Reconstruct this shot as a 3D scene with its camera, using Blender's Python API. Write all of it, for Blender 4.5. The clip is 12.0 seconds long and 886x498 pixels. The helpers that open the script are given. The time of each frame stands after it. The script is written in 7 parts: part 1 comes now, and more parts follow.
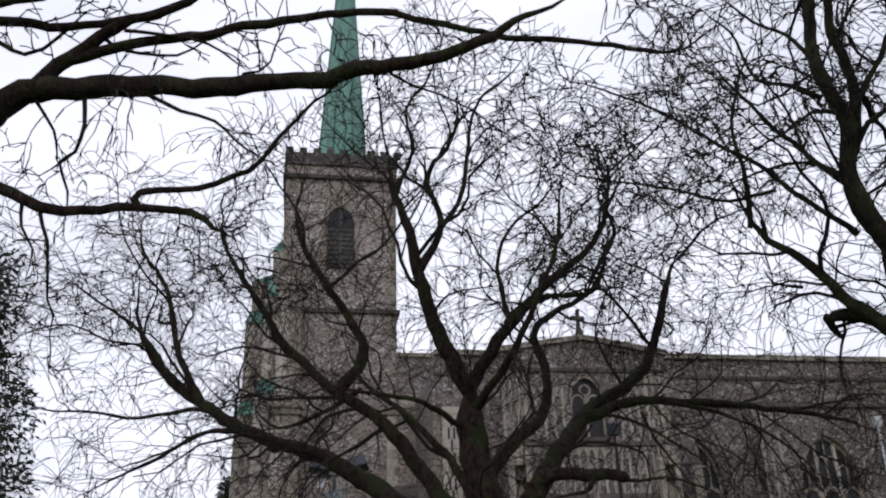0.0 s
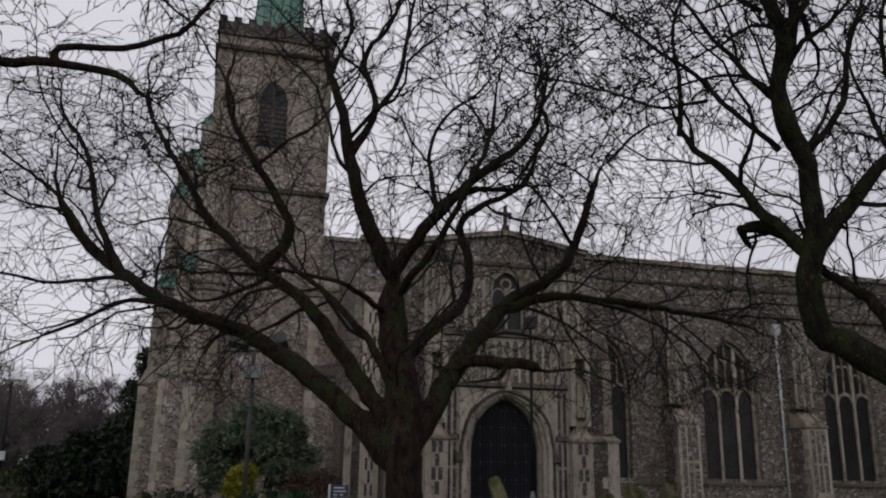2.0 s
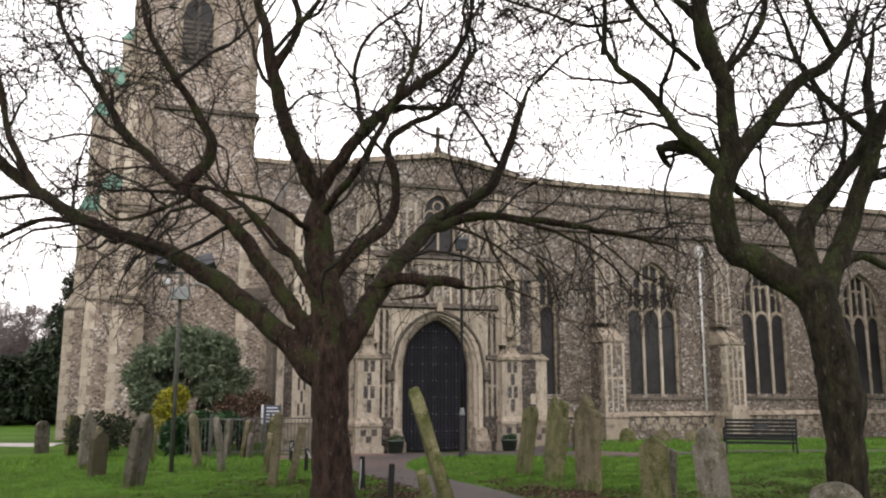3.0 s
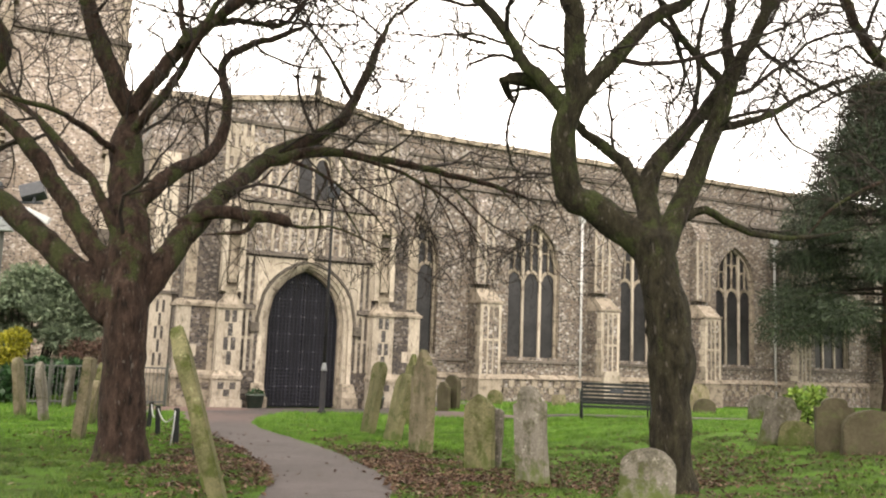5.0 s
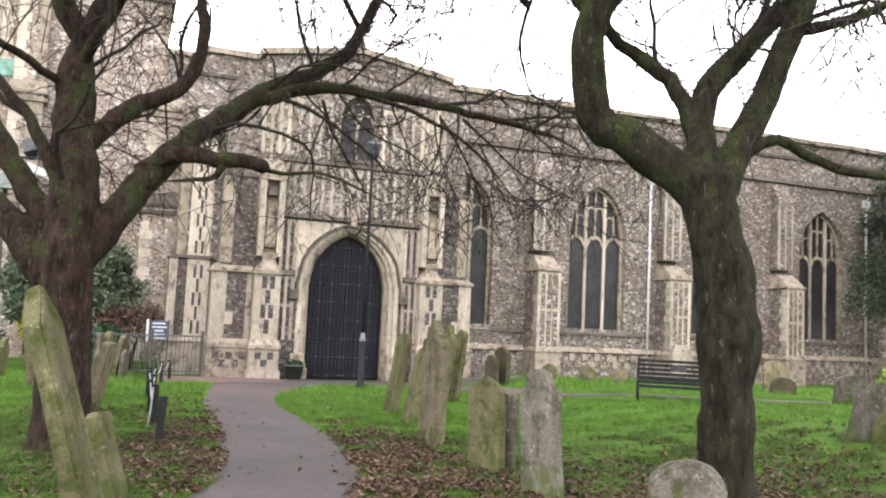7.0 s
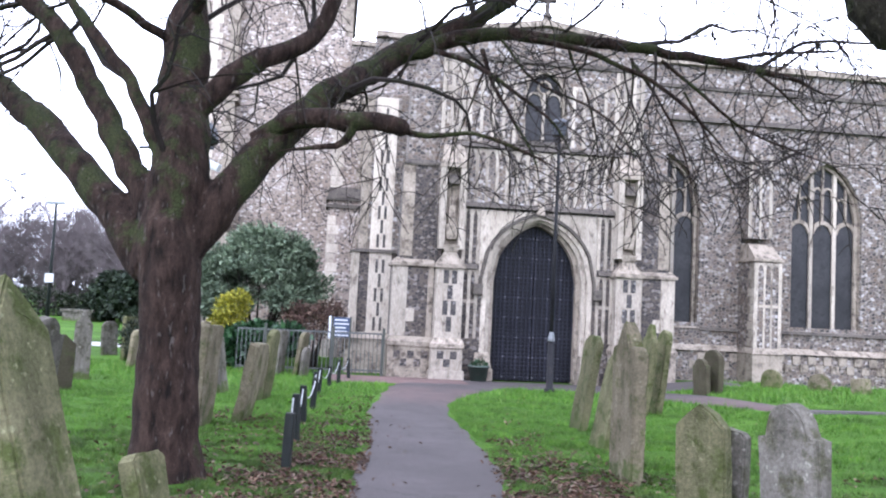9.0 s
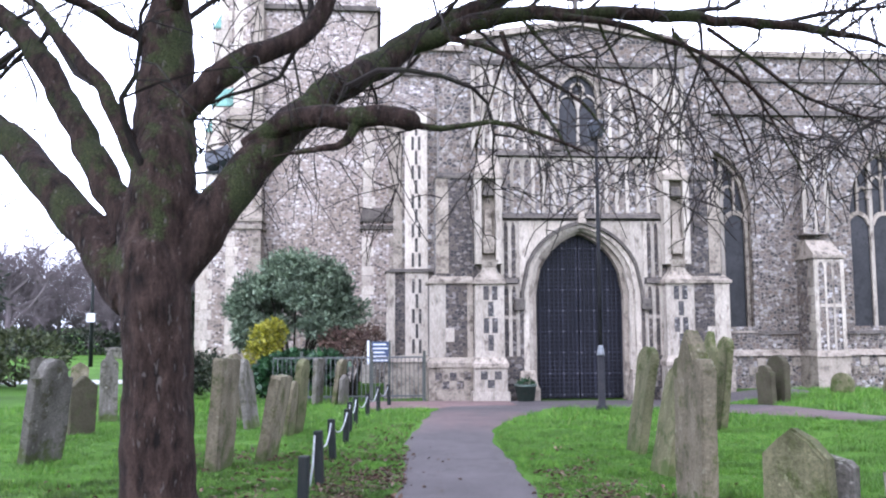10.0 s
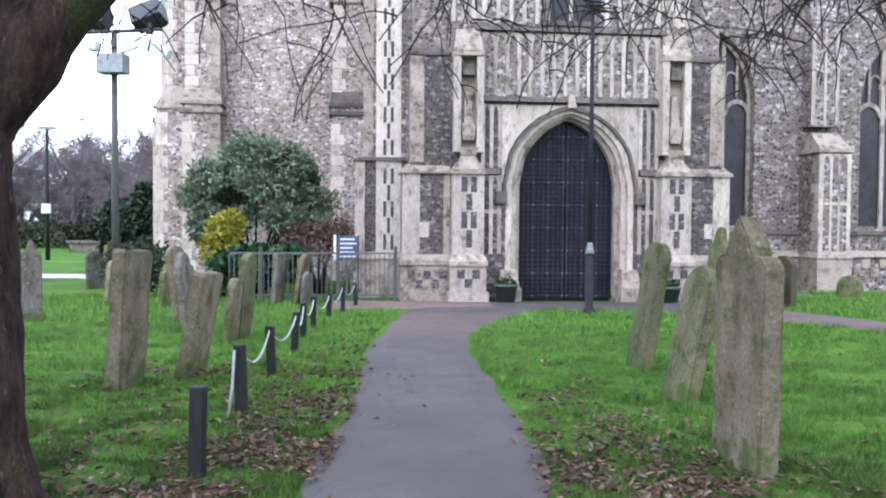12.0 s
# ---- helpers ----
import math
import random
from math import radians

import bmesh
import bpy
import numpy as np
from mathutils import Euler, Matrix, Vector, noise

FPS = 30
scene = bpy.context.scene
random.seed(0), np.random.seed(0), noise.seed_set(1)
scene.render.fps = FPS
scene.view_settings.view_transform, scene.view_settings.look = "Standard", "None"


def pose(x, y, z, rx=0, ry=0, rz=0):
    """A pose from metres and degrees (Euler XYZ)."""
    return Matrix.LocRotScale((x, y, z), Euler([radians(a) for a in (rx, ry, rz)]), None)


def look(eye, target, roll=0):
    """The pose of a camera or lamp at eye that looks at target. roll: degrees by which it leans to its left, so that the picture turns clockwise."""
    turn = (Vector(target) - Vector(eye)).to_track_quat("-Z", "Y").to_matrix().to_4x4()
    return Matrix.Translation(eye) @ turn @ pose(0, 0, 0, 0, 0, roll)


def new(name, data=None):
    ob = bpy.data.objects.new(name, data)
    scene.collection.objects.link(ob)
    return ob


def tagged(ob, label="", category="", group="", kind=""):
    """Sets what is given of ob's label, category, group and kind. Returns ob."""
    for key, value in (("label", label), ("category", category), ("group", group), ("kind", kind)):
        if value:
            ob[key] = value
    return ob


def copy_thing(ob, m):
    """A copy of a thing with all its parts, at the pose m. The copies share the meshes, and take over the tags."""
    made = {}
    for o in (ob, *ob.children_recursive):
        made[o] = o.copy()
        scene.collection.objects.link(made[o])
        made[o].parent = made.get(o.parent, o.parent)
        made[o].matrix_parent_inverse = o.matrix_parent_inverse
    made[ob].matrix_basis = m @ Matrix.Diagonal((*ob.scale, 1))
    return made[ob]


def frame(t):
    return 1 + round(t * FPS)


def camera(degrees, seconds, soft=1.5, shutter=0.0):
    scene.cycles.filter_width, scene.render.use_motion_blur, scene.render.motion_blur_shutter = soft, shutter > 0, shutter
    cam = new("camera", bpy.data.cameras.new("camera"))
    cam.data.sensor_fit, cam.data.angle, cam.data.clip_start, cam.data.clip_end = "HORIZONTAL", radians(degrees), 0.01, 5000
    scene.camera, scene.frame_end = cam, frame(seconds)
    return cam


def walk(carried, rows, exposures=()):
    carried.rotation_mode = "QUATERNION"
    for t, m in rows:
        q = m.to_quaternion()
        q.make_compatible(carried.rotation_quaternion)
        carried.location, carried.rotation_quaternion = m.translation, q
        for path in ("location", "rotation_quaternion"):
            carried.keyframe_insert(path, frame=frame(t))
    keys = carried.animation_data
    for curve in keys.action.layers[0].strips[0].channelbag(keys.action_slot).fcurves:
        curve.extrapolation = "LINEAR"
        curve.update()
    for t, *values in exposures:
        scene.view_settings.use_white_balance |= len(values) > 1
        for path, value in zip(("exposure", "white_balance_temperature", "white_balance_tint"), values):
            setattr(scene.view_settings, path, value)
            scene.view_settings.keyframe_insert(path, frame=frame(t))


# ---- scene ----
cam = camera(56.0, 12.0, soft=2.1)
PATH = [
    (0, (-0.063, -0.106, 2.422), (-0.077, 1.743, 3.183), -1.70),
    (0.5, (-0.066, -0.170, 2.386), (-0.063, 1.646, 3.224), -2.24),
    (1, (-0.064, -0.188, 2.379), (-0.042, 1.607, 3.260), -1.52),
    (1.5, (-0.058, -0.133, 2.411), (-0.006, 1.732, 3.131), 0.01),
    (2, (-0.036, -0.125, 2.380), (0.116, 1.803, 2.890), 0.87),
    (2.5, (-0.021, -0.236, 2.289), (0.242, 1.705, 2.695), -0.33),
    (2.7, (0.018, -0.222, 2.283), (0.301, 1.723, 2.657), -0.40),
    (4.3, (0.896, 0.449, 2.206), (1.344, 2.382, 2.455), 0.99),
    (4.5, (1.019, 0.557, 2.205), (1.501, 2.483, 2.441), -0.02),
    (5, (1.442, 0.805, 2.158), (1.977, 2.716, 2.406), 2.15),
    (5.5, (1.819, 1.201, 2.168), (2.342, 3.118, 2.396), 0.12),
    (6, (2.103, 1.735, 2.230), (2.592, 3.663, 2.439), 0.09),
    (6.5, (2.546, 2.216, 2.197), (3.029, 4.148, 2.378), 2.88),
    (7, (2.807, 2.685, 2.216), (3.172, 4.645, 2.385), 2.70),
    (7.5, (2.992, 3.289, 2.283), (3.190, 5.274, 2.433), 2.19),
    (7.7, (3.083, 3.514, 2.286), (3.247, 5.503, 2.416), 1.86),
    (9.3, (3.354, 5.361, 2.271), (3.198, 7.350, 2.415), 2.12),
    (9.5, (3.390, 5.587, 2.241), (3.215, 7.573, 2.406), 1.01),
    (10, (3.411, 6.115, 2.273), (3.203, 8.096, 2.452), -0.34),
    (10.5, (3.405, 6.697, 2.165), (3.239, 8.689, 2.255), 2.99),
    (11, (3.374, 7.214, 2.149), (3.211, 9.207, 2.114), 1.96),
    (11.5, (3.369, 7.795, 2.166), (3.204, 9.786, 2.061), 1.10),
    (12, (3.327, 8.363, 2.152), (3.167, 10.355, 2.088), 0.42),
]
EXPOSURES = [(0.0, -1.1, 6050, 15), (0.5, -1.3, 6050, 15), (1.0, -1.55, 6200, 17), (1.6, -1.6, 6250, 16), (2.0, -1.75, 6400, 17), (2.4, -1.15, 6600, 15), (2.7, -0.5, 6800, 15), (4.3, 0.9, 7700, 12), (6.2, 0.98, 7400, 13), (7.5, 1.04, 6150, 15), (9.3, 1.18, 5450, 20), (10.0, 1.2, 5400, 21), (11.0, 1.06, 5450, 17), (12.0, 1.06, 5450, 16)]
walk(cam, [(t, look(eye, target, roll)) for t, eye, target, roll in PATH], EXPOSURES)

# ---- overcast sky and a weak, wide sun ----
world = bpy.data.worlds.new("overcast_sky")
world.use_nodes = True
scene.world = world
wn, wl = world.node_tree.nodes, world.node_tree.links
wn.clear()
sky = wn.new("ShaderNodeTexSky")
sky.sky_type, sky.sun_disc = "NISHITA", False
sky.sun_elevation, sky.sun_rotation = radians(32), radians(200)
sky.dust_density, sky.air_density = 6.0, 1.0
hs = wn.new("ShaderNodeHueSaturation")
hs.inputs["Saturation"].default_value = 0.06
hs.inputs["Value"].default_value = 0.05
wl.new(sky.outputs[0], hs.inputs["Color"])
cn = wn.new("ShaderNodeTexNoise")
cn.inputs["Scale"].default_value, cn.inputs["Detail"].default_value = 2.2, 5.0
tc = wn.new("ShaderNodeTexCoord")
mp = wn.new("ShaderNodeMapping")
mp.inputs["Scale"].default_value = (1.0, 1.0, 2.6)
wl.new(tc.outputs["Generated"], mp.inputs["Vector"])
wl.new(mp.outputs[0], cn.inputs["Vector"])
cr = wn.new("ShaderNodeValToRGB")
cr.color_ramp.elements[0].position, cr.color_ramp.elements[0].color = 0.3, (1.65, 1.69, 1.79, 1)
cr.color_ramp.elements[1].position, cr.color_ramp.elements[1].color = 0.72, (2.4, 2.41, 2.48, 1)
wl.new(cn.outputs["Fac"], cr.inputs[0])
ad = wn.new("ShaderNodeMix")
ad.data_type, ad.blend_type = "RGBA", "ADD"
ad.inputs["Factor"].default_value = 1.0
wl.new(cr.outputs[0], ad.inputs["A"])
wl.new(hs.outputs[0], ad.inputs["B"])
bg = wn.new("ShaderNodeBackground")
bg.inputs["Strength"].default_value = 1.0
wl.new(ad.outputs["Result"], bg.inputs["Color"])
wo = wn.new("ShaderNodeOutputWorld")
wl.new(bg.outputs[0], wo.inputs[0])
sun_data = bpy.data.lights.new("sun", "SUN")
sun_data.energy, sun_data.angle, sun_data.color = 0.5, radians(25), (1.0, 0.96, 0.9)
sun = new("sun", sun_data)
sun.matrix_world = look((-8, -24, 20), (0, 0, 0))


# ---- materials ----
def nodes_of(name):
    m = bpy.data.materials.new(name)
    m.use_nodes = True
    n = m.node_tree.nodes
    b = n["Principled BSDF"]
    return m, n, m.node_tree.links, b


def ramp(n, stops):
    r = n.new("ShaderNodeValToRGB")
    e = r.color_ramp.elements
    while len(e) < len(stops):
        e.new(0.5)
    for k, (p, c) in zip(e, stops):
        k.position, k.color = p, (*c, 1)
    return r


def noise_node(n, l, pos, scale, detail=4.0, rough=0.6):
    t = n.new("ShaderNodeTexNoise")
    t.inputs["Scale"].default_value, t.inputs["Detail"].default_value, t.inputs["Roughness"].default_value = scale, detail, rough
    if pos is not None:
        l.new(pos, t.inputs["Vector"])
    return t


def mixer(n, l, fac, a, b, blend="MIX"):
    m = n.new("ShaderNodeMix")
    m.data_type, m.blend_type = "RGBA", blend
    for sock, v in ((m.inputs["Factor"], fac), (m.inputs["A"], a), (m.inputs["B"], b)):
        if isinstance(v, (int, float)):
            sock.default_value = v
        elif isinstance(v, tuple):
            sock.default_value = (*v, 1)
        else:
            l.new(v, sock)
    return m.outputs["Result"]


def bumped(n, l, b, height, strength, distance):
    u = n.new("ShaderNodeBump")
    u.inputs["Strength"].default_value, u.inputs["Distance"].default_value = strength, distance
    l.new(height, u.inputs["Height"])
    l.new(u.outputs[0], b.inputs["Normal"])


def grained(name, base, other, stain, s_big, s_fine, rough=0.9, bump=0.4, dist=0.01, stretch=(1, 1, 1), stain_at=(0.52, 0.68), metal=0.0, rnd=0.0):
    """Two base colours by a coarse noise, stains by another, fine grain and relief."""
    m, n, l, b = nodes_of(name)
    g = n.new("ShaderNodeNewGeometry")
    mp = n.new("ShaderNodeMapping")
    mp.inputs["Scale"].default_value = stretch
    l.new(g.outputs["Position"], mp.inputs["Vector"])
    p = mp.outputs[0]
    big, fine = noise_node(n, l, p, s_big), noise_node(n, l, p, s_fine, 6.0, 0.7)
    r1 = ramp(n, [(0.35, base), (0.65, other)])
    l.new(big.outputs["Fac"], r1.inputs[0])
    st = noise_node(n, l, p, s_big * 2.7 + 0.3, 6.0, 0.7)
    r2 = ramp(n, [(stain_at[0], (0, 0, 0)), (stain_at[1], (1, 1, 1))])
    l.new(st.outputs["Fac"], r2.inputs[0])
    c = mixer(n, l, r2.outputs[0], r1.outputs[0], stain)
    r3 = ramp(n, [(0.25, (0.62, 0.62, 0.62)), (0.75, (1.3, 1.3, 1.3))])
    l.new(fine.outputs["Fac"], r3.inputs[0])
    c = mixer(n, l, 1.0, c, r3.outputs[0], "MULTIPLY")
    if rnd:
        oi = n.new("ShaderNodeObjectInfo")
        r4 = ramp(n, [(0.0, (1 - rnd,) * 3), (1.0, (1 + rnd * 0.6,) * 3)])
        l.new(oi.outputs["Random"], r4.inputs[0])
        c = mixer(n, l, 1.0, c, r4.outputs[0], "MULTIPLY")
    l.new(c, b.inputs["Base Color"])
    b.inputs["Roughness"].default_value, b.inputs["Metallic"].default_value = rough, metal
    b.inputs["Specular IOR Level"].default_value = 0.2 if rough > 0.65 else 0.4
    if bump:
        bumped(n, l, b, fine.outputs["Fac"], bump, dist)
    return m


def flint_material(name, scale, stops, mortar, width=0.12):
    """Knapped flint nodules of mixed colour bedded in mortar."""
    m, n, l, b = nodes_of(name)
    g = n.new("ShaderNodeNewGeometry")
    mp = n.new("ShaderNodeMapping")
    mp.inputs["Scale"].default_value = (1, 1, 1.35)
    l.new(g.outputs["Position"], mp.inputs["Vector"])
    wob = noise_node(n, l, mp.outputs[0], 5.0, 2.0)
    p = mixer(n, l, 0.07, mp.outputs[0], wob.outputs["Color"], "ADD")
    v = n.new("ShaderNodeTexVoronoi")
    v.inputs["Scale"].default_value = scale
    l.new(p, v.inputs["Vector"])
    e = n.new("ShaderNodeTexVoronoi")
    e.feature = "DISTANCE_TO_EDGE"
    e.inputs["Scale"].default_value = scale
    l.new(p, e.inputs["Vector"])
    sep = n.new("ShaderNodeSeparateColor")
    l.new(v.outputs["Color"], sep.inputs[0])
    r = ramp(n, stops)
    r.color_ramp.interpolation = "CONSTANT"
    l.new(sep.outputs[0], r.inputs[0])
    er = ramp(n, [(width * 0.5, (0, 0, 0)), (width, (1, 1, 1))])
    l.new(e.outputs["Distance"], er.inputs[0])
    fine = noise_node(n, l, mp.outputs[0], 34.0, 5.0)
    big = noise_node(n, l, mp.outputs[0], 0.5, 4.0)
    c = mixer(n, l, er.outputs[0], mortar, r.outputs[0])
    r3 = ramp(n, [(0.3, (0.7, 0.68, 0.66)), (0.7, (1.2, 1.2, 1.2))])
    l.new(fine.outputs["Fac"], r3.inputs[0])
    c = mixer(n, l, 1.0, c, r3.outputs[0], "MULTIPLY")
    r4 = ramp(n, [(0.3, (0.72, 0.66, 0.6)), (0.7, (1.12, 1.12, 1.14))])
    l.new(big.outputs["Fac"], r4.inputs[0])
    c = mixer(n, l, 1.0, c, r4.outputs[0], "MULTIPLY")
    l.new(c, b.inputs["Base Color"])
    b.inputs["Roughness"].default_value = 0.75
    bumped(n, l, b, er.outputs[0], 0.7, 0.03)
    return m


def leafy(name, stops, rough=0.6, scale=3.0):
    """Leaf or blade colour that varies from piece to piece."""
    m, n, l, b = nodes_of(name)
    g = n.new("ShaderNodeNewGeometry")
    r = ramp(n, stops)
    l.new(g.outputs["Random Per Island"], r.inputs[0])
    big = noise_node(n, l, g.outputs["Position"], scale)
    r2 = ramp(n, [(0.3, (0.6, 0.6, 0.6)), (0.7, (1.3, 1.3, 1.25))])
    l.new(big.outputs["Fac"], r2.inputs[0])
    c = mixer(n, l, 1.0, r.outputs[0], r2.outputs[0], "MULTIPLY")
    small = noise_node(n, l, g.outputs["Position"], scale * 4.5, 5.0, 0.7)
    r3 = ramp(n, [(0.32, (0.5, 0.55, 0.6)), (0.55, (1.0, 1.0, 1.0)), (0.72, (1.35, 1.25, 1.1))])
    l.new(small.outputs["Fac"], r3.inputs[0])
    l.new(mixer(n, l, 1.0, c, r3.outputs[0], "MULTIPLY"), b.inputs["Base Color"])
    b.inputs["Roughness"].default_value, b.inputs["Specular IOR Level"].default_value = rough, 0.2
    return m


def bark_material(name, stops, z0, z1):
    """Furrowed bark with pale flecks, greener with moss from height z0 to z1 and in patches above."""
    m, n, l, b = nodes_of(name)
    g = n.new("ShaderNodeNewGeometry")
    p = g.outputs["Position"]
    mp = n.new("ShaderNodeMapping")
    mp.inputs["Scale"].default_value = (1.0, 1.0, 0.32)
    l.new(p, mp.inputs["Vector"])
    furrow, fine = noise_node(n, l, mp.outputs[0], 11.0, 6.0, 0.7), noise_node(n, l, p, 60.0, 5.0, 0.75)
    r1 = ramp(n, stops)
    l.new(furrow.outputs["Fac"], r1.inputs[0])
    sep = n.new("ShaderNodeSeparateXYZ")
    l.new(p, sep.inputs[0])
    rise = n.new("ShaderNodeMapRange")
    rise.inputs["From Min"].default_value, rise.inputs["From Max"].default_value = z0, z1
    rise.inputs["To Min"].default_value, rise.inputs["To Max"].default_value = -0.11, 0.03
    l.new(sep.outputs["Z"], rise.inputs["Value"])
    foot = n.new("ShaderNodeMapRange")
    foot.inputs["From Min"].default_value, foot.inputs["From Max"].default_value = 0.45, 1.0
    foot.inputs["To Min"].default_value, foot.inputs["To Max"].default_value = 0.2, 0.0
    l.new(sep.outputs["Z"], foot.inputs["Value"])
    moss = noise_node(n, l, p, 2.6, 7.0, 0.68)
    both = n.new("ShaderNodeMath")
    l.new(rise.outputs[0], both.inputs[0])
    l.new(foot.outputs[0], both.inputs[1])
    add = n.new("ShaderNodeMath")
    l.new(moss.outputs["Fac"], add.inputs[0])
    l.new(both.outputs[0], add.inputs[1])
    r2 = ramp(n, [(0.52, (0, 0, 0)), (0.6, (0.85, 0.85, 0.85))])
    l.new(add.outputs[0], r2.inputs[0])
    r3 = ramp(n, [(0.3, (0.013, 0.016, 0.0065)), (0.55, (0.031, 0.039, 0.0125)), (0.75, (0.064, 0.077, 0.024))])
    l.new(fine.outputs["Fac"], r3.inputs[0])
    c = mixer(n, l, r2.outputs[0], r1.outputs[0], r3.outputs[0])
    fleck = noise_node(n, l, mp.outputs[0], 26.0, 3.0, 0.5)
    r4 = ramp(n, [(0.63, (0, 0, 0)), (0.7, (0.5, 0.5, 0.5))])
    l.new(fleck.outputs["Fac"], r4.inputs[0])
    c = mixer(n, l, r4.outputs[0], c, (0.101, 0.0888, 0.077))
    r5 = ramp(n, [(0.25, (0.6, 0.6, 0.6)), (0.75, (1.35, 1.35, 1.35))])
    l.new(fine.outputs["Fac"], r5.inputs[0])
    l.new(mixer(n, l, 1.0, c, r5.outputs[0], "MULTIPLY"), b.inputs["Base Color"])
    b.inputs["Roughness"].default_value, b.inputs["Specular IOR Level"].default_value = 0.95, 0.15
    bumped(n, l, b, furrow.outputs["Fac"], 1.0, 0.12)
    return m


def tomb_material(name, low, high, moss, lichen):
    """Weathered stone: mottled, with moss patches, small pale lichen spots and pitting."""
    m, n, l, b = nodes_of(name)
    g = n.new("ShaderNodeNewGeometry")
    p = g.outputs["Position"]
    big, mid, fine = noise_node(n, l, p, 2.4, 6.0, 0.65), noise_node(n, l, p, 4.5, 7.0, 0.7), noise_node(n, l, p, 42.0, 6.0, 0.75)
    r1 = ramp(n, [(0.32, low), (0.68, high)])
    l.new(big.outputs["Fac"], r1.inputs[0])
    r2 = ramp(n, [(0.5, (0, 0, 0)), (0.62, (0.9, 0.9, 0.9))])
    l.new(mid.outputs["Fac"], r2.inputs[0])
    c = mixer(n, l, r2.outputs[0], r1.outputs[0], moss)
    spot = noise_node(n, l, p, 17.0, 4.0, 0.55)
    r3 = ramp(n, [(0.63, (0, 0, 0)), (0.68, (0.7, 0.7, 0.7))])
    l.new(spot.outputs["Fac"], r3.inputs[0])
    c = mixer(n, l, r3.outputs[0], c, lichen)
    r4 = ramp(n, [(0.28, (0.5, 0.5, 0.5)), (0.72, (1.35, 1.35, 1.35))])
    l.new(fine.outputs["Fac"], r4.inputs[0])
    c = mixer(n, l, 1.0, c, r4.outputs[0], "MULTIPLY")
    tc = n.new("ShaderNodeTexCoord")
    sep = n.new("ShaderNodeSeparateXYZ")
    l.new(tc.outputs["Object"], sep.inputs[0])
    low_part, add = n.new("ShaderNodeMapRange"), n.new("ShaderNodeMath")
    low_part.inputs["From Min"].default_value, low_part.inputs["From Max"].default_value = 0.0, 0.5
    low_part.inputs["To Min"].default_value, low_part.inputs["To Max"].default_value = 0.2, -0.12
    l.new(sep.outputs["Z"], low_part.inputs["Value"])
    l.new(mid.outputs["Fac"], add.inputs[0])
    l.new(low_part.outputs[0], add.inputs[1])
    r6 = ramp(n, [(0.52, (0, 0, 0)), (0.66, (0.8, 0.8, 0.8))])
    l.new(add.outputs[0], r6.inputs[0])
    c = mixer(n, l, r6.outputs[0], c, (0.05, 0.068, 0.018))
    runs = n.new("ShaderNodeMapping")
    runs.inputs["Scale"].default_value = (5.0, 5.0, 1.3)
    l.new(tc.outputs["Object"], runs.inputs["Vector"])
    streak = noise_node(n, l, runs.outputs[0], 1.0, 5.0, 0.6)
    r7 = ramp(n, [(0.34, (0.74, 0.74, 0.72)), (0.5, (1.0, 1.0, 1.0)), (0.68, (1.22, 1.22, 1.22))])
    l.new(streak.outputs["Fac"], r7.inputs[0])
    c = mixer(n, l, 1.0, c, r7.outputs[0], "MULTIPLY")
    oi = n.new("ShaderNodeObjectInfo")
    r5 = ramp(n, [(0.0, (0.78, 0.78, 0.78)), (1.0, (1.12, 1.12, 1.12))])
    l.new(oi.outputs["Random"], r5.inputs[0])
    l.new(mixer(n, l, 1.0, c, r5.outputs[0], "MULTIPLY"), b.inputs["Base Color"])
    b.inputs["Roughness"].default_value, b.inputs["Specular IOR Level"].default_value = 0.95, 0.15
    bumped(n, l, b, fine.outputs["Fac"], 0.8, 0.02)
    return m


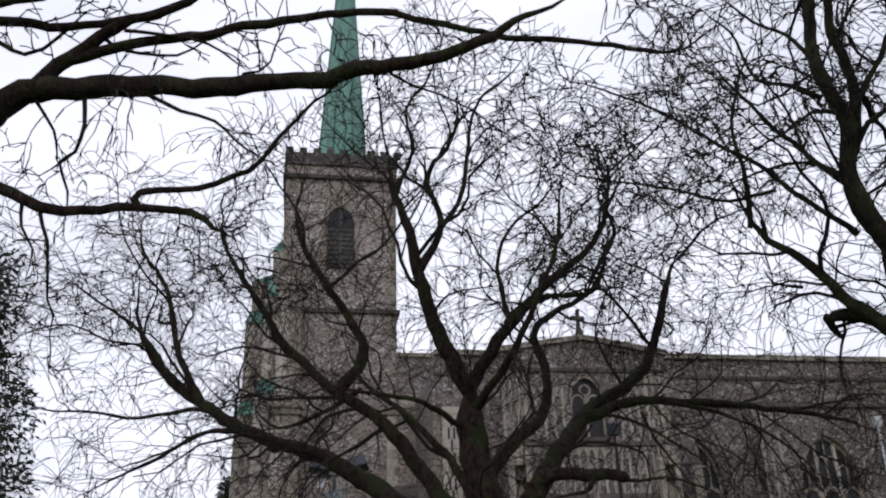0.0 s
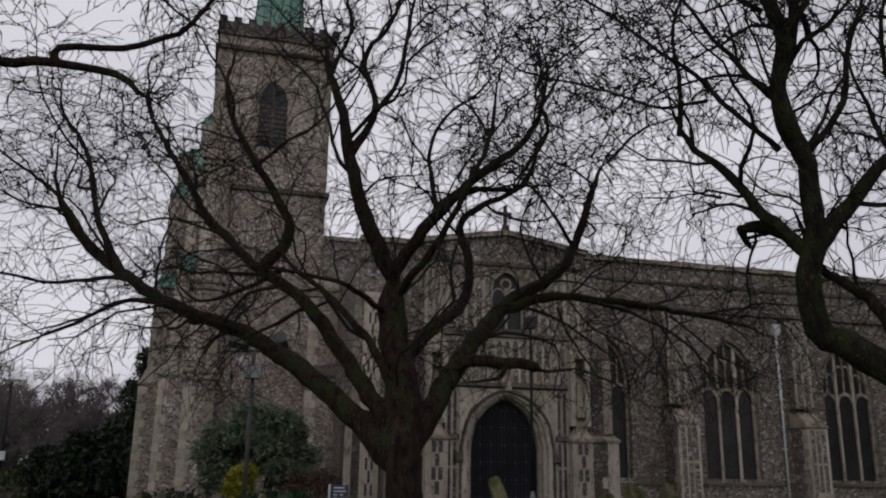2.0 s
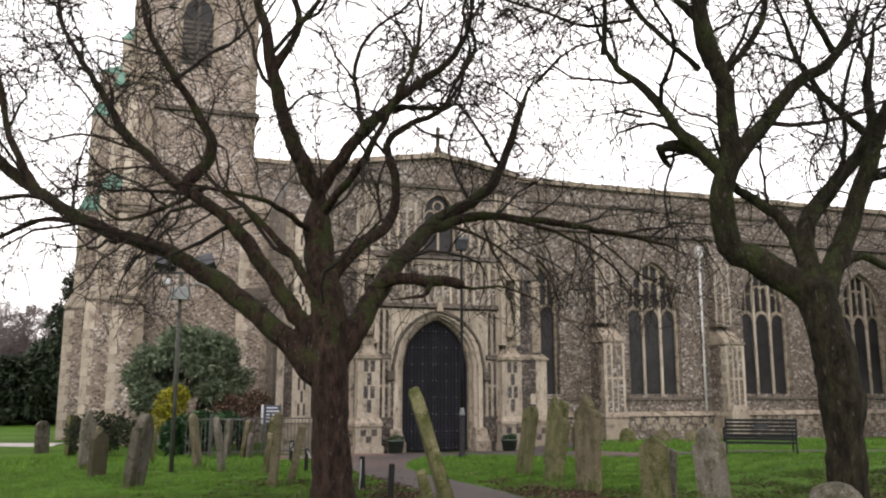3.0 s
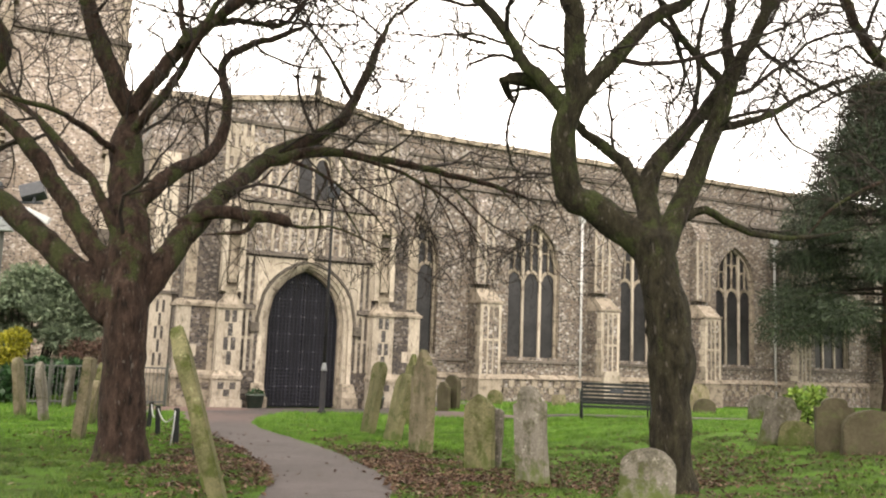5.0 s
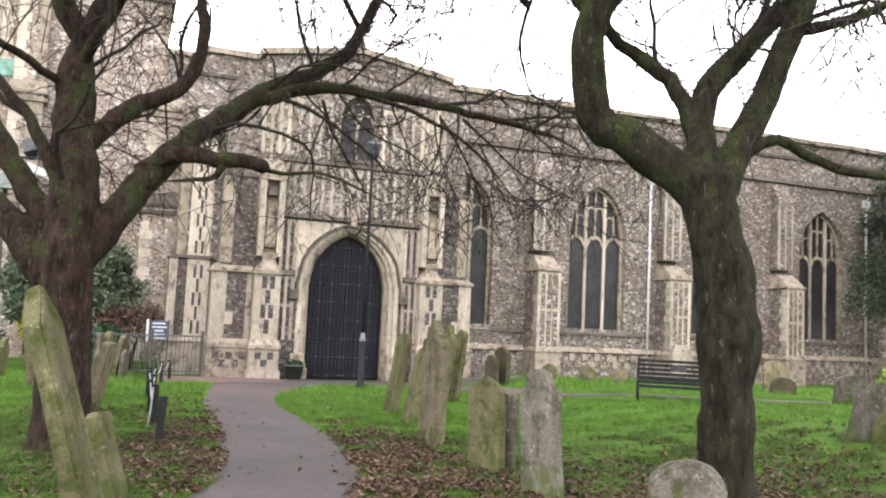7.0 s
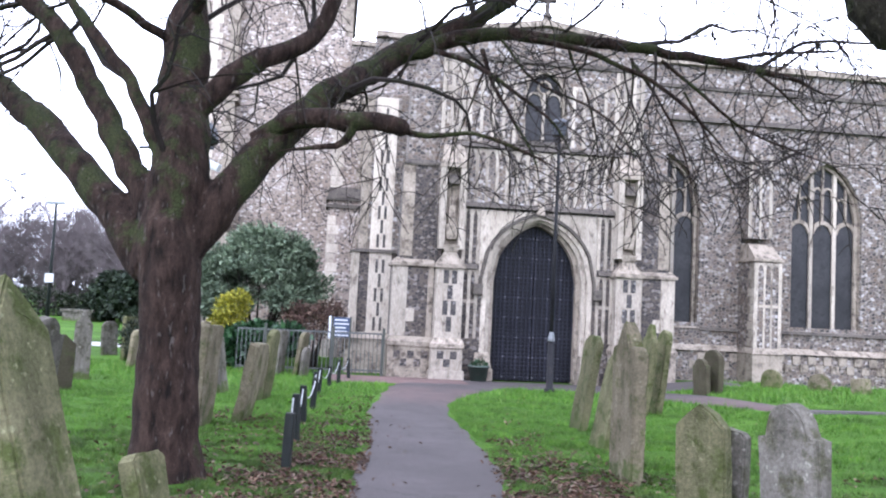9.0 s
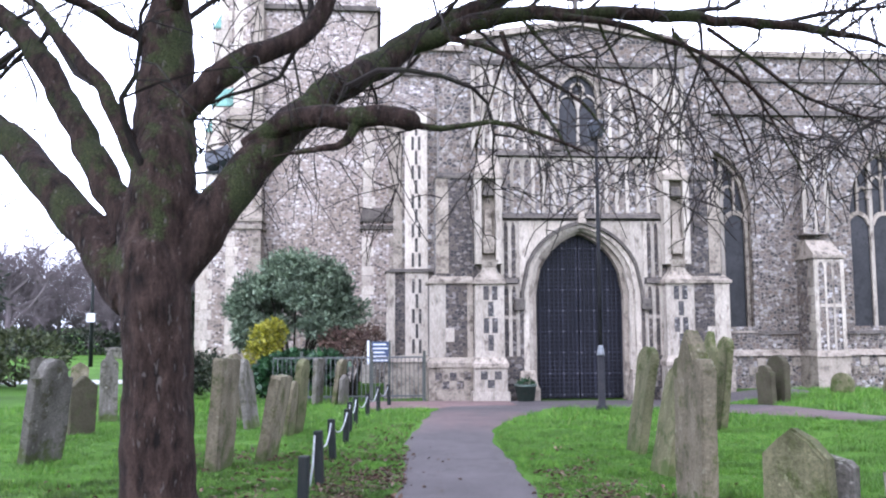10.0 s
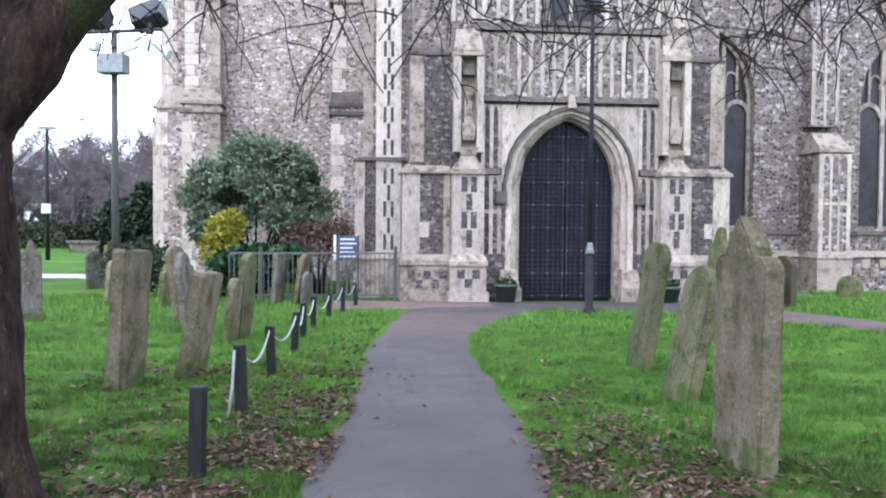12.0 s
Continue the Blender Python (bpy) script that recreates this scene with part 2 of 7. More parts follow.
def path_material():
    """Worn tarmac with fine grit, darker damp patches and thin wandering cracks."""
    m, n, l, b = nodes_of("worn_tarmac")
    g = n.new("ShaderNodeNewGeometry")
    p = g.outputs["Position"]
    big, mid, fine = noise_node(n, l, p, 0.7, 5.0), noise_node(n, l, p, 3.5, 6.0, 0.7), noise_node(n, l, p, 70.0, 4.0, 0.8)
    r1 = ramp(n, [(0.35, (0.040, 0.0335, 0.033)), (0.65, (0.064, 0.0545, 0.054))])
    l.new(big.outputs["Fac"], r1.inputs[0])
    r2 = ramp(n, [(0.5, (0, 0, 0)), (0.68, (0.8, 0.8, 0.8))])
    l.new(mid.outputs["Fac"], r2.inputs[0])
    c = mixer(n, l, r2.outputs[0], r1.outputs[0], (0.0367, 0.032, 0.0296))
    sep = n.new("ShaderNodeSeparateXYZ")
    l.new(p, sep.inputs[0])
    near, far, span = n.new("ShaderNodeMapRange"), n.new("ShaderNodeMapRange"), n.new("ShaderNodeMath")
    near.inputs["From Min"].default_value, near.inputs["From Max"].default_value = 18.5, 22.5
    far.inputs["From Min"].default_value, far.inputs["From Max"].default_value = 28.0, 25.5
    span.operation = "MULTIPLY"
    for k, node in enumerate((near, far)):
        l.new(sep.outputs["Y"], node.inputs["Value"])
        l.new(node.outputs[0], span.inputs[k])
    worn, patch = noise_node(n, l, p, 0.9, 5.0, 0.65), n.new("ShaderNodeMath")
    patch.operation = "MULTIPLY"
    l.new(worn.outputs["Fac"], patch.inputs[0])
    l.new(span.outputs[0], patch.inputs[1])
    rp = ramp(n, [(0.3, (0, 0, 0)), (0.55, (0.85, 0.85, 0.85))])
    l.new(patch.outputs[0], rp.inputs[0])
    c = mixer(n, l, rp.outputs[0], c, (0.088, 0.06, 0.056))
    warp = n.new("ShaderNodeVectorMath")
    warp.operation = "MULTIPLY_ADD"
    l.new(noise_node(n, l, p, 2.2, 4.0).outputs["Color"], warp.inputs[0])
    warp.inputs[1].default_value = (0.8, 0.8, 0.0)
    l.new(p, warp.inputs[2])
    vo = n.new("ShaderNodeTexVoronoi")
    vo.feature = "DISTANCE_TO_EDGE"
    vo.inputs["Scale"].default_value = 0.8
    l.new(warp.outputs[0], vo.inputs["Vector"])
    r3 = ramp(n, [(0.0, (1, 1, 1)), (0.018, (0, 0, 0))])
    l.new(vo.outputs["Distance"], r3.inputs[0])
    where = noise_node(n, l, p, 1.1, 3.0)
    r4 = ramp(n, [(0.42, (0, 0, 0)), (0.52, (0.9, 0.9, 0.9))])
    l.new(where.outputs["Fac"], r4.inputs[0])
    crack = mixer(n, l, 1.0, r3.outputs[0], r4.outputs[0], "MULTIPLY")
    c = mixer(n, l, crack, c, (0.022, 0.019, 0.016))
    r5 = ramp(n, [(0.25, (0.7, 0.7, 0.7)), (0.75, (1.25, 1.25, 1.25))])
    l.new(fine.outputs["Fac"], r5.inputs[0])
    l.new(mixer(n, l, 1.0, c, r5.outputs[0], "MULTIPLY"), b.inputs["Base Color"])
    b.inputs["Roughness"].default_value, b.inputs["Specular IOR Level"].default_value = 0.75, 0.25
    bumped(n, l, b, fine.outputs["Fac"], 0.6, 0.01)
    return m


M = {}
M["flint"] = flint_material("flint", 7.5, [(0.0, (0.0278, 0.0254, 0.0254)), (0.22, (0.074, 0.0598, 0.0509)), (0.42, (0.12, 0.092, 0.0693)), (0.6, (0.092, 0.0832, 0.0787)), (0.76, (0.231, 0.218, 0.208)), (0.92, (0.323, 0.314, 0.305))], (0.166, 0.143, 0.12))
M["flint_tower"] = flint_material("flint_tower", 8.0, [(0.0, (0.0733, 0.0619, 0.057)), (0.25, (0.175, 0.145, 0.126)), (0.5, (0.262, 0.215, 0.179)), (0.72, (0.366, 0.329, 0.305)), (0.9, (0.489, 0.46, 0.431))], (0.258, 0.221, 0.187))
M["flint_dark"] = flint_material("flint_dark", 9.0, [(0.0, (0.0172, 0.0158, 0.0166)), (0.35, (0.0377, 0.0324, 0.0296)), (0.6, (0.0721, 0.0589, 0.0476)), (0.85, (0.151, 0.14, 0.131))], (0.0901, 0.0737, 0.0622), 0.08)
M["flint_black"] = flint_material("black_flint", 11.0, [(0.0, (0.016, 0.016, 0.018)), (0.4, (0.032, 0.03, 0.03)), (0.75, (0.06, 0.054, 0.05)), (0.93, (0.14, 0.135, 0.13))], (0.07, 0.06, 0.052), 0.06)
M["stone"] = grained("limestone", (0.261, 0.226, 0.182), (0.357, 0.315, 0.261), (0.0963, 0.0764, 0.0609), 1.1, 14.0, 0.88, 0.6, 0.015, (1.6, 1.6, 0.6), stain_at=(0.52, 0.7), rnd=0.3)
M["stone_pale"] = grained("pale_limestone", (0.366, 0.318, 0.258), (0.451, 0.4, 0.338), (0.159, 0.126, 0.0992), 1.2, 14.0, 0.88, 0.6, 0.015, (1.6, 1.6, 0.6), stain_at=(0.54, 0.72), rnd=0.2)
M["stone_weathered"] = grained("weathered_limestone", (0.201, 0.17, 0.134), (0.274, 0.235, 0.19), (0.0651, 0.0533, 0.0414), 1.1, 18.0, 0.92, 0.6, 0.015, stain_at=(0.48, 0.66), rnd=0.12)
M["stone_dark"] = grained("dark_limestone", (0.0553, 0.0478, 0.0403), (0.096, 0.083, 0.0707), (0.0277, 0.0252, 0.0226), 1.5, 20.0, 0.92, 0.5, 0.012)
M["copper"] = grained("verdigris_copper", (0.0944, 0.213, 0.166), (0.13, 0.254, 0.207), (0.0414, 0.0944, 0.077), 0.7, 12.0, 0.6, 0.2, 0.01, (1, 1, 0.3))
M["lead"] = grained("lead_sheet", (0.118, 0.118, 0.124), (0.166, 0.166, 0.172), (0.071, 0.071, 0.071), 0.8, 12.0, 0.6, 0.2)
M["iron"] = grained("black_painted_iron", (0.0084, 0.0084, 0.0098), (0.014, 0.014, 0.0154), (0.021, 0.0182, 0.0168), 2.0, 30.0, 0.75, 0.2, 0.004)
M["gate_board"] = grained("dark_gate_backing", (0.004, 0.004, 0.0056), (0.0064, 0.0064, 0.008), (0.0032, 0.0032, 0.004), 1.5, 25.0, 0.5, 0.2, 0.004, (1, 1, 0.2))
M["gate_iron"] = grained("dark_gate_iron", (0.0122, 0.0128, 0.0184), (0.0203, 0.0207, 0.0288), (0.0122, 0.0122, 0.0167), 1.5, 25.0, 0.7, 0.2, 0.004)
for k in ("gate_board", "gate_iron", "iron"):
    M[k].node_tree.nodes["Principled BSDF"].inputs["Specular IOR Level"].default_value = 0.15
M["railing"] = grained("green_grey_railing", (0.0522, 0.0572, 0.0549), (0.0742, 0.076, 0.0746), (0.0392, 0.0381, 0.0391), 3.0, 25.0, 0.5, 0.1)
M["stud"] = grained("pale_iron_stud", (0.121, 0.121, 0.124), (0.178, 0.178, 0.178), (0.0533, 0.0533, 0.0533), 3.0, 30.0, 0.4, 0.1, metal=0.3)
# opaque panes: the darkness of the unlit inside is put into their colour
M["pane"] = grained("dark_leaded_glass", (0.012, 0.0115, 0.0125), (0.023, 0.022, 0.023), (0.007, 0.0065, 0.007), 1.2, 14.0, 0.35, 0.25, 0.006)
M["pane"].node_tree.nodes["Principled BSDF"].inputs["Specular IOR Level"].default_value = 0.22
M["pipe"] = grained("pale_painted_pipe", (0.355, 0.355, 0.355), (0.414, 0.414, 0.414), (0.237, 0.225, 0.213), 1.5, 20.0, 0.5, 0.1)
M["bark"] = bark_material("bark", [(0.34, (0.00504, 0.0032, 0.00252)), (0.48, (0.0224, 0.0132, 0.00972)), (0.62, (0.0403, 0.0255, 0.0191)), (0.8, (0.0762, 0.054, 0.0423))], 2.1, 3.3)
M["bark_mossy"] = bark_material("knotted_bark", [(0.34, (0.00382, 0.00331, 0.00208)), (0.48, (0.0153, 0.0129, 0.00784)), (0.64, (0.0272, 0.0248, 0.014)), (0.8, (0.0527, 0.0496, 0.0296))], 1.6, 3.6)
M["twig"] = grained("twig_bark", (0.0132, 0.0099, 0.00858), (0.0224, 0.0172, 0.0145), (0.0152, 0.0178, 0.00858), 1.5, 20.0, 0.95, 0.0)
M["tarmac"] = path_material()
M["paving"] = grained("forecourt_tarmac", (0.102, 0.0689, 0.0639), (0.121, 0.08, 0.0717), (0.0719, 0.0427, 0.037), 0.6, 50.0, 0.85, 0.3, 0.006)
M["pale_path"] = grained("pale_concrete", (0.3, 0.29, 0.28), (0.38, 0.37, 0.36), (0.22, 0.21, 0.2), 0.6, 40.0, 0.8, 0.3, 0.006)
M["tomb"] = tomb_material("lichened_gravestone", (0.102, 0.0877, 0.0545), (0.182, 0.157, 0.109), (0.0586, 0.0662, 0.0198), (0.224, 0.208, 0.147))
M["tomb_green"] = tomb_material("mossy_gravestone", (0.082, 0.0837, 0.0382), (0.137, 0.127, 0.0711), (0.0438, 0.0563, 0.0131), (0.209, 0.208, 0.12))
M["tomb_grey"] = tomb_material("grey_gravestone", (0.0759, 0.0694, 0.0562), (0.141, 0.13, 0.111), (0.045, 0.0441, 0.0234), (0.225, 0.215, 0.182))
M["tomb_dark"] = grained("dark_gravestone", (0.0355, 0.0305, 0.0186), (0.0577, 0.0509, 0.0311), (0.0444, 0.0509, 0.0207), 2.0, 24.0, 0.95, 0.6, 0.012)
M["post"] = grained("dark_green_post", (0.00658, 0.0084, 0.00784), (0.0105, 0.0131, 0.0118), (0.0158, 0.0145, 0.0118), 3.0, 30.0, 0.7, 0.4, 0.005, (1, 1, 0.3))
M["chain"] = grained("pale_chain", (0.213, 0.219, 0.219), (0.326, 0.338, 0.338), (0.178, 0.178, 0.178), 4.0, 30.0, 0.6, 0.0)
M["pole"] = grained("grey_green_pole", (0.0296, 0.0331, 0.0266), (0.0444, 0.0474, 0.0385), (0.0207, 0.0249, 0.0178), 1.5, 25.0, 0.55, 0.1)
M["galv"] = grained("galvanised_steel", (0.178, 0.195, 0.202), (0.237, 0.254, 0.261), (0.13, 0.142, 0.148), 3.0, 25.0, 0.5, 0.1, metal=0.4)
M["collar"] = grained("dull_zinc", (0.0944, 0.101, 0.106), (0.142, 0.148, 0.154), (0.0592, 0.0592, 0.0592), 4.0, 25.0, 0.6, 0.1)
M["bench"] = grained("black_bench_paint", (0.009, 0.0105, 0.0112), (0.015, 0.018, 0.0195), (0.0225, 0.0263, 0.0263), 3.0, 25.0, 0.45, 0.1)
M["bench"].node_tree.nodes["Principled BSDF"].inputs["Specular IOR Level"].default_value = 0.15
M["housing"] = grained("dark_plastic_housing", (0.016, 0.0192, 0.024), (0.024, 0.028, 0.036), (0.04, 0.04, 0.044), 3.0, 25.0, 0.5, 0.1)
M["tub"] = grained("green_plastic_tub", (0.024, 0.036, 0.028), (0.032, 0.048, 0.036), (0.048, 0.048, 0.04), 3.0, 25.0, 0.6, 0.1)
M["board_blue"] = grained("blue_board", (0.024, 0.04, 0.08), (0.032, 0.048, 0.096), (0.024, 0.032, 0.064), 3.0, 25.0, 0.5, 0.0)
M["board_white"] = grained("white_board", (0.414, 0.426, 0.444), (0.462, 0.474, 0.486), (0.355, 0.355, 0.367), 3.0, 25.0, 0.5, 0.0)
# two grass colours: the one for the lawn farther off is brighter
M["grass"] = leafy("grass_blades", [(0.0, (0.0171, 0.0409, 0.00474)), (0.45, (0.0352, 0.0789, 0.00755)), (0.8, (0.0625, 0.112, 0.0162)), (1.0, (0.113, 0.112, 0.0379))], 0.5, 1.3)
M["grass_bright"] = leafy("bright_grass_blades", [(0.0, (0.0351, 0.0922, 0.00699)), (0.5, (0.0642, 0.154, 0.0124)), (0.85, (0.0995, 0.197, 0.0249)), (1.0, (0.146, 0.19, 0.0498))], 0.5, 1.3)
M["dead_leaf"] = leafy("fallen_leaves", [(0.0, (0.0289, 0.015, 0.00975)), (0.5, (0.0577, 0.03, 0.0186)), (0.8, (0.0985, 0.061, 0.0408)), (1.0, (0.156, 0.121, 0.0929))], 0.8, 2.0)
M["evergreen"] = leafy("evergreen_leaves", [(0.0, (0.0586, 0.0844, 0.0503)), (0.6, (0.106, 0.141, 0.0884)), (1.0, (0.165, 0.197, 0.136))], 0.6, 1.2)
M["yew"] = leafy("yew_needles", [(0.0, (0.00901, 0.016, 0.00901)), (0.6, (0.0181, 0.0306, 0.0151)), (1.0, (0.0342, 0.0476, 0.0226))], 0.6, 0.8)
M["golden"] = leafy("golden_leaves", [(0.0, (0.102, 0.0997, 0.00661)), (0.6, (0.215, 0.2, 0.0133)), (1.0, (0.282, 0.275, 0.0331))], 0.5, 2.0)
M["lime"] = leafy("lime_leaves", [(0.0, (0.0592, 0.113, 0.0178)), (0.6, (0.13, 0.207, 0.0355)), (1.0, (0.202, 0.261, 0.0651))], 0.5, 2.0)
M["olive"] = leafy("olive_leaves", [(0.0, (0.0355, 0.0444, 0.0178)), (0.6, (0.0651, 0.077, 0.0326)), (1.0, (0.101, 0.113, 0.0533))], 0.7, 1.0)
M["russet"] = leafy("russet_leaves", [(0.0, (0.0474, 0.0266, 0.0207)), (0.6, (0.0888, 0.0533, 0.0414)), (1.0, (0.118, 0.0832, 0.0592))], 0.7, 2.0)
M["ivy"] = leafy("ivy_leaves", [(0.0, (0.00888, 0.0266, 0.0106)), (0.6, (0.0207, 0.0533, 0.0207)), (1.0, (0.0414, 0.0888, 0.0355))], 0.35, 2.0)
# distance haze is put into this colour, far paler than the near twigs
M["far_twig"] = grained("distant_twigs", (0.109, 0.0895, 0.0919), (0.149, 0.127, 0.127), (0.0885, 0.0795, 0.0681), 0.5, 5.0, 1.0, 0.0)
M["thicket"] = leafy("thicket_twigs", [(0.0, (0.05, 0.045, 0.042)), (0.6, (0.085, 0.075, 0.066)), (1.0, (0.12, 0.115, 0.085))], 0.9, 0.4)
M["hedge"] = leafy("hedge_leaves", [(0.0, (0.0118, 0.019, 0.00888)), (0.6, (0.0237, 0.0326, 0.0166)), (1.0, (0.0444, 0.0474, 0.0266))], 0.7, 0.5)


def lawn_material():
    m, n, l, b = nodes_of("lawn")
    g = n.new("ShaderNodeNewGeometry")
    p = g.outputs["Position"]
    big, mid, fine = noise_node(n, l, p, 0.35, 5.0), noise_node(n, l, p, 2.2, 6.0, 0.7), noise_node(n, l, p, 45.0, 5.0, 0.8)
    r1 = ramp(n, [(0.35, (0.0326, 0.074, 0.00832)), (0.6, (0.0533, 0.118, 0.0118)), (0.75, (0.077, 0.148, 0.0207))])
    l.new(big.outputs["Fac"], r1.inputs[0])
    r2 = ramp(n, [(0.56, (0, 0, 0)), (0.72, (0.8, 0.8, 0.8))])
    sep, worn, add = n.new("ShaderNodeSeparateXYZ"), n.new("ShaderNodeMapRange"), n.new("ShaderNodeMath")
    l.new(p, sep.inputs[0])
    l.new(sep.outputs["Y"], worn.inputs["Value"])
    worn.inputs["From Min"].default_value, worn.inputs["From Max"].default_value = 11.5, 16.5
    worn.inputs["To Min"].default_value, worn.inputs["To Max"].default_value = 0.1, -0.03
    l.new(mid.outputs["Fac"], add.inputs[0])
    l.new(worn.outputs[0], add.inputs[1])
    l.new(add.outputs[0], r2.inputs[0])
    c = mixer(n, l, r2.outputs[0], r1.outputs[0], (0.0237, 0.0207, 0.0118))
    r3 = ramp(n, [(0.25, (0.45, 0.45, 0.45)), (0.75, (1.4, 1.4, 1.3))])
    l.new(fine.outputs["Fac"], r3.inputs[0])
    l.new(mixer(n, l, 1.0, c, r3.outputs[0], "MULTIPLY"), b.inputs["Base Color"])
    b.inputs["Roughness"].default_value, b.inputs["Specular IOR Level"].default_value = 0.9, 0.1
    bumped(n, l, b, fine.outputs["Fac"], 0.8, 0.03)
    return m


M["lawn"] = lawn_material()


# ---- building helpers ----
def thing(name, m, label, category, group="", kind=""):
    ob = new(name)
    ob.matrix_world = m
    return tagged(ob, label, category, group, kind)


def finish(name, bm, mat, smooth=False):
    me = bpy.data.meshes.new(name)
    bmesh.ops.recalc_face_normals(bm, faces=bm.faces)
    bm.to_mesh(me)
    bm.free()
    me.materials.append(M[mat])
    if smooth:
        for f in me.polygons:
            f.use_smooth = True
    return me


def part(name, bm, mat, parent, label="", smooth=False, kind=""):
    ob = new(name, finish(name, bm, mat, smooth))
    ob.parent = parent
    return tagged(ob, label, kind=kind)


def solo(name, bm, mat, label, category, m=None, group="", kind="", smooth=False):
    ob = new(name, finish(name, bm, mat, smooth))
    if m is not None:
        ob.matrix_world = m
    return tagged(ob, label, category, group, kind)


def raw(name, verts, faces, mat, parent=None, label="", category="", kind="", smooth=False):
    me = bpy.data.meshes.new(name)
    me.from_pydata(verts, [], faces)
    me.materials.append(M[mat])
    if smooth:
        me.polygons.foreach_set("use_smooth", [True] * len(me.polygons))
    ob = new(name, me)
    ob.parent = parent
    return tagged(ob, label, category, kind=kind)


def block(bm, x0, x1, y0, y1, z0, z1, top=None):
    """A box; top = (x0, x1, y0, y1) of its upper face where it tapers or slopes."""
    a = top or (x0, x1, y0, y1)
    v = [bm.verts.new(p) for p in ((x0, y0, z0), (x1, y0, z0), (x1, y1, z0), (x0, y1, z0), (a[0], a[2], z1), (a[1], a[2], z1), (a[1], a[3], z1), (a[0], a[3], z1))]
    for f in ((0, 3, 2, 1), (4, 5, 6, 7), (0, 1, 5, 4), (1, 2, 6, 5), (2, 3, 7, 6), (3, 0, 4, 7)):
        bm.faces.new([v[i] for i in f])


def blocks(*rows):
    bm = bmesh.new()
    for r in rows:
        block(bm, *r)
    return bm


def softened(bm, w):
    bmesh.ops.bevel(bm, geom=bm.edges[:], offset=w, segments=2, affect="EDGES", profile=0.6)
    return bm


UNIT = {}


def bar(name, parent, mat, x0, x1, y0, y1, z0, z1):
    """A straight dressed piece; alike pieces share one mesh."""
    if mat not in UNIT:
        bm = bmesh.new()
        block(bm, -0.5, 0.5, -0.5, 0.5, -0.5, 0.5)
        UNIT[mat] = finish("piece_" + mat, bm, mat)
    ob = new(name, UNIT[mat])
    ob.parent = parent
    ob.matrix_basis = Matrix.LocRotScale(((x0 + x1) / 2, (y0 + y1) / 2, (z0 + z1) / 2), None, (x1 - x0, y1 - y0, z1 - z0))
    return ob


def arch_z(x, h, spring, rise):
    """Height of a pointed arch of half width h at x from its middle."""
    if rise >= h:
        R = (h * h + rise * rise) / (2 * h)
        d = abs(x) + R - h
        return spring + math.sqrt(max(0.0, R * R - d * d))
    return spring + rise * math.sqrt(max(0.0, 1 - (x / h) ** 2)) * (1 - 0.15 * abs(x) / h)


def arch_wall(bm, x0, x1, y0, y1, z0, z1, cx, h, sill, spring, rise, n=16):
    """A stretch of wall with one pointed opening right through it."""
    if cx - h > x0:
        block(bm, x0, cx - h, y0, y1, z0, z1)
    if x1 > cx + h:
        block(bm, cx + h, x1, y0, y1, z0, z1)
    if sill > z0:
        block(bm, cx - h, cx + h, y0, y1, z0, sill)
    xs = [cx - h + 2 * h * i / n for i in range(n + 1)]
    zs = [arch_z(x - cx, h, spring, rise) for x in xs]
    for a, b, za, zb in zip(xs, xs[1:], zs, zs[1:]):
        v = [bm.verts.new(p) for p in ((a, y0, za), (b, y0, zb), (b, y1, zb), (a, y1, za), (a, y0, z1), (b, y0, z1), (b, y1, z1), (a, y1, z1))]
        for f in ((0, 3, 2, 1), (4, 5, 6, 7), (0, 1, 5, 4), (2, 3, 7, 6)):
            bm.faces.new([v[i] for i in f])
    bmesh.ops.remove_doubles(bm, verts=bm.verts, dist=1e-4)


def arch_ring(bm, cx, hi, ho, z0, spring, ri, ro, y0, y1, n=14):
    """Jambs and arch as one moulded band between an inner and an outer outline."""
    def outline(h, r):
        pts = [(-h, z0)] + [(-h + 2 * h * i / n, arch_z(-h + 2 * h * i / n, h, spring, r)) for i in range(n + 1)] + [(h, z0)]
        return [(cx + x, z) for x, z in pts]
    a, b = outline(hi, ri), outline(ho, ro)
    rows = [[bm.verts.new((p[0], y, p[1])) for p in line] for line, y in ((a, y1), (a, y0), (b, y0), (b, y1))]
    for r, q in zip(rows, rows[1:] + rows[:1]):
        for i in range(len(r) - 1):
            bm.faces.new((r[i], r[i + 1], q[i + 1], q[i]))
    for i in (0, -1):
        bm.faces.new([r[i] for r in rows])


def arch_pane(bm, cx, h, z0, spring, rise, y, n=14, thick=0.02):
    pts = [(-h, z0)] + [(-h + 2 * h * i / n, arch_z(-h + 2 * h * i / n, h, spring, rise)) for i in range(n + 1)] + [(h, z0)]
    f = [bm.verts.new((cx + x, y, z)) for x, z in pts]
    b = [bm.verts.new((cx + x, y + thick, z)) for x, z in pts]
    bm.faces.new(f)
    bm.faces.new(b[::-1])
    for i in range(len(f)):
        j = (i + 1) % len(f)
        bm.faces.new((f[i], b[i], b[j], f[j]))


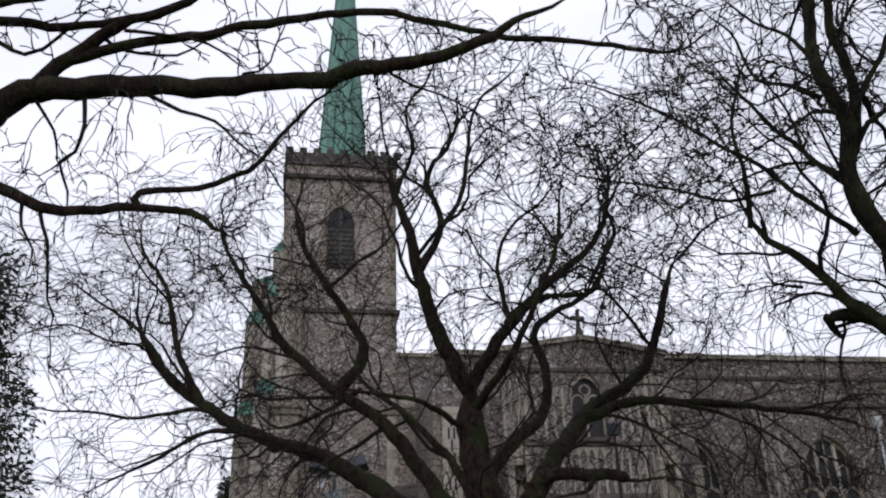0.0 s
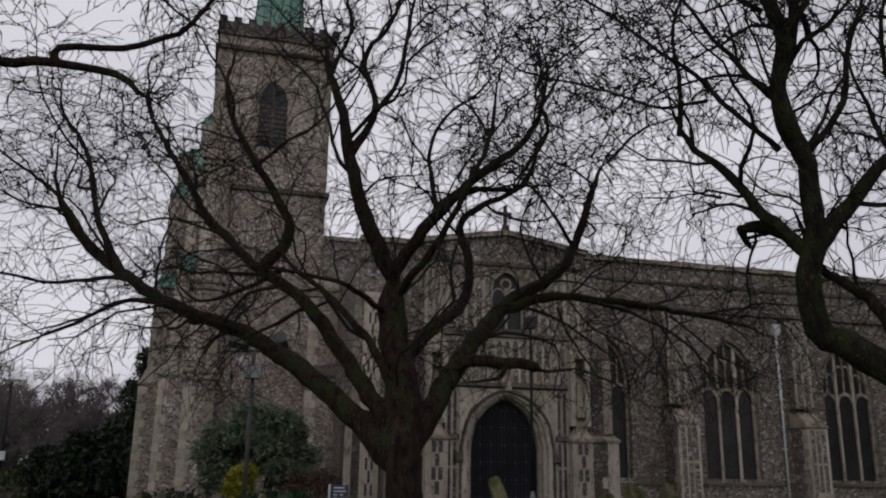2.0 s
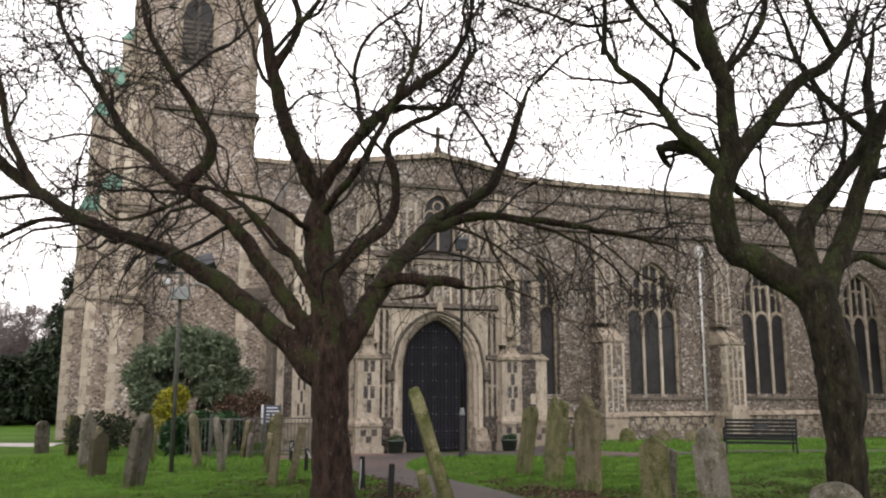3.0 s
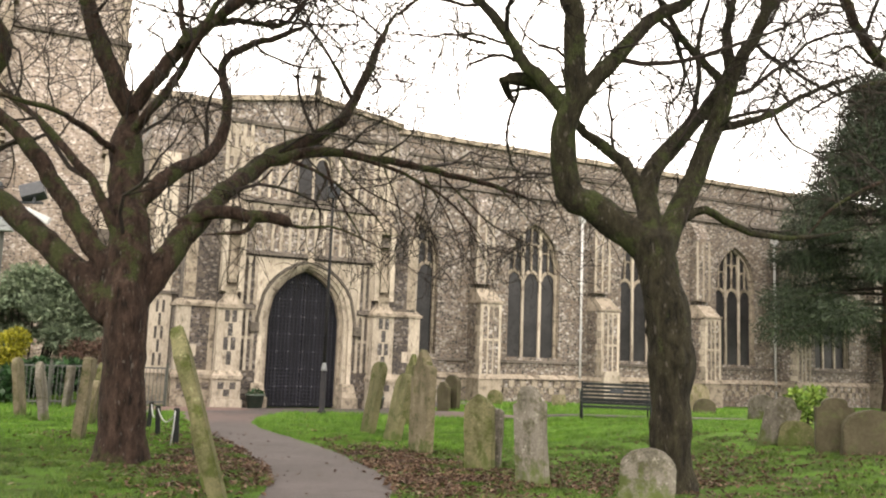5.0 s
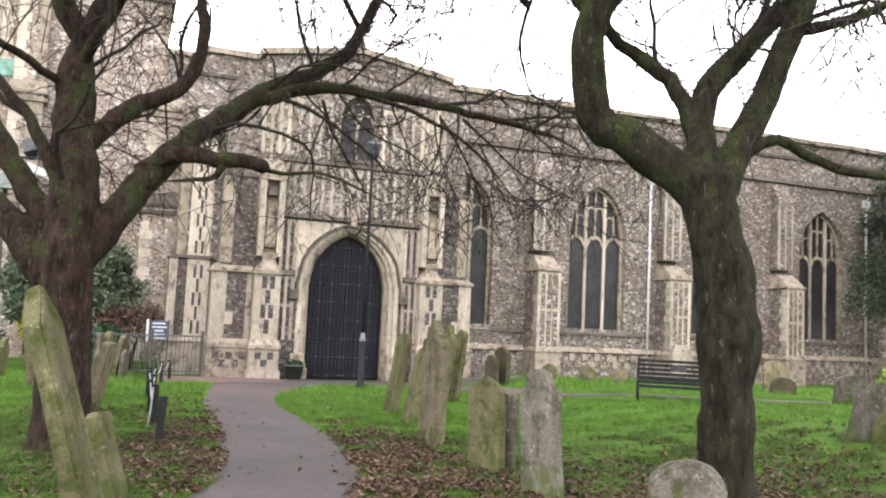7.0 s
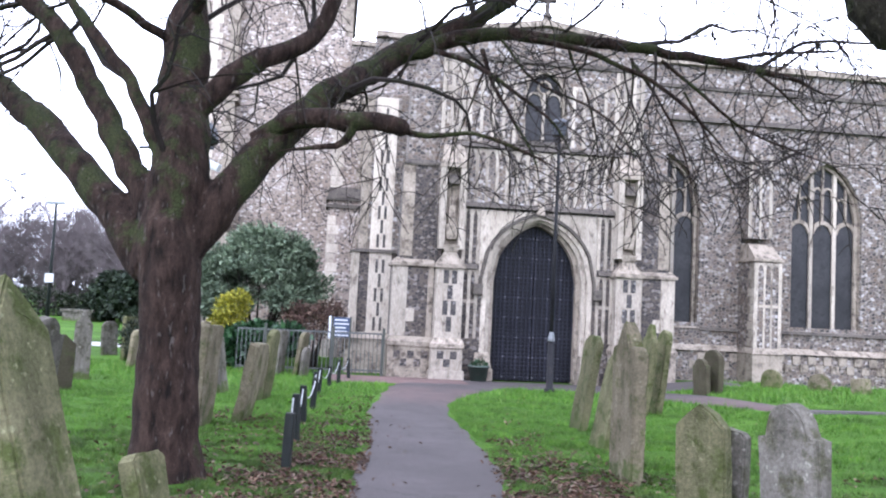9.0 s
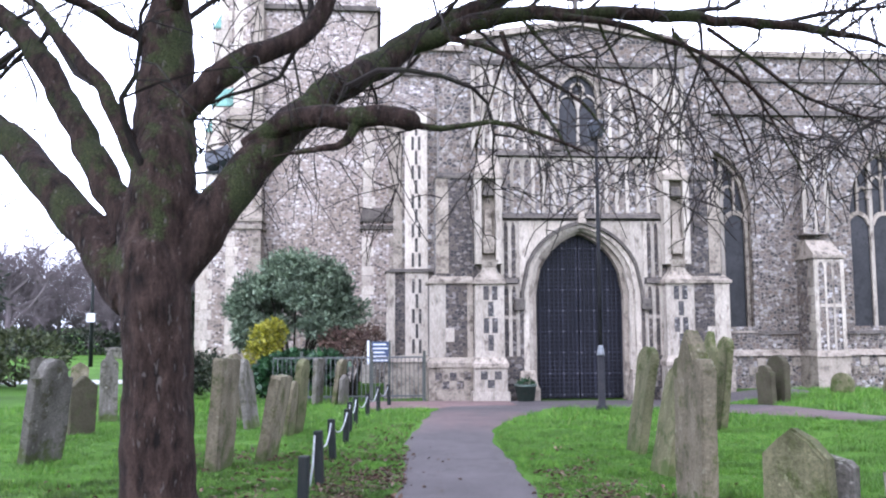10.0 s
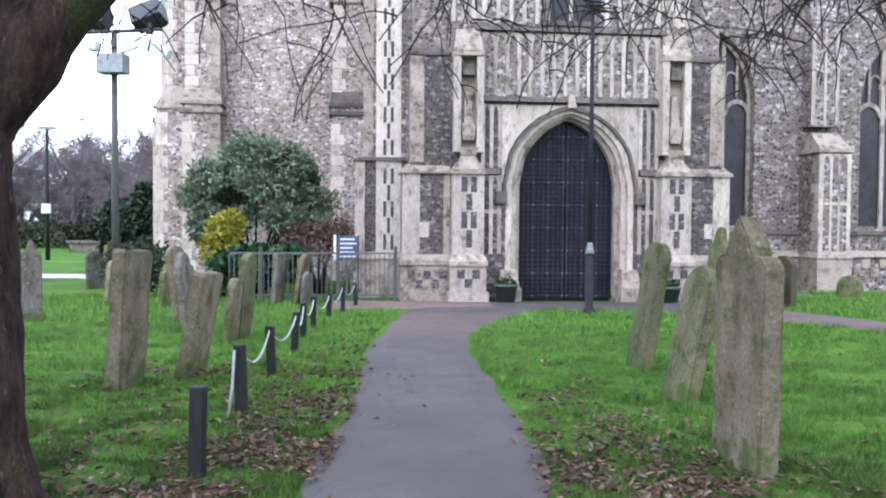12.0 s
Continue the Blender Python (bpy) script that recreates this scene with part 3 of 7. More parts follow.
def sweep(points, radii, sides, verts, faces, cap=False, lump=0.0, seed=0.0):
    """Appends a tapering tube along points."""
    pts = [Vector(p) for p in points]
    base, a = len(verts), None
    for i, p in enumerate(pts):
        d = (pts[min(i + 1, len(pts) - 1)] - pts[max(i - 1, 0)])
        d = d.normalized() if d.length > 1e-6 else Vector((0, 0, 1))
        if a is None:
            a = d.cross(Vector((0.3, 0.2, 1)))
            if a.length < 0.3:
                a = d.cross(Vector((1, 0, 0)))
        else:
            a = a - d * a.dot(d)
        a.normalize()
        b = d.cross(a)
        for k in range(sides):
            t = 2 * math.pi * k / sides
            r = radii[i]
            if lump:
                q = p + (a * math.cos(t) + b * math.sin(t)) * r
                w = Vector((q.x * 9, q.y * 9, q.z * 1.6 + seed))
                r *= 1 + lump * (0.8 * noise.noise(q * 2.2 + Vector((seed, 0, 0))) + 0.4 * noise.noise(q * 6.0)) + 0.25 * lump * noise.noise(w)
            verts.append(tuple(p + (a * math.cos(t) + b * math.sin(t)) * r))
    for i in range(len(pts) - 1):
        for k in range(sides):
            s, e = base + i * sides + k, base + i * sides + (k + 1) % sides
            faces.append((s, e, e + sides, s + sides))
    if cap:
        faces.append(tuple(base + (len(pts) - 1) * sides + k for k in range(sides)))


def smooth_line(points, step):
    """Catmull-Rom through the points; returns places and the way along (0 to 1)."""
    p = [Vector(q) for q in points]
    p = [p[0] * 2 - p[1]] + p + [p[-1] * 2 - p[-2]]
    out, last = [], len(p) - 3
    for i in range(1, len(p) - 2):
        n = max(2, int((p[i + 1] - p[i]).length / step))
        for k in range(n):
            t = k / n
            out.append(((i - 1 + t) / last, 0.5 * ((2 * p[i]) + (p[i + 1] - p[i - 1]) * t + (2 * p[i - 1] - 5 * p[i] + 4 * p[i + 1] - p[i + 2]) * t * t + (3 * p[i] - p[i - 1] - 3 * p[i + 1] + p[i + 2]) * t ** 3)))
    out.append((1.0, p[-2]))
    return [q for _, q in out], [t for t, _ in out]


def tube_part(name, points, radii, sides, mat, parent, label=""):
    v, f = [], []
    sweep(points, radii, sides, v, f, True)
    f.append(tuple(range(sides))[::-1])
    return raw(name, v, f, mat, parent, label, smooth=True)


def lay(x, y):
    """Height of the ground: it falls gently to the church and rises to a bank by the bench."""
    k = min(1.0, max(0.0, (x - 7) / 4))
    k = k * k * (3 - 2 * k)
    return 0.033 * min(36.0, max(0.0, 31 - y)) + 0.35 * k * min(1.0, max(0.0, (36 - y) / 5))


CHURCH = Matrix.Translation((5.23, 31.12, 0)) @ Matrix.Rotation(radians(10.5), 4, "Z")


def from_church(u, w, z=0.0):
    return CHURCH @ Vector((u, w, z))


# ---- ground and paths ----
def axis_steps(lo, hi, fine_lo, fine_hi, fine, coarse):
    out, a = [], lo
    while a < fine_lo - 1e-6:
        out.append(a)
        a += coarse
    a = fine_lo
    while a < fine_hi + 1e-6:
        out.append(a)
        a += fine
    a = fine_hi + coarse
    while a < hi + 1e-6:
        out.append(a)
        a += coarse
    return out


def build_ground():
    xs, ys = axis_steps(-600, 600, -14, 22, 0.5, 20), axis_steps(-400, 900, -6, 44, 0.5, 20)
    v = [(x, y, lay(x, y) + (0.025 * noise.noise((x * 0.9, y * 0.9, 0)) if -14 < x < 22 and -6 < y < 44 else 0)) for y in ys for x in xs]
    n = len(xs)
    f = [(j * n + i, j * n + i + 1, (j + 1) * n + i + 1, (j + 1) * n + i) for j in range(len(ys) - 1) for i in range(n - 1)]
    raw("ground", v, f, "lawn", None, "green winter lawn of the churchyard with bare patches", "ground", "structure", True)


def strip_path(name, line, mat, label, lift=0.03):
    """A path of varying width along (x, y, half width), with ragged edges and a crowned middle."""
    pts, _ = smooth_line([(x, y, h) for x, y, h in line], 0.35)
    v, f, m = [], [], 7
    for i, p in enumerate(pts):
        a, b = pts[max(i - 1, 0)], pts[min(i + 1, len(pts) - 1)]
        d = Vector((b.x - a.x, b.y - a.y, 0)).normalized()
        s = Vector((d.y, -d.x, 0))
        for k in range(m):
            t = 2 * k / (m - 1) - 1
            rag = 0.09 * noise.noise((p.x * 1.7 + t, p.y * 1.7, 3 * t)) if k in (0, m - 1) else 0
            q = Vector((p.x, p.y, 0)) + s * (t * p.z + rag)
            v.append((q.x, q.y, lay(q.x, q.y) + lift + 0.015 * (1 - t * t) - (0.05 if k in (0, m - 1) else 0)))
    for i in range(len(pts) - 1):
        for k in range(m - 1):
            f.append((i * m + k, i * m + k + 1, (i + 1) * m + k + 1, (i + 1) * m + k))
    return raw(name, v, f, mat, None, label, "path", "structure", True)


WAY = [(-2.5, -5.0, 0.8), (0.2, 0.5, 0.8), (1.9, 4.5, 0.8), (2.62, 8.8, 0.74), (2.95, 10.6, 0.76), (2.92, 12.4, 0.8), (2.74, 14.7, 0.82), (2.5, 16.7, 0.8), (2.17, 19.0, 0.79), (1.98, 21.2, 0.82), (2.0, 24.0, 1.0), (2.3, 27.0, 1.5), (2.7, 29.3, 2.0)]
SIDE = [(3.5, 29.6, 0.9), (6.6, 29.0, 0.9), (8.3, 26.6, 0.7), (9.1, 23.6, 0.4), (9.6, 21.6, 0.24), (11.2, 20.6, 0.2), (13.6, 20.0, 0.22), (17.0, 19.4, 0.25), (25.0, 18.0, 0.3)]


build_ground()
strip_path("path", WAY, "tarmac", "worn grey tarmac footpath leading to the church porch")
strip_path("side_path", SIDE, "tarmac", "narrow grey tarmac path crossing the lawn", 0.035)
strip_path("forecourt", [tuple(from_church(u, -1.35)[:2]) + (1.5,) for u in (-3.4, -1.5, 1.0, 3.0, 5.2)], "tarmac", "dark grey tarmac forecourt before the porch", 0.04)
strip_path("gate_paving", [tuple(from_church(u, -1.3)[:2]) + (1.4,) for u in (-6.6, -5.0, -4.0, -2.7)], "paving", "reddish paving before the small side gate", 0.05)
strip_path("far_path", [(-40, 33, 0.8), (-22, 37.6, 0.9), (-14, 38.6, 1.0), (-10.2, 38.3, 1.0)], "pale_path", "pale tarmac path beyond the graves", 0.04)

# ---- the church: aisle, tower and porch ----
WALL = 3.0
nave = thing("church_nave", CHURCH, "flint and limestone church aisle with tall traceried windows", "church")


def traceried_window(parent, cx, half, y, sill, spring, rise, lights, group=""):
    """A pointed window with mullions, cusped lights and panel tracery, set in its opening."""
    w = new("window")
    w.parent = parent
    w.location = (cx, y, 0)
    tagged(w, "tall pointed stone window with dark leaded glass")
    bm = bmesh.new()
    arch_ring(bm, 0, half - 0.02, half + 0.26, sill, spring, rise - 0.02, rise + 0.26, -0.03, 0.12)
    arch_ring(bm, 0, half - 0.14, half, sill, spring, rise - 0.14, rise, 0.1, 0.3)
    part("window_frame", bm, "stone_weathered", w)
    bm = bmesh.new()
    arch_ring(bm, 0, half + 0.26, half + 0.38, spring - 0.1, spring, rise + 0.26, rise + 0.38, -0.1, 0.0)
    part("hood_mould", bm, "stone_dark", w)
    part("window_sill", blocks((-half - 0.32, half + 0.32, -0.16, 0.3, sill - 0.2, sill, (-half - 0.32, half + 0.32, -0.04, 0.3))), "stone_weathered", w)
    step = 2 * half / lights
    head = spring - 0.55
    for i in range(1, lights):
        x = -half + i * step
        part("mullion", blocks((x - 0.065, x + 0.065, 0.12, 0.3, sill, arch_z(x, half, spring, rise) - 0.05)), "stone", w)
    for i in range(lights):
        x = -half + (i + 0.5) * step
        bm = bmesh.new()
        h = step / 2 - 0.06
        arch_ring(bm, x, h - 0.07, h + 0.02, head - 0.05, head, 0.3, 0.45, 0.13, 0.28, 8)
        top = arch_z(x, half, spring, rise) - 0.12
        if top > head + 0.8:
            block(bm, x - 0.035, x + 0.035, 0.15, 0.27, head + 0.35, top)
            zz = head + 0.42 + (top - head - 0.42) * 0.55
            for s in (-1, 1):
                xm = x + s * h / 2
                if arch_z(xm + s * h / 2, half, spring, rise) > zz + 0.1:
                    arch_ring(bm, xm, h / 2 - 0.05, h / 2, zz - 0.3, zz - 0.05, 0.14, 0.22, 0.15, 0.27, 6)
        part("tracery", bm, "stone_weathered", w)
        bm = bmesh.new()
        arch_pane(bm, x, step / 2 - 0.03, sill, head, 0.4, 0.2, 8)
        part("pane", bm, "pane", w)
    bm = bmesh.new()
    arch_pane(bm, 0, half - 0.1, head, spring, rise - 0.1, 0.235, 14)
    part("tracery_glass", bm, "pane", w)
    return w


BAYS = [(4.95, 1.38), (11.22, 1.38), (17.5, 1.38), (23.6, 1.38), (30.8, 1.38)]
SILL, SPRING, RISE = 2.12, 6.2, 2.0
edges = [-5.6] + [(a[0] + b[0]) / 2 for a, b in zip(BAYS, BAYS[1:])] + [37.0]
bm = bmesh.new()
for (cx, h), a, b in zip(BAYS, edges, edges[1:]):
    arch_wall(bm, a, b, WALL, WALL + 0.7, -0.3, 9.45, cx, h, SILL, SPRING, RISE)
part("aisle_wall", bm, "flint", nave, "knapped flint walling with pale mortar")
part("parapet", blocks((-5.6, 37, WALL + 0.02, WALL + 0.5, 9.45, 11.4)), "flint", nave, "flint parapet")
part("parapet_string", blocks((-5.6, 37, WALL - 0.16, WALL + 0.3, 9.35, 9.55, (-5.6, 37, WALL - 0.02, WALL + 0.3))), "stone_dark", nave)
part("upper_string", blocks((-5.6, 37, WALL - 0.06, WALL + 0.3, 10.55, 10.67)), "stone_dark", nave)
k = -5.6
while k < 37:
    ln = 0.9 + 0.5 * random.random()
    bar("coping_stone", nave, "stone_weathered", k, min(37, k + ln - 0.015), WALL - 0.14, WALL + 0.6, 11.4 + random.uniform(-0.01, 0.01), 11.62 + random.uniform(-0.02, 0.02))
    k += ln
part("plinth", blocks((-5.6, 37, WALL - 0.16, WALL, -0.3, 1.15, (-5.6, 37, WALL - 0.1, WALL))), "flint", nave)
part("plinth_mould", blocks((-5.6, 37, WALL - 0.22, WALL, 1.15, 1.35, (-5.6, 37, WALL - 0.02, WALL))), "stone_weathered", nave)
part("sill_string", blocks((6.4, 37, WALL - 0.09, WALL, 1.86, 1.98, (6.4, 37, WALL - 0.01, WALL))), "stone_dark", nave)
part("nave_wall", blocks((-6.38, 36, 9.3, 9.9, -0.3, 13.0)), "flint", nave)
part("nave_coping", blocks((-6.38, 36, 9.2, 10.0, 13.0, 13.2)), "stone_weathered", nave)
part("roof", blocks((-5.6, 37, WALL + 0.5, 9.3, 10.5, 10.7)), "lead", nave, "low-pitched lead roof")
part("nave_roof", blocks((-6.38, 36, 9.9, 15.5, 12.0, 12.2)), "lead", nave)
part("north_wall", blocks((-6.38, 36, 15.5, 16.0, -0.3, 12.2)), "flint", nave)
part("west_wall", blocks((-5.6, -5.0, WALL + 0.7, 9.3, -0.3, 10.5)), "flint", nave)
part("east_wall", blocks((36.4, 37.0, WALL + 0.7, 9.3, -0.3, 10.5)), "flint", nave)
# chequered plinth squares
for i in range(96):
    for j in range(2):
        x = 6.0 + i * 0.3
        if (i + j) % 2 == 0 and x < 34:
            bar("chequer_square", nave, "stone_weathered", x, x + 0.28, WALL - 0.172, WALL - 0.1, 0.5 + j * 0.3, 0.78 + j * 0.3)
for cx, h in BAYS:
    traceried_window(nave, cx, h, WALL + 0.12, SILL, SPRING, RISE, 3)


def panel_head(parent, x0, x1, z0, z1, y, mat="stone"):
    """Cusped head of one flushwork panel."""
    bm = bmesh.new()
    h = (x1 - x0) / 2
    arch_wall(bm, x0, x1, y, y + 0.05, z0, z1, (x0 + x1) / 2, h * 0.98, z0, z0, (z1 - z0) * 0.85, 6)
    return part("panel_head", bm, mat, parent)


def aisle_buttress(cx):
    b = new("buttress")
    b.parent = nave
    b.location = (cx, WALL, 0)
    tagged(b, "stepped flint buttress with stone panelling")
    part("lower_stage", blocks((-0.5, 0.5, -1.15, 0.0, -0.3, 4.35)), "flint", b)
    part("weathering", blocks((-0.56, 0.56, -1.22, 0.0, 4.35, 4.45), (-0.5, 0.5, -1.16, 0.0, 4.45, 5.0, (-0.44, 0.44, -0.5, 0.0))), "stone_weathered", b)
    part("upper_stage", blocks((-0.45, 0.45, -0.5, 0.0, 5.2, 8.4), (-0.45, 0.45, -0.5, 0.0, 8.4, 9.3, (-0.42, 0.42, -0.05, 0.0))), "flint", b)
    part("base_mould", blocks((-0.58, 0.58, -1.27, 0.0, 1.15, 1.35, (-0.5, 0.5, -1.17, 0.0)), (-0.55, 0.55, -1.22, 0.0, -0.3, 1.15)), "stone_weathered", b)
    for x in (-0.5, -0.17, 0.09, 0.38):
        bar("panel_strip", b, "stone", x, x + (0.12 if abs(x) > 0.3 else 0.07), -1.175, -1.1, 1.35, 4.3)
    bar("panel_rail", b, "stone", -0.5, 0.5, -1.172, -1.1, 2.75, 2.85)
    for x0, x1 in ((-0.38, -0.17), (-0.1, 0.09), (0.16, 0.38)):
        panel_head(b, x0, x1, 4.0, 4.3, -1.17)
    for x in (-0.45, -0.04, 0.33):
        bar("upper_strip", b, "stone", x, x + (0.12 if abs(x) > 0.1 else 0.08), -0.525, -0.45, 5.25, 8.2)
    for i in range(10):
        bar("quoin", b, "stone", -0.53 if i % 2 else -0.52, -0.47, -1.16, -0.85 if i % 2 else -0.72, 1.4 + i * 0.29, 1.67 + i * 0.29)


for cx in (8.35, 14.65, 20.9, 27.2, 34.2):
    aisle_buttress(cx)


def downpipe(u):
    p = thing("downpipe", CHURCH @ Matrix.Translation((u, WALL - 0.1, 0)), "pale painted downpipe fixed to the flint wall", "downpipe", "downpipes on the aisle wall")
    tube_part("pipe", [(0, 0, 0.35), (0, 0, 4), (0, 0, 8.7)], [0.06] * 3, 10, "pipe", p)
    part("hopper", blocks((-0.16, 0.16, -0.14, 0.1, 8.65, 9.0), (-0.1, 0.1, -0.1, 0.1, 8.5, 8.65, (-0.16, 0.16, -0.14, 0.1))), "pipe", p, "rainwater hopper")
    for z in (1.2, 3.4, 5.6, 7.6):
        bar("bracket", p, "pipe", -0.11, 0.11, -0.03, 0.12, z, z + 0.07)


for u in (13.75, 26.3, 27.9):
    downpipe(u)

# aisle corner pier beside the porch
corner = new("corner_buttress")
corner.parent = nave
tagged(corner, "corner buttress with stone chequerwork")
part("pier", blocks((-6.05, -4.45, 1.9, WALL, -0.3, 3.95)), "flint_dark", corner)
part("upper_pier", blocks((-5.83, -4.45, 2.15, WALL, 3.95, 9.2), (-5.83, -4.45, 2.15, WALL, 9.2, 10.2, (-5.75, -4.5, 2.9, WALL))), "flint", corner)
part("pier_string", blocks((-6.12, -4.4, 1.8, WALL, 3.9, 4.02, (-5.9, -4.5, 2.1, WALL))), "stone_dark", corner)
part("pier_plinth", blocks((-6.12, -4.45, 1.76, WALL, -0.3, 1.1), (-6.15, -4.45, 1.7, WALL, 1.1, 1.3, (-6.06, -4.45, 1.88, WALL))), "stone_weathered", corner)
bar("pier_quoin", corner, "stone", -6.07, -5.8, 1.87, 1.95, 1.3, 3.9)
bar("pier_quoin", corner, "stone_weathered", -5.845, -5.56, 2.12, 2.2, 4.02, 9.1)
for z0, z1, y in ((1.3, 3.9, 1.88), (4.02, 9.1, 2.13)):
    bar("pier_strip", corner, "stone_pale", -5.48, -4.76, y - 0.01, y + 0.06, z0, z1)
    z, i = z0 + 0.06, 0
    while z < z1 - 0.45:
        for x in ((-5.16,) if i % 2 else (-5.27, -5.06)):
            bar("flint_link", corner, "flint_black", x, x + 0.085, y - 0.014, y + 0.05, z, z + 0.44)
        z, i = z + 0.47, i + 1

# ---- tower ----
tower = thing("church_tower", CHURCH, "tall square flint church tower with stone quoins and green copper spire", "church tower")
TU0, TU1, TW0, TW1, TTOP = -12.05, -6.38, 9.5, 15.2, 23.3
part("tower_wall", blocks((TU0, TU1, TW0, TW1, -0.3, TTOP)), "flint_tower", tower, "coursed flint tower walling")
part("tower_parapet", blocks((TU0 - 0.12, TU1 + 0.12, TW0 - 0.12, TW0 + 0.35, TTOP, 24.0), (TU0 - 0.12, TU1 + 0.12, TW1 - 0.35, TW1 + 0.12, TTOP, 24.0), (TU0 - 0.12, TU0 + 0.35, TW0 + 0.35, TW1 - 0.35, TTOP, 24.0), (TU1 - 0.35, TU1 + 0.12, TW0 + 0.35, TW1 - 0.35, TTOP, 24.0)), "flint_dark", tower)
for z in (22.5, 15.2):
    part("tower_string", blocks((TU0 - 0.18, TU1 + 0.18, TW0 - 0.18, TW1 + 0.18, z, z + 0.2)), "stone_dark", tower)
for i in range(9):
    x = TU0 - 0.1 + i * 0.71
    bar("merlon", tower, "stone_dark", x, x + 0.4, TW0 - 0.12, TW0 + 0.3, 24.0, 24.28)
for x0, x1, y0, y1, steps in ((-13.3, TU0, 9.3, 11.0, None), (-14.5, TU0, 14.0, 15.6, None), (-12.2, -10.9, 8.5, TW0, 1), (-6.95, -5.42, 8.5, TW0 + 0.9, 1)):
    b = new("tower_buttress")
    b.parent = tower
    tagged(b, "stepped flint tower buttress")
    if steps is None:
        stages = [(x0, -0.3, 6.3), (x0 + 0.3, 6.3, 11.2), (x0 + 0.55, 11.2, 16.2), (x0 + 0.8, 16.2, 18.6)]
        for i, (x, z0, z1) in enumerate(stages):
            part("stage", blocks((x, TU0, y0 + i * 0.2, y1, z0, z1)), "flint_tower", b)
            nx = stages[i + 1][0] if i < 3 else TU0
            part("copper_cap" if i else "stone_cap", blocks((x - 0.07, TU0, y0 + i * 0.2 - 0.07, y1 + 0.07, z1 - 0.08, z1), (x - 0.05, TU0, y0 + i * 0.2 - 0.05, y1 + 0.05, z1, z1 + 0.75, (nx, TU0, y0 + i * 0.2 + 0.2, y1))), "copper" if i else "stone", b)
            z, k = z0, 0
            while z < z1 - 0.4:
                bar("quoin", b, "stone_pale", x - 0.02, x + (0.42 if k % 2 else 0.26), y0 + i * 0.2 - 0.02, y0 + i * 0.2 + 0.3, z, z + 0.38)
                z, k = z + 0.4, k + 1
    else:
        stages = [(y0, -0.3, 6.3), (y0 + 0.3, 6.3, 10.4)] + ([(y0 + 0.6, 10.4, 16.5)] if x0 < -10 else [])
        for i, (y, z0, z1) in enumerate(stages):
            part("stage", blocks((x0 + i * 0.05, x1 - i * 0.05, y, y1, z0, z1)), "flint_tower", b)
            part("ledge", blocks((x0 - 0.1, x1 + 0.1, y - 0.1, y1, z1 - 0.3, z1 - 0.15), (x0 - 0.1, x1 + 0.1, y - 0.1, y1, z1, z1 + 0.12), (x0 - 0.06, x1 + 0.06, y - 0.05, y1, z1 + 0.12, z1 + 0.6, (x0, x1, y + 0.3, y1))), "stone_dark" if i < 1 and x0 > -10 else "stone_weathered", b)
            z, k = z0 + 0.3, 0
            while z < z1 - 0.7:
                e = 0.46 if k % 2 else 0.32
                bar("quoin", b, "stone_pale", x0 + i * 0.05 - 0.02, x0 + i * 0.05 + e, y - 0.02, y + 0.4, z, z + 0.36)
                bar("quoin", b, "stone_weathered", x1 - i * 0.05 - 0.78 + e, x1 - i * 0.05 + 0.02, y - 0.02, y + 0.4, z, z + 0.36)
                z, k = z + 0.38, k + 1
for i in range(16):
    e = 0.5 if i % 2 else 0.3
    bar("corner_quoin", tower, "stone_weathered", TU1 - e, TU1 + 0.02, TW0 - 0.02, TW0 + 0.3, 13.4 + i * 0.56, 13.9 + i * 0.56)
    bar("corner_quoin", tower, "stone_weathered", TU0 - 0.02, TU0 + e, TW0 - 0.02, TW0 + 0.3, 13.4 + i * 0.56, 13.9 + i * 0.56)
belfry = new("window")
belfry.parent = tower
belfry.location = (-9.2, TW0, 0)
tagged(belfry, "narrow louvred belfry window")
bm = bmesh.new()
arch_ring(bm, 0, 0.7, 0.9, 17.5, 20.0, 0.95, 1.15, -0.06, 0.1)
part("window_frame", bm, "stone_weathered", belfry)
part("mullion", blocks((-0.06, 0.06, -0.05, 0.08, 17.5, 20.9)), "stone_dark", belfry)
for i in range(9):
    bar("louvre", belfry, "stone_dark", -0.7, 0.7, -0.035, 0.02, 17.6 + i * 0.25, 17.72 + i * 0.25)
# dark sheet on the solid wall, coloured for the shade inside the opening
bm = bmesh.new()
arch_pane(bm, 0, 0.7, 17.5, 20.0, 0.95, -0.015, 10)
part("pane", bm, "pane", belfry)

# spire
spire = new("spire")
spire.parent = tower
tagged(spire, "slender green copper-clad spire")
SX, SY = -9.1, 12.35
tiers = [(23.3, 1.56), (25.5, 1.39), (28.5, 1.18), (31.5, 0.96), (34.5, 0.74), (37.5, 0.52), (41, 0.27), (44.6, 0.03)]
for (z0, r0), (z1, r1) in zip(tiers, tiers[1:]):
    bm = bmesh.new()
    lo, hi = [[bm.verts.new((SX + r * math.cos(math.pi * (k + 0.5) / 4), SY + r * math.sin(math.pi * (k + 0.5) / 4), z)) for k in range(8)] for z, r in ((z0, r0), (z1, r1))]
    for k in range(8):
        bm.faces.new((lo[k], lo[(k + 1) % 8], hi[(k + 1) % 8], hi[k]))
    part("copper_tier", bm, "copper", spire)
for k in range(8):
    a = math.pi * (k + 0.5) / 4
    tube_part("seam", [(SX + 1.56 * math.cos(a), SY + 1.56 * math.sin(a), 23.3), (SX + 0.03 * math.cos(a), SY + 0.03 * math.sin(a), 44.6)], [0.05, 0.02], 5, "copper", spire)

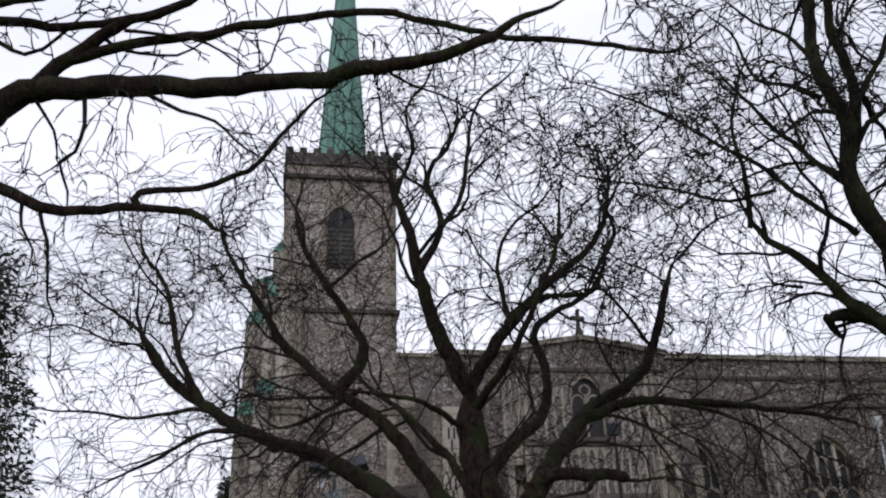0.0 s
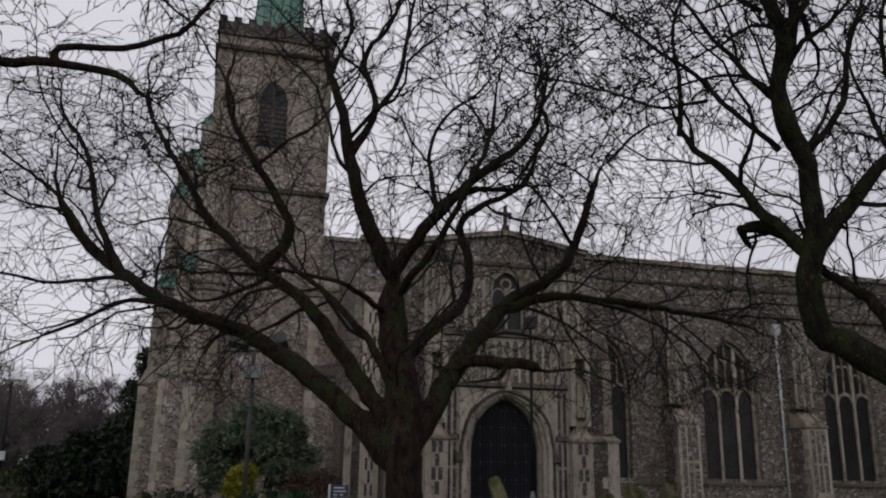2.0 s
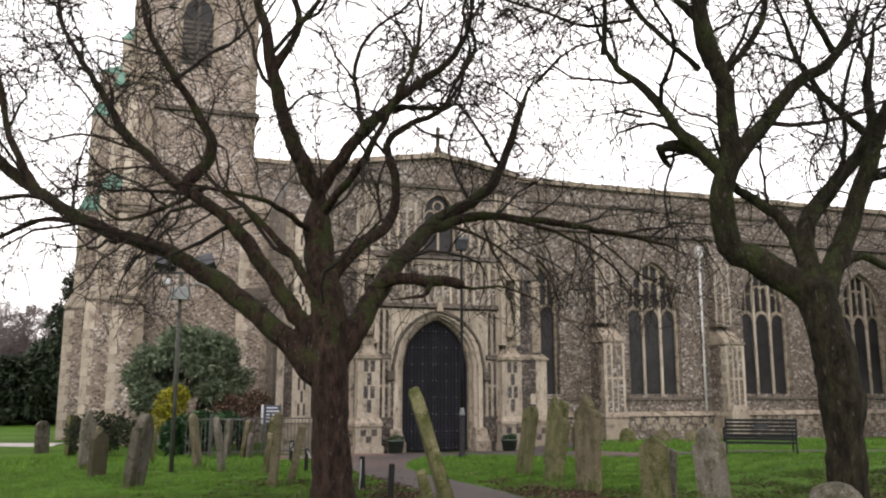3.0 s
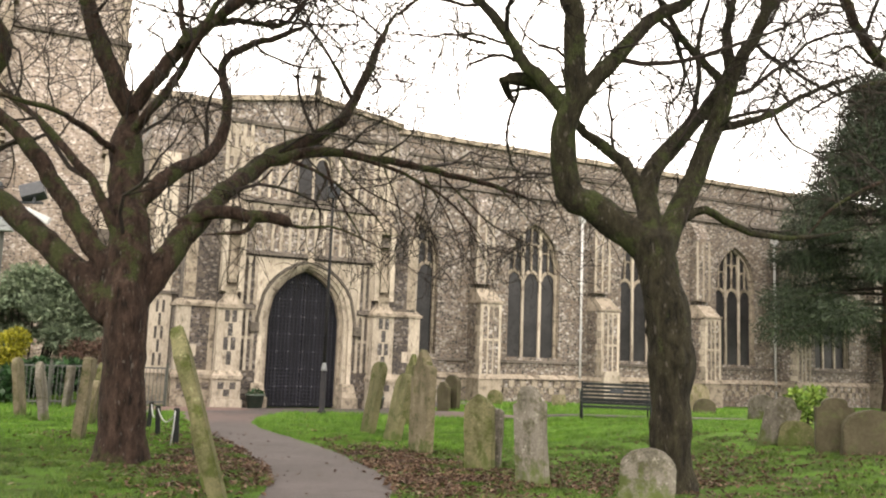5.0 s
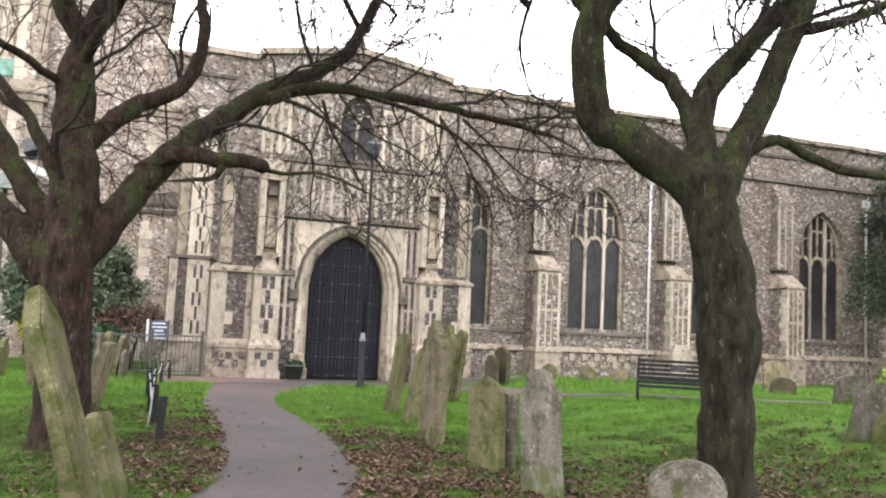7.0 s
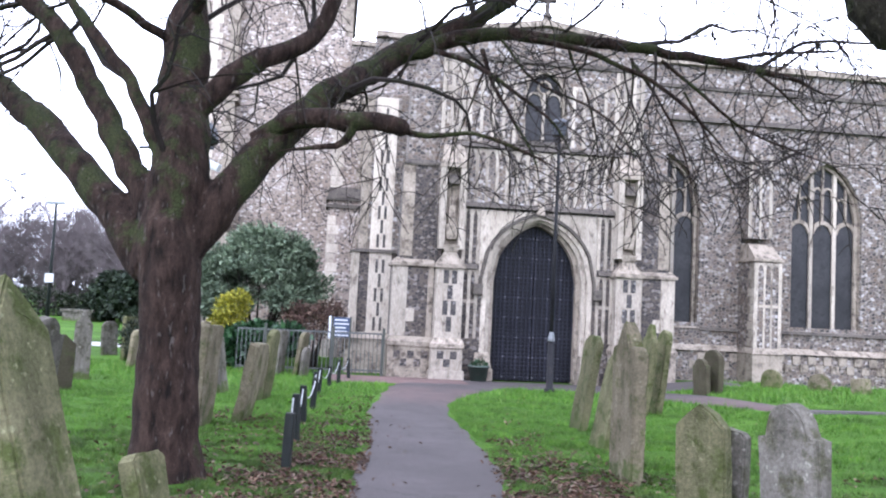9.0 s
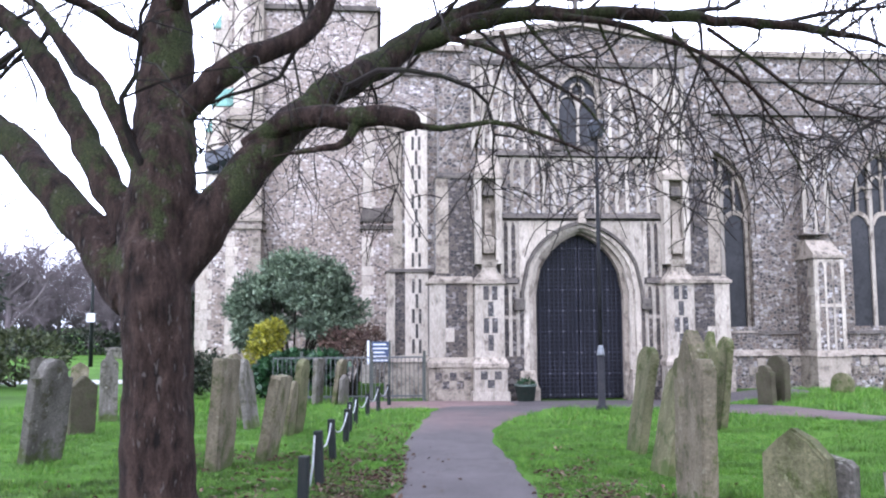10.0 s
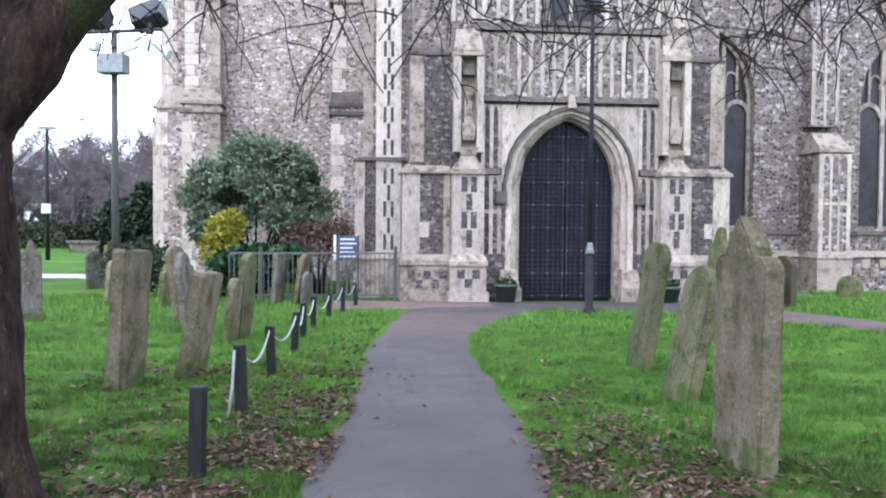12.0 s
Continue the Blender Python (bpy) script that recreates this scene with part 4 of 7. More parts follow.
# ---- porch ----
porch = thing("church_porch", CHURCH @ Matrix.Translation((-0.31, 0, 0)), "two-storeyed flint porch with stone flushwork panels and low gable", "church porch")
GH, GSPR, GRISE = 1.33, 3.15, 1.8
bm = bmesh.new()
arch_wall(bm, -3.25, 3.25, 0.0, 0.75, -0.1, 5.4, 0, 1.75, -0.1, GSPR, 2.02, 20)
part("front_wall", bm, "flint_dark", porch)
bm = bmesh.new()
arch_wall(bm, -3.25, 3.25, 0.0, 0.75, 5.4, 10.2, -0.0, 0.64, 7.55, 9.15, 0.72, 10)
part("upper_wall", bm, "flint", porch)
bm = bmesh.new()
for pts in (((-3.25, 10.2), (3.25, 10.2), (3.25, 10.72), (0, 11.25), (-3.25, 10.72)),):
    a, b = [[bm.verts.new((x, y, z)) for x, z in pts] for y in (0.0, 0.6)]
    bm.faces.new(a)
    bm.faces.new(b[::-1])
    for i in range(5):
        bm.faces.new((a[i], b[i], b[(i + 1) % 5], a[(i + 1) % 5]))
part("gable", bm, "flint", porch)
for s in (-1, 1):
    part("side_wall", blocks(((-3.9 if s < 0 else 3.3), (-3.3 if s < 0 else 3.9), 0.75, WALL, -0.1, 10.4)), "flint", porch)
    bm = bmesh.new()
    x0, x1 = (-3.42, 0.0) if s < 0 else (0.0, 3.42)
    z = lambda x: 11.27 - abs(x) * 0.163
    q = [(x0, z(x0)), (x1, z(x1))]
    v = [bm.verts.new((x, y, zz + h)) for y in (-0.14, 0.7) for h in (0.0, 0.2) for x, zz in q]
    for f in ((0, 1, 3, 2), (4, 6, 7, 5), (0, 4, 5, 1), (2, 3, 7, 6), (0, 2, 6, 4), (1, 5, 7, 3)):
        bm.faces.new([v[i] for i in f])
    part("gable_coping", bm, "stone_weathered", porch)
part("ceiling", blocks((-3.3, 3.3, 0.75, WALL, 5.3, 5.5)), "stone_weathered", porch)
part("porch_roof", blocks((-3.3, 3.3, 0.6, WALL + 0.5, 10.2, 10.5)), "lead", porch)
part("gable_string", blocks((-3.3, 3.3, -0.08, 0.0, 10.0, 10.14)), "stone_dark", porch)
bm = bmesh.new()
block(bm, -0.17, 0.17, 0.0, 0.34, 11.4, 11.75, (-0.1, 0.1, 0.07, 0.27))
block(bm, -0.07, 0.07, 0.1, 0.24, 11.75, 12.55)
block(bm, -0.27, 0.27, 0.11, 0.23, 12.12, 12.28)
part("gable_cross", softened(bm, 0.02), "stone_dark", porch, "small weathered stone cross")

# gateway mouldings: three orders, hood and jamb bases
for i, (hi, ho, y0, y1, ri, ro, mat) in enumerate(((1.33, 1.46, 0.3, 0.7, 1.8, 1.88, "stone_weathered"), (1.46, 1.6, 0.12, 0.6, 1.88, 1.95, "stone"), (1.6, 1.76, -0.02, 0.5, 1.95, 2.04, "stone"))):
    bm = bmesh.new()
    arch_ring(bm, 0, hi, ho, 0.0, GSPR, ri, ro, y0, y1, 20)
    part("arch_moulding", bm, mat, porch)
bm = bmesh.new()
arch_ring(bm, 0, 1.76, 1.84, GSPR - 0.15, GSPR, 2.04, 2.13, -0.13, 0.0, 20)
part("hood_mould", bm, "stone_dark", porch)
part("hood_finial", softened(blocks((-0.13, 0.13, -0.18, 0.02, 5.22, 5.6, (-0.07, 0.07, -0.12, 0.02))), 0.02), "stone_weathered", porch)
for s in (-1, 1):
    x0, x1 = sorted((s * 1.36, s * 1.98))
    part("jamb_base", blocks((x0, x1, -0.32, 0.25, -0.1, 0.42), (x0 + 0.03, x1 - 0.03, -0.26, 0.25, 0.42, 0.9, (x0 + 0.1, x1 - 0.1, -0.05, 0.25))), "stone_weathered", porch)
    a, b = sorted((s * 1.62, s * 2.36))
    part("head_stop", softened(blocks((s * 1.9 - 0.15, s * 1.9 + 0.15, -0.22, 0.0, GSPR - 0.5, GSPR - 0.15)), 0.05), "stone_dark", porch, "worn carved label stop")
    # spandrel
    n, h = 10, 1.87
    bm = bmesh.new()
    xs = [1.87 * i / n for i in range(n + 1)]
    zs = [arch_z(x, h, GSPR, 2.16) for x in xs]
    f = [bm.verts.new((s * x, -0.03, z)) for x, z in zip(xs, zs)] + [bm.verts.new((s * 1.87, -0.03, 5.3)), bm.verts.new((0, -0.03, 5.3))]
    g = [bm.verts.new((q.co.x, 0.02, q.co.z)) for q in f]
    for i in range(n):
        t0, t1 = [bm.verts.new((s * x, -0.03, 5.3)) for x in (xs[i], xs[i + 1])]
        bm.faces.new((f[i], f[i + 1], t1, t0))
    bm.verts.ensure_lookup_table()
    part("spandrel", bm, "stone", porch, "carved pale spandrel stone")

for z, x, d in ((5.43, 2.4, 0.16), (7.3, 2.6, 0.14)):
    part("string_course", blocks((-x, x, -d, 0.05, z - 0.06, z + 0.09, (-x, x, -0.02, 0.05))), "stone_dark", porch)


def flush_panels(x0, x1, z0, z1, count, y, rail=None, mat="stone"):
    """A band of narrow stone-framed flint panels with cusped heads."""
    step = (x1 - x0) / count
    for i in range(count + 1):
        x = x0 + i * step
        bar("panel_strip", porch, mat, x - 0.05, x + 0.05, y - 0.035, y + 0.03, z0, z1)
    for i in range(count):
        panel_head(porch, x0 + i * step + 0.05, x0 + (i + 1) * step - 0.05, z1 - step * 0.9, z1, y - 0.025, mat)
        if rail:
            bar("panel_rail", porch, mat, x0 + i * step + 0.05, x0 + (i + 1) * step - 0.05, y - 0.022, y + 0.03, rail - 0.05, rail + 0.05)


flush_panels(-2.38, 2.38, 5.55, 7.2, 15, 0.0)
for s in (-1, 1):
    a, b = sorted((s * 1.93, s * 2.38))
    flush_panels(a, b, 3.62, 5.3, 2, 0.0)
    flush_panels(a, b, 1.32, 3.42, 2, 0.0, 2.45)
    part("weather_string", blocks((a, b, -0.12, 0.05, 3.45, 3.6, (a, b, -0.02, 0.05))), "stone_dark", porch)
    a, b = sorted((s * 0.95, s * 2.35))
    flush_panels(a, b, 7.45, 9.4, 4, 0.0)
    a, b = sorted((s * 2.38, s * 3.2))
    # upper pier strips
    for i in range(4):
        x = a + i * (b - a) / 3
        bar("panel_strip", porch, "stone", x - 0.06, x + 0.06, -0.04, 0.03, 7.45, 10.0)
    for i in range(6):
        bar("chequer_stone", porch, "stone", a + (0.1 if i % 2 else 0.42), a + (0.42 if i % 2 else 0.74), -0.036, 0.03, 7.5 + i * 0.42, 7.85 + i * 0.42)

# two-light window over the gateway
pw = new("window")
pw.parent = porch
pw.location = (0, 0.1, 0)
tagged(pw, "two-light pointed window over the gateway")
bm = bmesh.new()
arch_ring(bm, 0, 0.6, 0.76, 7.55, 9.05, 0.72, 0.88, -0.1, 0.12, 12)
part("window_frame", bm, "stone_weathered", pw)
part("mullion", blocks((-0.04, 0.04, 0.0, 0.12, 7.55, 9.1)), "stone", pw)
for s in (-1, 1):
    bm = bmesh.new()
    arch_ring(bm, s * 0.31, 0.235, 0.28, 8.75, 8.85, 0.26, 0.33, 0.0, 0.1, 8)
    part("tracery", bm, "stone", pw)
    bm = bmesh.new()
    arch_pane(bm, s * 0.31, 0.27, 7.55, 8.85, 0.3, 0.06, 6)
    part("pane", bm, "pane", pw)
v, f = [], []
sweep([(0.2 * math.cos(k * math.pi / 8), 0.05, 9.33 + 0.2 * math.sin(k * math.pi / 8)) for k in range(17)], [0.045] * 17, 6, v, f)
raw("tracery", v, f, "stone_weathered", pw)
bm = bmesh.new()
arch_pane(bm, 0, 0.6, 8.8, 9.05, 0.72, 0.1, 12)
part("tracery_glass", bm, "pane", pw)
part("window_sill", blocks((-0.85, 0.85, -0.18, 0.1, 7.42, 7.55)), "stone_dark", pw)

# piers with niches and diagonal side buttresses
for s in (-1, 1):
    p = new("pier")
    p.parent = porch
    tagged(p, "panelled porch pier with an empty niche")
    a, b = sorted((s * 2.4, s * 3.22))
    m, w = (a + b) / 2, (b - a) / 2
    part("pier_body", blocks((a, b, -0.42, 0.0, 1.2, 3.42)), "stone", p)
    part("pier_plinth", blocks((a - 0.12, b + 0.12, -0.62, 0.0, -0.1, 0.34), (a - 0.06, b + 0.06, -0.52, 0.0, 0.34, 1.02)), "stone", p)
    part("plinth_mould", blocks((a - 0.1, b + 0.1, -0.58, 0.0, 1.02, 1.14), (a - 0.1, b + 0.1, -0.58, 0.0, 1.14, 1.32, (a, b, -0.42, 0.0))), "stone_weathered", p)
    part("weathering", blocks((a - 0.06, b + 0.06, -0.5, 0.0, 3.42, 3.54), (a - 0.02, b + 0.02, -0.44, 0.0, 3.54, 3.74, (a + 0.12, b - 0.12, -0.36, 0.0)), (m - 0.26, m + 0.26, -0.36, 0.0, 3.74, 3.92, (m - 0.18, m + 0.18, -0.3, 0.0)), (m - 0.2, m + 0.2, -0.33, 0.0, 3.92, 4.12, (m - 0.28, m + 0.28, -0.38, 0.0))), "stone_weathered", p)
    part("niche_back", blocks((a + 0.05, b - 0.05, -0.12, 0.0, 4.1, 6.5)), "stone_weathered", p)
    for x in (a + 0.02, b - 0.2):
        bar("niche_jamb", p, "stone", x, x + 0.18, -0.36, 0.0, 4.0, 6.55)
    part("niche_head", softened(blocks((a, b, -0.4, 0.0, 6.5, 6.66), (a + 0.02, b - 0.02, -0.34, 0.0, 6.66, 7.25, (a + 0.1, b - 0.1, -0.06, 0.0))), 0.015), "stone_weathered", p)
    part("niche_canopy", softened(blocks((m - 0.17, m + 0.17, -0.34, -0.1, 6.0, 6.3, (m - 0.12, m + 0.12, -0.28, -0.1))), 0.03), "stone_dark", p)
    part("niche_pedestal", softened(blocks((m - 0.15, m + 0.15, -0.32, -0.1, 4.3, 4.75, (m - 0.2, m + 0.2, -0.36, -0.1)), (m - 0.13, m + 0.13, -0.26, -0.1, 4.75, 5.6, (m - 0.09, m + 0.09, -0.2, -0.1))), 0.03), "stone_weathered", p)
    for k, (z0, z1) in enumerate(((2.95, 3.35), (2.48, 2.9), (2.0, 2.43), (1.5, 1.95))):
        for x in ((m - 0.19, m + 0.06) if k % 2 == 0 else (m - 0.06,)):
            bar("flint_square", p, "flint_black", x, x + 0.16, -0.428, -0.35, z0, z1)
    for i in range(3):
        for j in range(2):
            if (i + j) % 2:
                bar("flint_square", p, "flint_black", m - 0.3 + i * 0.2, m - 0.1 + i * 0.2, -0.528, -0.45, 0.45 + j * 0.24, 0.68 + j * 0.24)
    q = new("side_buttress")
    q.parent = porch
    tagged(q, "stepped flint side buttress with stone quoins")
    a, b = sorted((s * 3.22, s * 4.5))
    o = a if s < 0 else b
    top = (a + (0.5 if s < 0 else 0), b - (0 if s < 0 else 0.5))
    part("lower_stage", blocks((a, b, 0.05, 1.3, -0.1, 3.45)), "flint_dark", q)
    part("middle_stage", blocks((a + (0.2 if s < 0 else 0), b - (0 if s < 0 else 0.2), 0.12, 1.3, 3.45, 6.6)), "flint_dark", q)
    part("upper_stage", blocks((top[0] - 0.2 * (s < 0), top[1] + 0.2 * (s > 0), 0.2, 1.3, 6.6, 9.3), (top[0] - 0.2 * (s < 0), top[1] + 0.2 * (s > 0), 0.2, 1.3, 9.3, 10.6, (-3.4 if s < 0 else 3.2, -3.2 if s < 0 else 3.4, 0.3, 1.3))), "flint", q)
    part("weathering", blocks((a - 0.07, b + 0.07, -0.03, 1.35, 3.45, 3.54), (a - 0.05, b + 0.05, -0.01, 1.33, 3.54, 3.7, (a + 0.1, b - 0.1, 0.16, 1.3))), "stone_weathered", q)
    c0, c1 = (a + 0.2, b) if s < 0 else (a, b - 0.2)
    part("weathering", blocks((c0 - 0.03, c1 + 0.03, 0.06, 1.33, 6.58, 6.65), (c0, c1, 0.1, 1.3, 6.65, 6.8, (c0 + 0.1, c1 - 0.1, 0.22, 1.3))), "stone_dark", q)
    part("plinth", blocks((a - 0.06, b + 0.06, -0.08, 1.3, -0.1, 1.02), (a - 0.1, b + 0.1, -0.13, 1.35, 1.02, 1.15), (a - 0.1, b + 0.1, -0.13, 1.35, 1.15, 1.3, (a, b, 0.04, 1.3))), "stone_weathered", q)
    x0, x1 = sorted((o, o - s * 0.45))
    bar("quoin_strip", q, "stone", x0 - 0.015, x1, 0.03, 0.4, 1.3, 3.45)
    x0, x1 = sorted((o - s * 0.2, o - s * 0.55))
    bar("quoin_strip", q, "stone_weathered", x0 - 0.012, x1, 0.1, 0.4, 3.75, 6.6)
    x0, x1 = sorted((s * 3.22, s * 3.42))
    bar("inner_strip", q, "stone_weathered", x0, x1, 0.03, 0.2, 1.3, 3.45)
    x0, x1 = sorted((o - s * 0.45, o - s * 0.7))
    bar("quoin_block", q, "stone", x0, x1, 0.034, 0.2, 1.75, 2.15)
    for i in range(5):
        for j in range(2):
            if (i + j) % 2:
                bar("flint_square", q, "flint_dark", a + 0.12 + i * 0.21, a + 0.32 + i * 0.21, -0.09, 0.0, 0.4 + j * 0.24, 0.63 + j * 0.24)

# gate: iron lattice leaves on sheets coloured dark for the porch's unlit inside
gate = thing("porch_gate", CHURCH @ Matrix.Translation((-0.31, 0.52, 0)), "closed black double gate with iron lattice and pale studs", "gate")
for s in (-1, 1):
    lf = new("gate_leaf")
    lf.parent = gate
    bm = bmesh.new()
    n = 10
    xs = [0.012 + (1.32 - 0.012) * i / n for i in range(n + 1)]
    for y, flip in ((0.04, False), (0.1, True)):
        top = [bm.verts.new((s * x, y, arch_z(x, 1.345, GSPR, 1.81) - 0.02)) for x in xs]
        bot = [bm.verts.new((s * x, y, 0.03)) for x in xs]
        for i in range(n):
            bm.faces.new((bot[i], bot[i + 1], top[i + 1], top[i]))
    part("leaf_board", bm, "gate_board", lf)
    for i in range(10):
        x = 0.03 + i * 0.14
        t = arch_z(min(x + 0.03, 1.3), 1.34, GSPR, 1.8) - 0.05
        wd = 0.055 if i in (0, 3, 6, 9) else 0.026
        a, b = sorted((s * x, s * (x + wd)))
        bar("upright", lf, "gate_iron", a, b, 0.0, 0.035, 0.05, t)
    z, j = 0.12, 0
    while z < 4.7:
        x = 1.3
        while x > 0.1 and arch_z(x, 1.34, GSPR, 1.8) < z + 0.05:
            x -= 0.03
        a, b = sorted((s * 0.02, s * x))
        bar("cross_rail", lf, "gate_iron", a, b, -0.012, 0.02, z, z + (0.055 if j % 5 == 0 else 0.026))
        if j % 5 == 0:
            for k in (0.06, 0.478, 0.898):
                if k < x:
                    bar("stud", lf, "stud", s * k - 0.014, s * k + 0.014, -0.028, 0.0, z + 0.014, z + 0.042)
        z, j = z + 0.125, j + 1


# ---- trees ----
def wander(start, way, length, r0, rng, steps, droop, wob):
    pts, radii, p, d = [Vector(start)], [r0], Vector(start), Vector(way).normalized()
    for i in range(steps):
        d = (d + Vector((rng.gauss(0, wob), rng.gauss(0, wob), rng.gauss(0, wob) - droop * (i + 1) / steps))).normalized()
        p = p + d * (length / steps)
        pts.append(p.copy())
        radii.append(r0 * (1 - 0.8 * (i + 1) / steps))
    return pts, radii


def branch_off(d, rng, spread, lift):
    side = d.cross(Vector((rng.gauss(0, 1), rng.gauss(0, 1), rng.gauss(0, 1))))
    if side.length < 0.05:
        side = Vector((1, 0, 0))
    return (d * math.cos(spread) + side.normalized() * math.sin(spread) + Vector((0, 0, lift))).normalized()


def clothe(v, f, pts, radii, rng, level, counts, lengths, droop, start=0.25, thin=0.006, floor=-9.0, high=99.0):
    """Grows side branches, shoots and twigs off a limb; none hangs below floor."""
    n = counts[level]
    for k in range(n):
        t = start + (1 - start) * (k + rng.random()) / n
        i = min(len(pts) - 2, int(t * (len(pts) - 1)))
        d = pts[i + 1] - pts[i]
        if d.length < 1e-6:
            continue
        a = branch_off(d.normalized(), rng, rng.uniform(0.5, 1.15), rng.uniform(-0.15, 0.4))
        ln = lengths[level] * rng.uniform(0.55, 1.3) * (1.1 - 0.45 * t)
        fine = thin * (1.3 if pts[i].z > high else 1.0)
        r = max(fine, min(radii[i] * 0.6, ln * 0.0125))
        q, qr = wander(pts[i], a, ln, r, rng, (9, 6, 5, 4)[level], droop[level], (0.27, 0.25, 0.2, 0.16)[level])
        if min(p.z for p in q) < floor + (0.6 if level == 0 and pts[i].x < 2.6 else 0.1) + 0.7 * rng.random() ** 2:
            continue
        sweep(q, [max(fine * 0.6, x) for x in qr], 5 if r > 0.02 else 3, v, f)
        if level + 1 < len(counts):
            clothe(v, f, q, qr, rng, level + 1, counts, lengths, droop, 0.15, thin, floor, high)


def swell(w, humps):
    return 1 + sum(k * math.exp(-((w - c) / s) ** 2) for c, s, k in humps)


def bare_tree(name, label, trunk, limbs, seed, counts, lengths, bark="bark", droop=(0.02, 0.14, 0.22, 0.25), group="", humps=(), flare=0.55, floor=2.6, thin=0.0084, knots=0):
    """Trunk and limbs as lines of (places, first radius, last radius); twigs grow on the limbs."""
    rng = random.Random(seed)
    base = Vector(trunk[0][0])
    t = thing(name, Matrix.Translation(base), label, "tree", group)
    v, f = [], []
    pts, way = smooth_line([Vector(p) - base for p in trunk[0]], 0.08)
    radii = [(trunk[1] + (trunk[2] - trunk[1]) * w) * swell(w, humps) + flare * trunk[1] * max(0, 1 - w * 5) ** 2 for w in way]
    tip, core = (pts[-1] - pts[-2]).normalized(), list(pts)
    for k, q in ((0.09, 0.92), (0.17, 0.7), (0.23, 0.4), (0.25, 0.05)):
        pts.append(pts[-1] + tip * 0.07)
        radii.append(trunk[2] * q)
    sweep(pts, radii, 28, v, f, True, 0.22, seed)
    f.append(tuple(range(28))[::-1])
    for k in range(knots):
        i = int(len(core) * rng.uniform(0.12, 0.95))
        a = rng.uniform(0, 6.28)
        out = Vector((math.cos(a), math.sin(a), rng.uniform(0.0, 0.5))).normalized()
        q, w = core[i], rng.uniform(0.035, 0.075)
        c = len(v)
        sweep([q, q + out * radii[i] * 0.8, q + out * (radii[i] + w * 0.15), q + out * (radii[i] + w * 0.45)], [w * 2.2, w * 2.1, w * 1.7, w * 0.8], 9, v, f, True, 0.3, seed + k)
        f.append(tuple(c + e for e in range(9))[::-1])
    tv, tf = [], []
    for line, r0, r1 in limbs:
        pts, way = smooth_line([Vector(p) - base for p in line], 0.14)
        pts = [p + 0.05 * noise.noise_vector(p * 1.3) + min(0.04, 0.5 * r0) * noise.noise_vector(p * 4.1) for p in pts]
        radii = [(r0 + (r1 - r0) * w ** 0.8) * (1 - 0.75 * max(0.0, w - 0.8) / 0.2) for w in way]
        lv, lf = [], []
        sweep(pts, radii, 12 if r0 > 0.05 else 7, lv, lf, True, 0.14, seed)
        raw("limb", lv, lf, bark, t, smooth=True)
        reach = [sum((b - a).length for a, b in zip(pts[:i], pts[1:i + 1])) for i in range(len(pts))]
        if r0 > 0.065 and min((pts[0] - q).length for q in core) < 0.3:
            # the crotch: a short flared root of the limb, fused into the trunk
            m = max(4, sum(1 for q in reach if q < 5.5 * r0))
            k = len(v)
            root = [radii[i] * (1.02 + 0.04 * max(0, 1 - reach[i] / (4.0 * r0)) ** 1.5 - (0.25 if i == m - 1 else 0)) for i in range(m)]
            sweep(pts[:m], root, 14, v, f, True, 0.14, seed)
            f.append(tuple(k + q for q in range(14))[::-1])
        slim = 1.0 if r0 > 0.06 else 0.78 if r0 > 0.031 else 0.55
        cs = [max(2, int(counts[0] * reach[-1]))] + [max(1, round(c * slim)) for c in counts[1:]]
        clothe(tv, tf, pts, radii, rng, 0, cs, [q * slim for q in lengths], droop, 0.25, thin, floor - base.z, 7.2 - base.z)
    wood = raw("trunk", v, f, bark, t, "rough dark brown bark", smooth=True)
    fuse = wood.modifiers.new("fuse", "REMESH")
    fuse.mode, fuse.voxel_size, fuse.use_smooth_shade = "VOXEL", 0.022, True
    ease = wood.modifiers.new("ease", "SMOOTH")
    ease.factor, ease.iterations = 0.5, 2
    raw("crown", tv, tf, "twig", t, "fine bare winter twigs", kind="stuff")
    return t


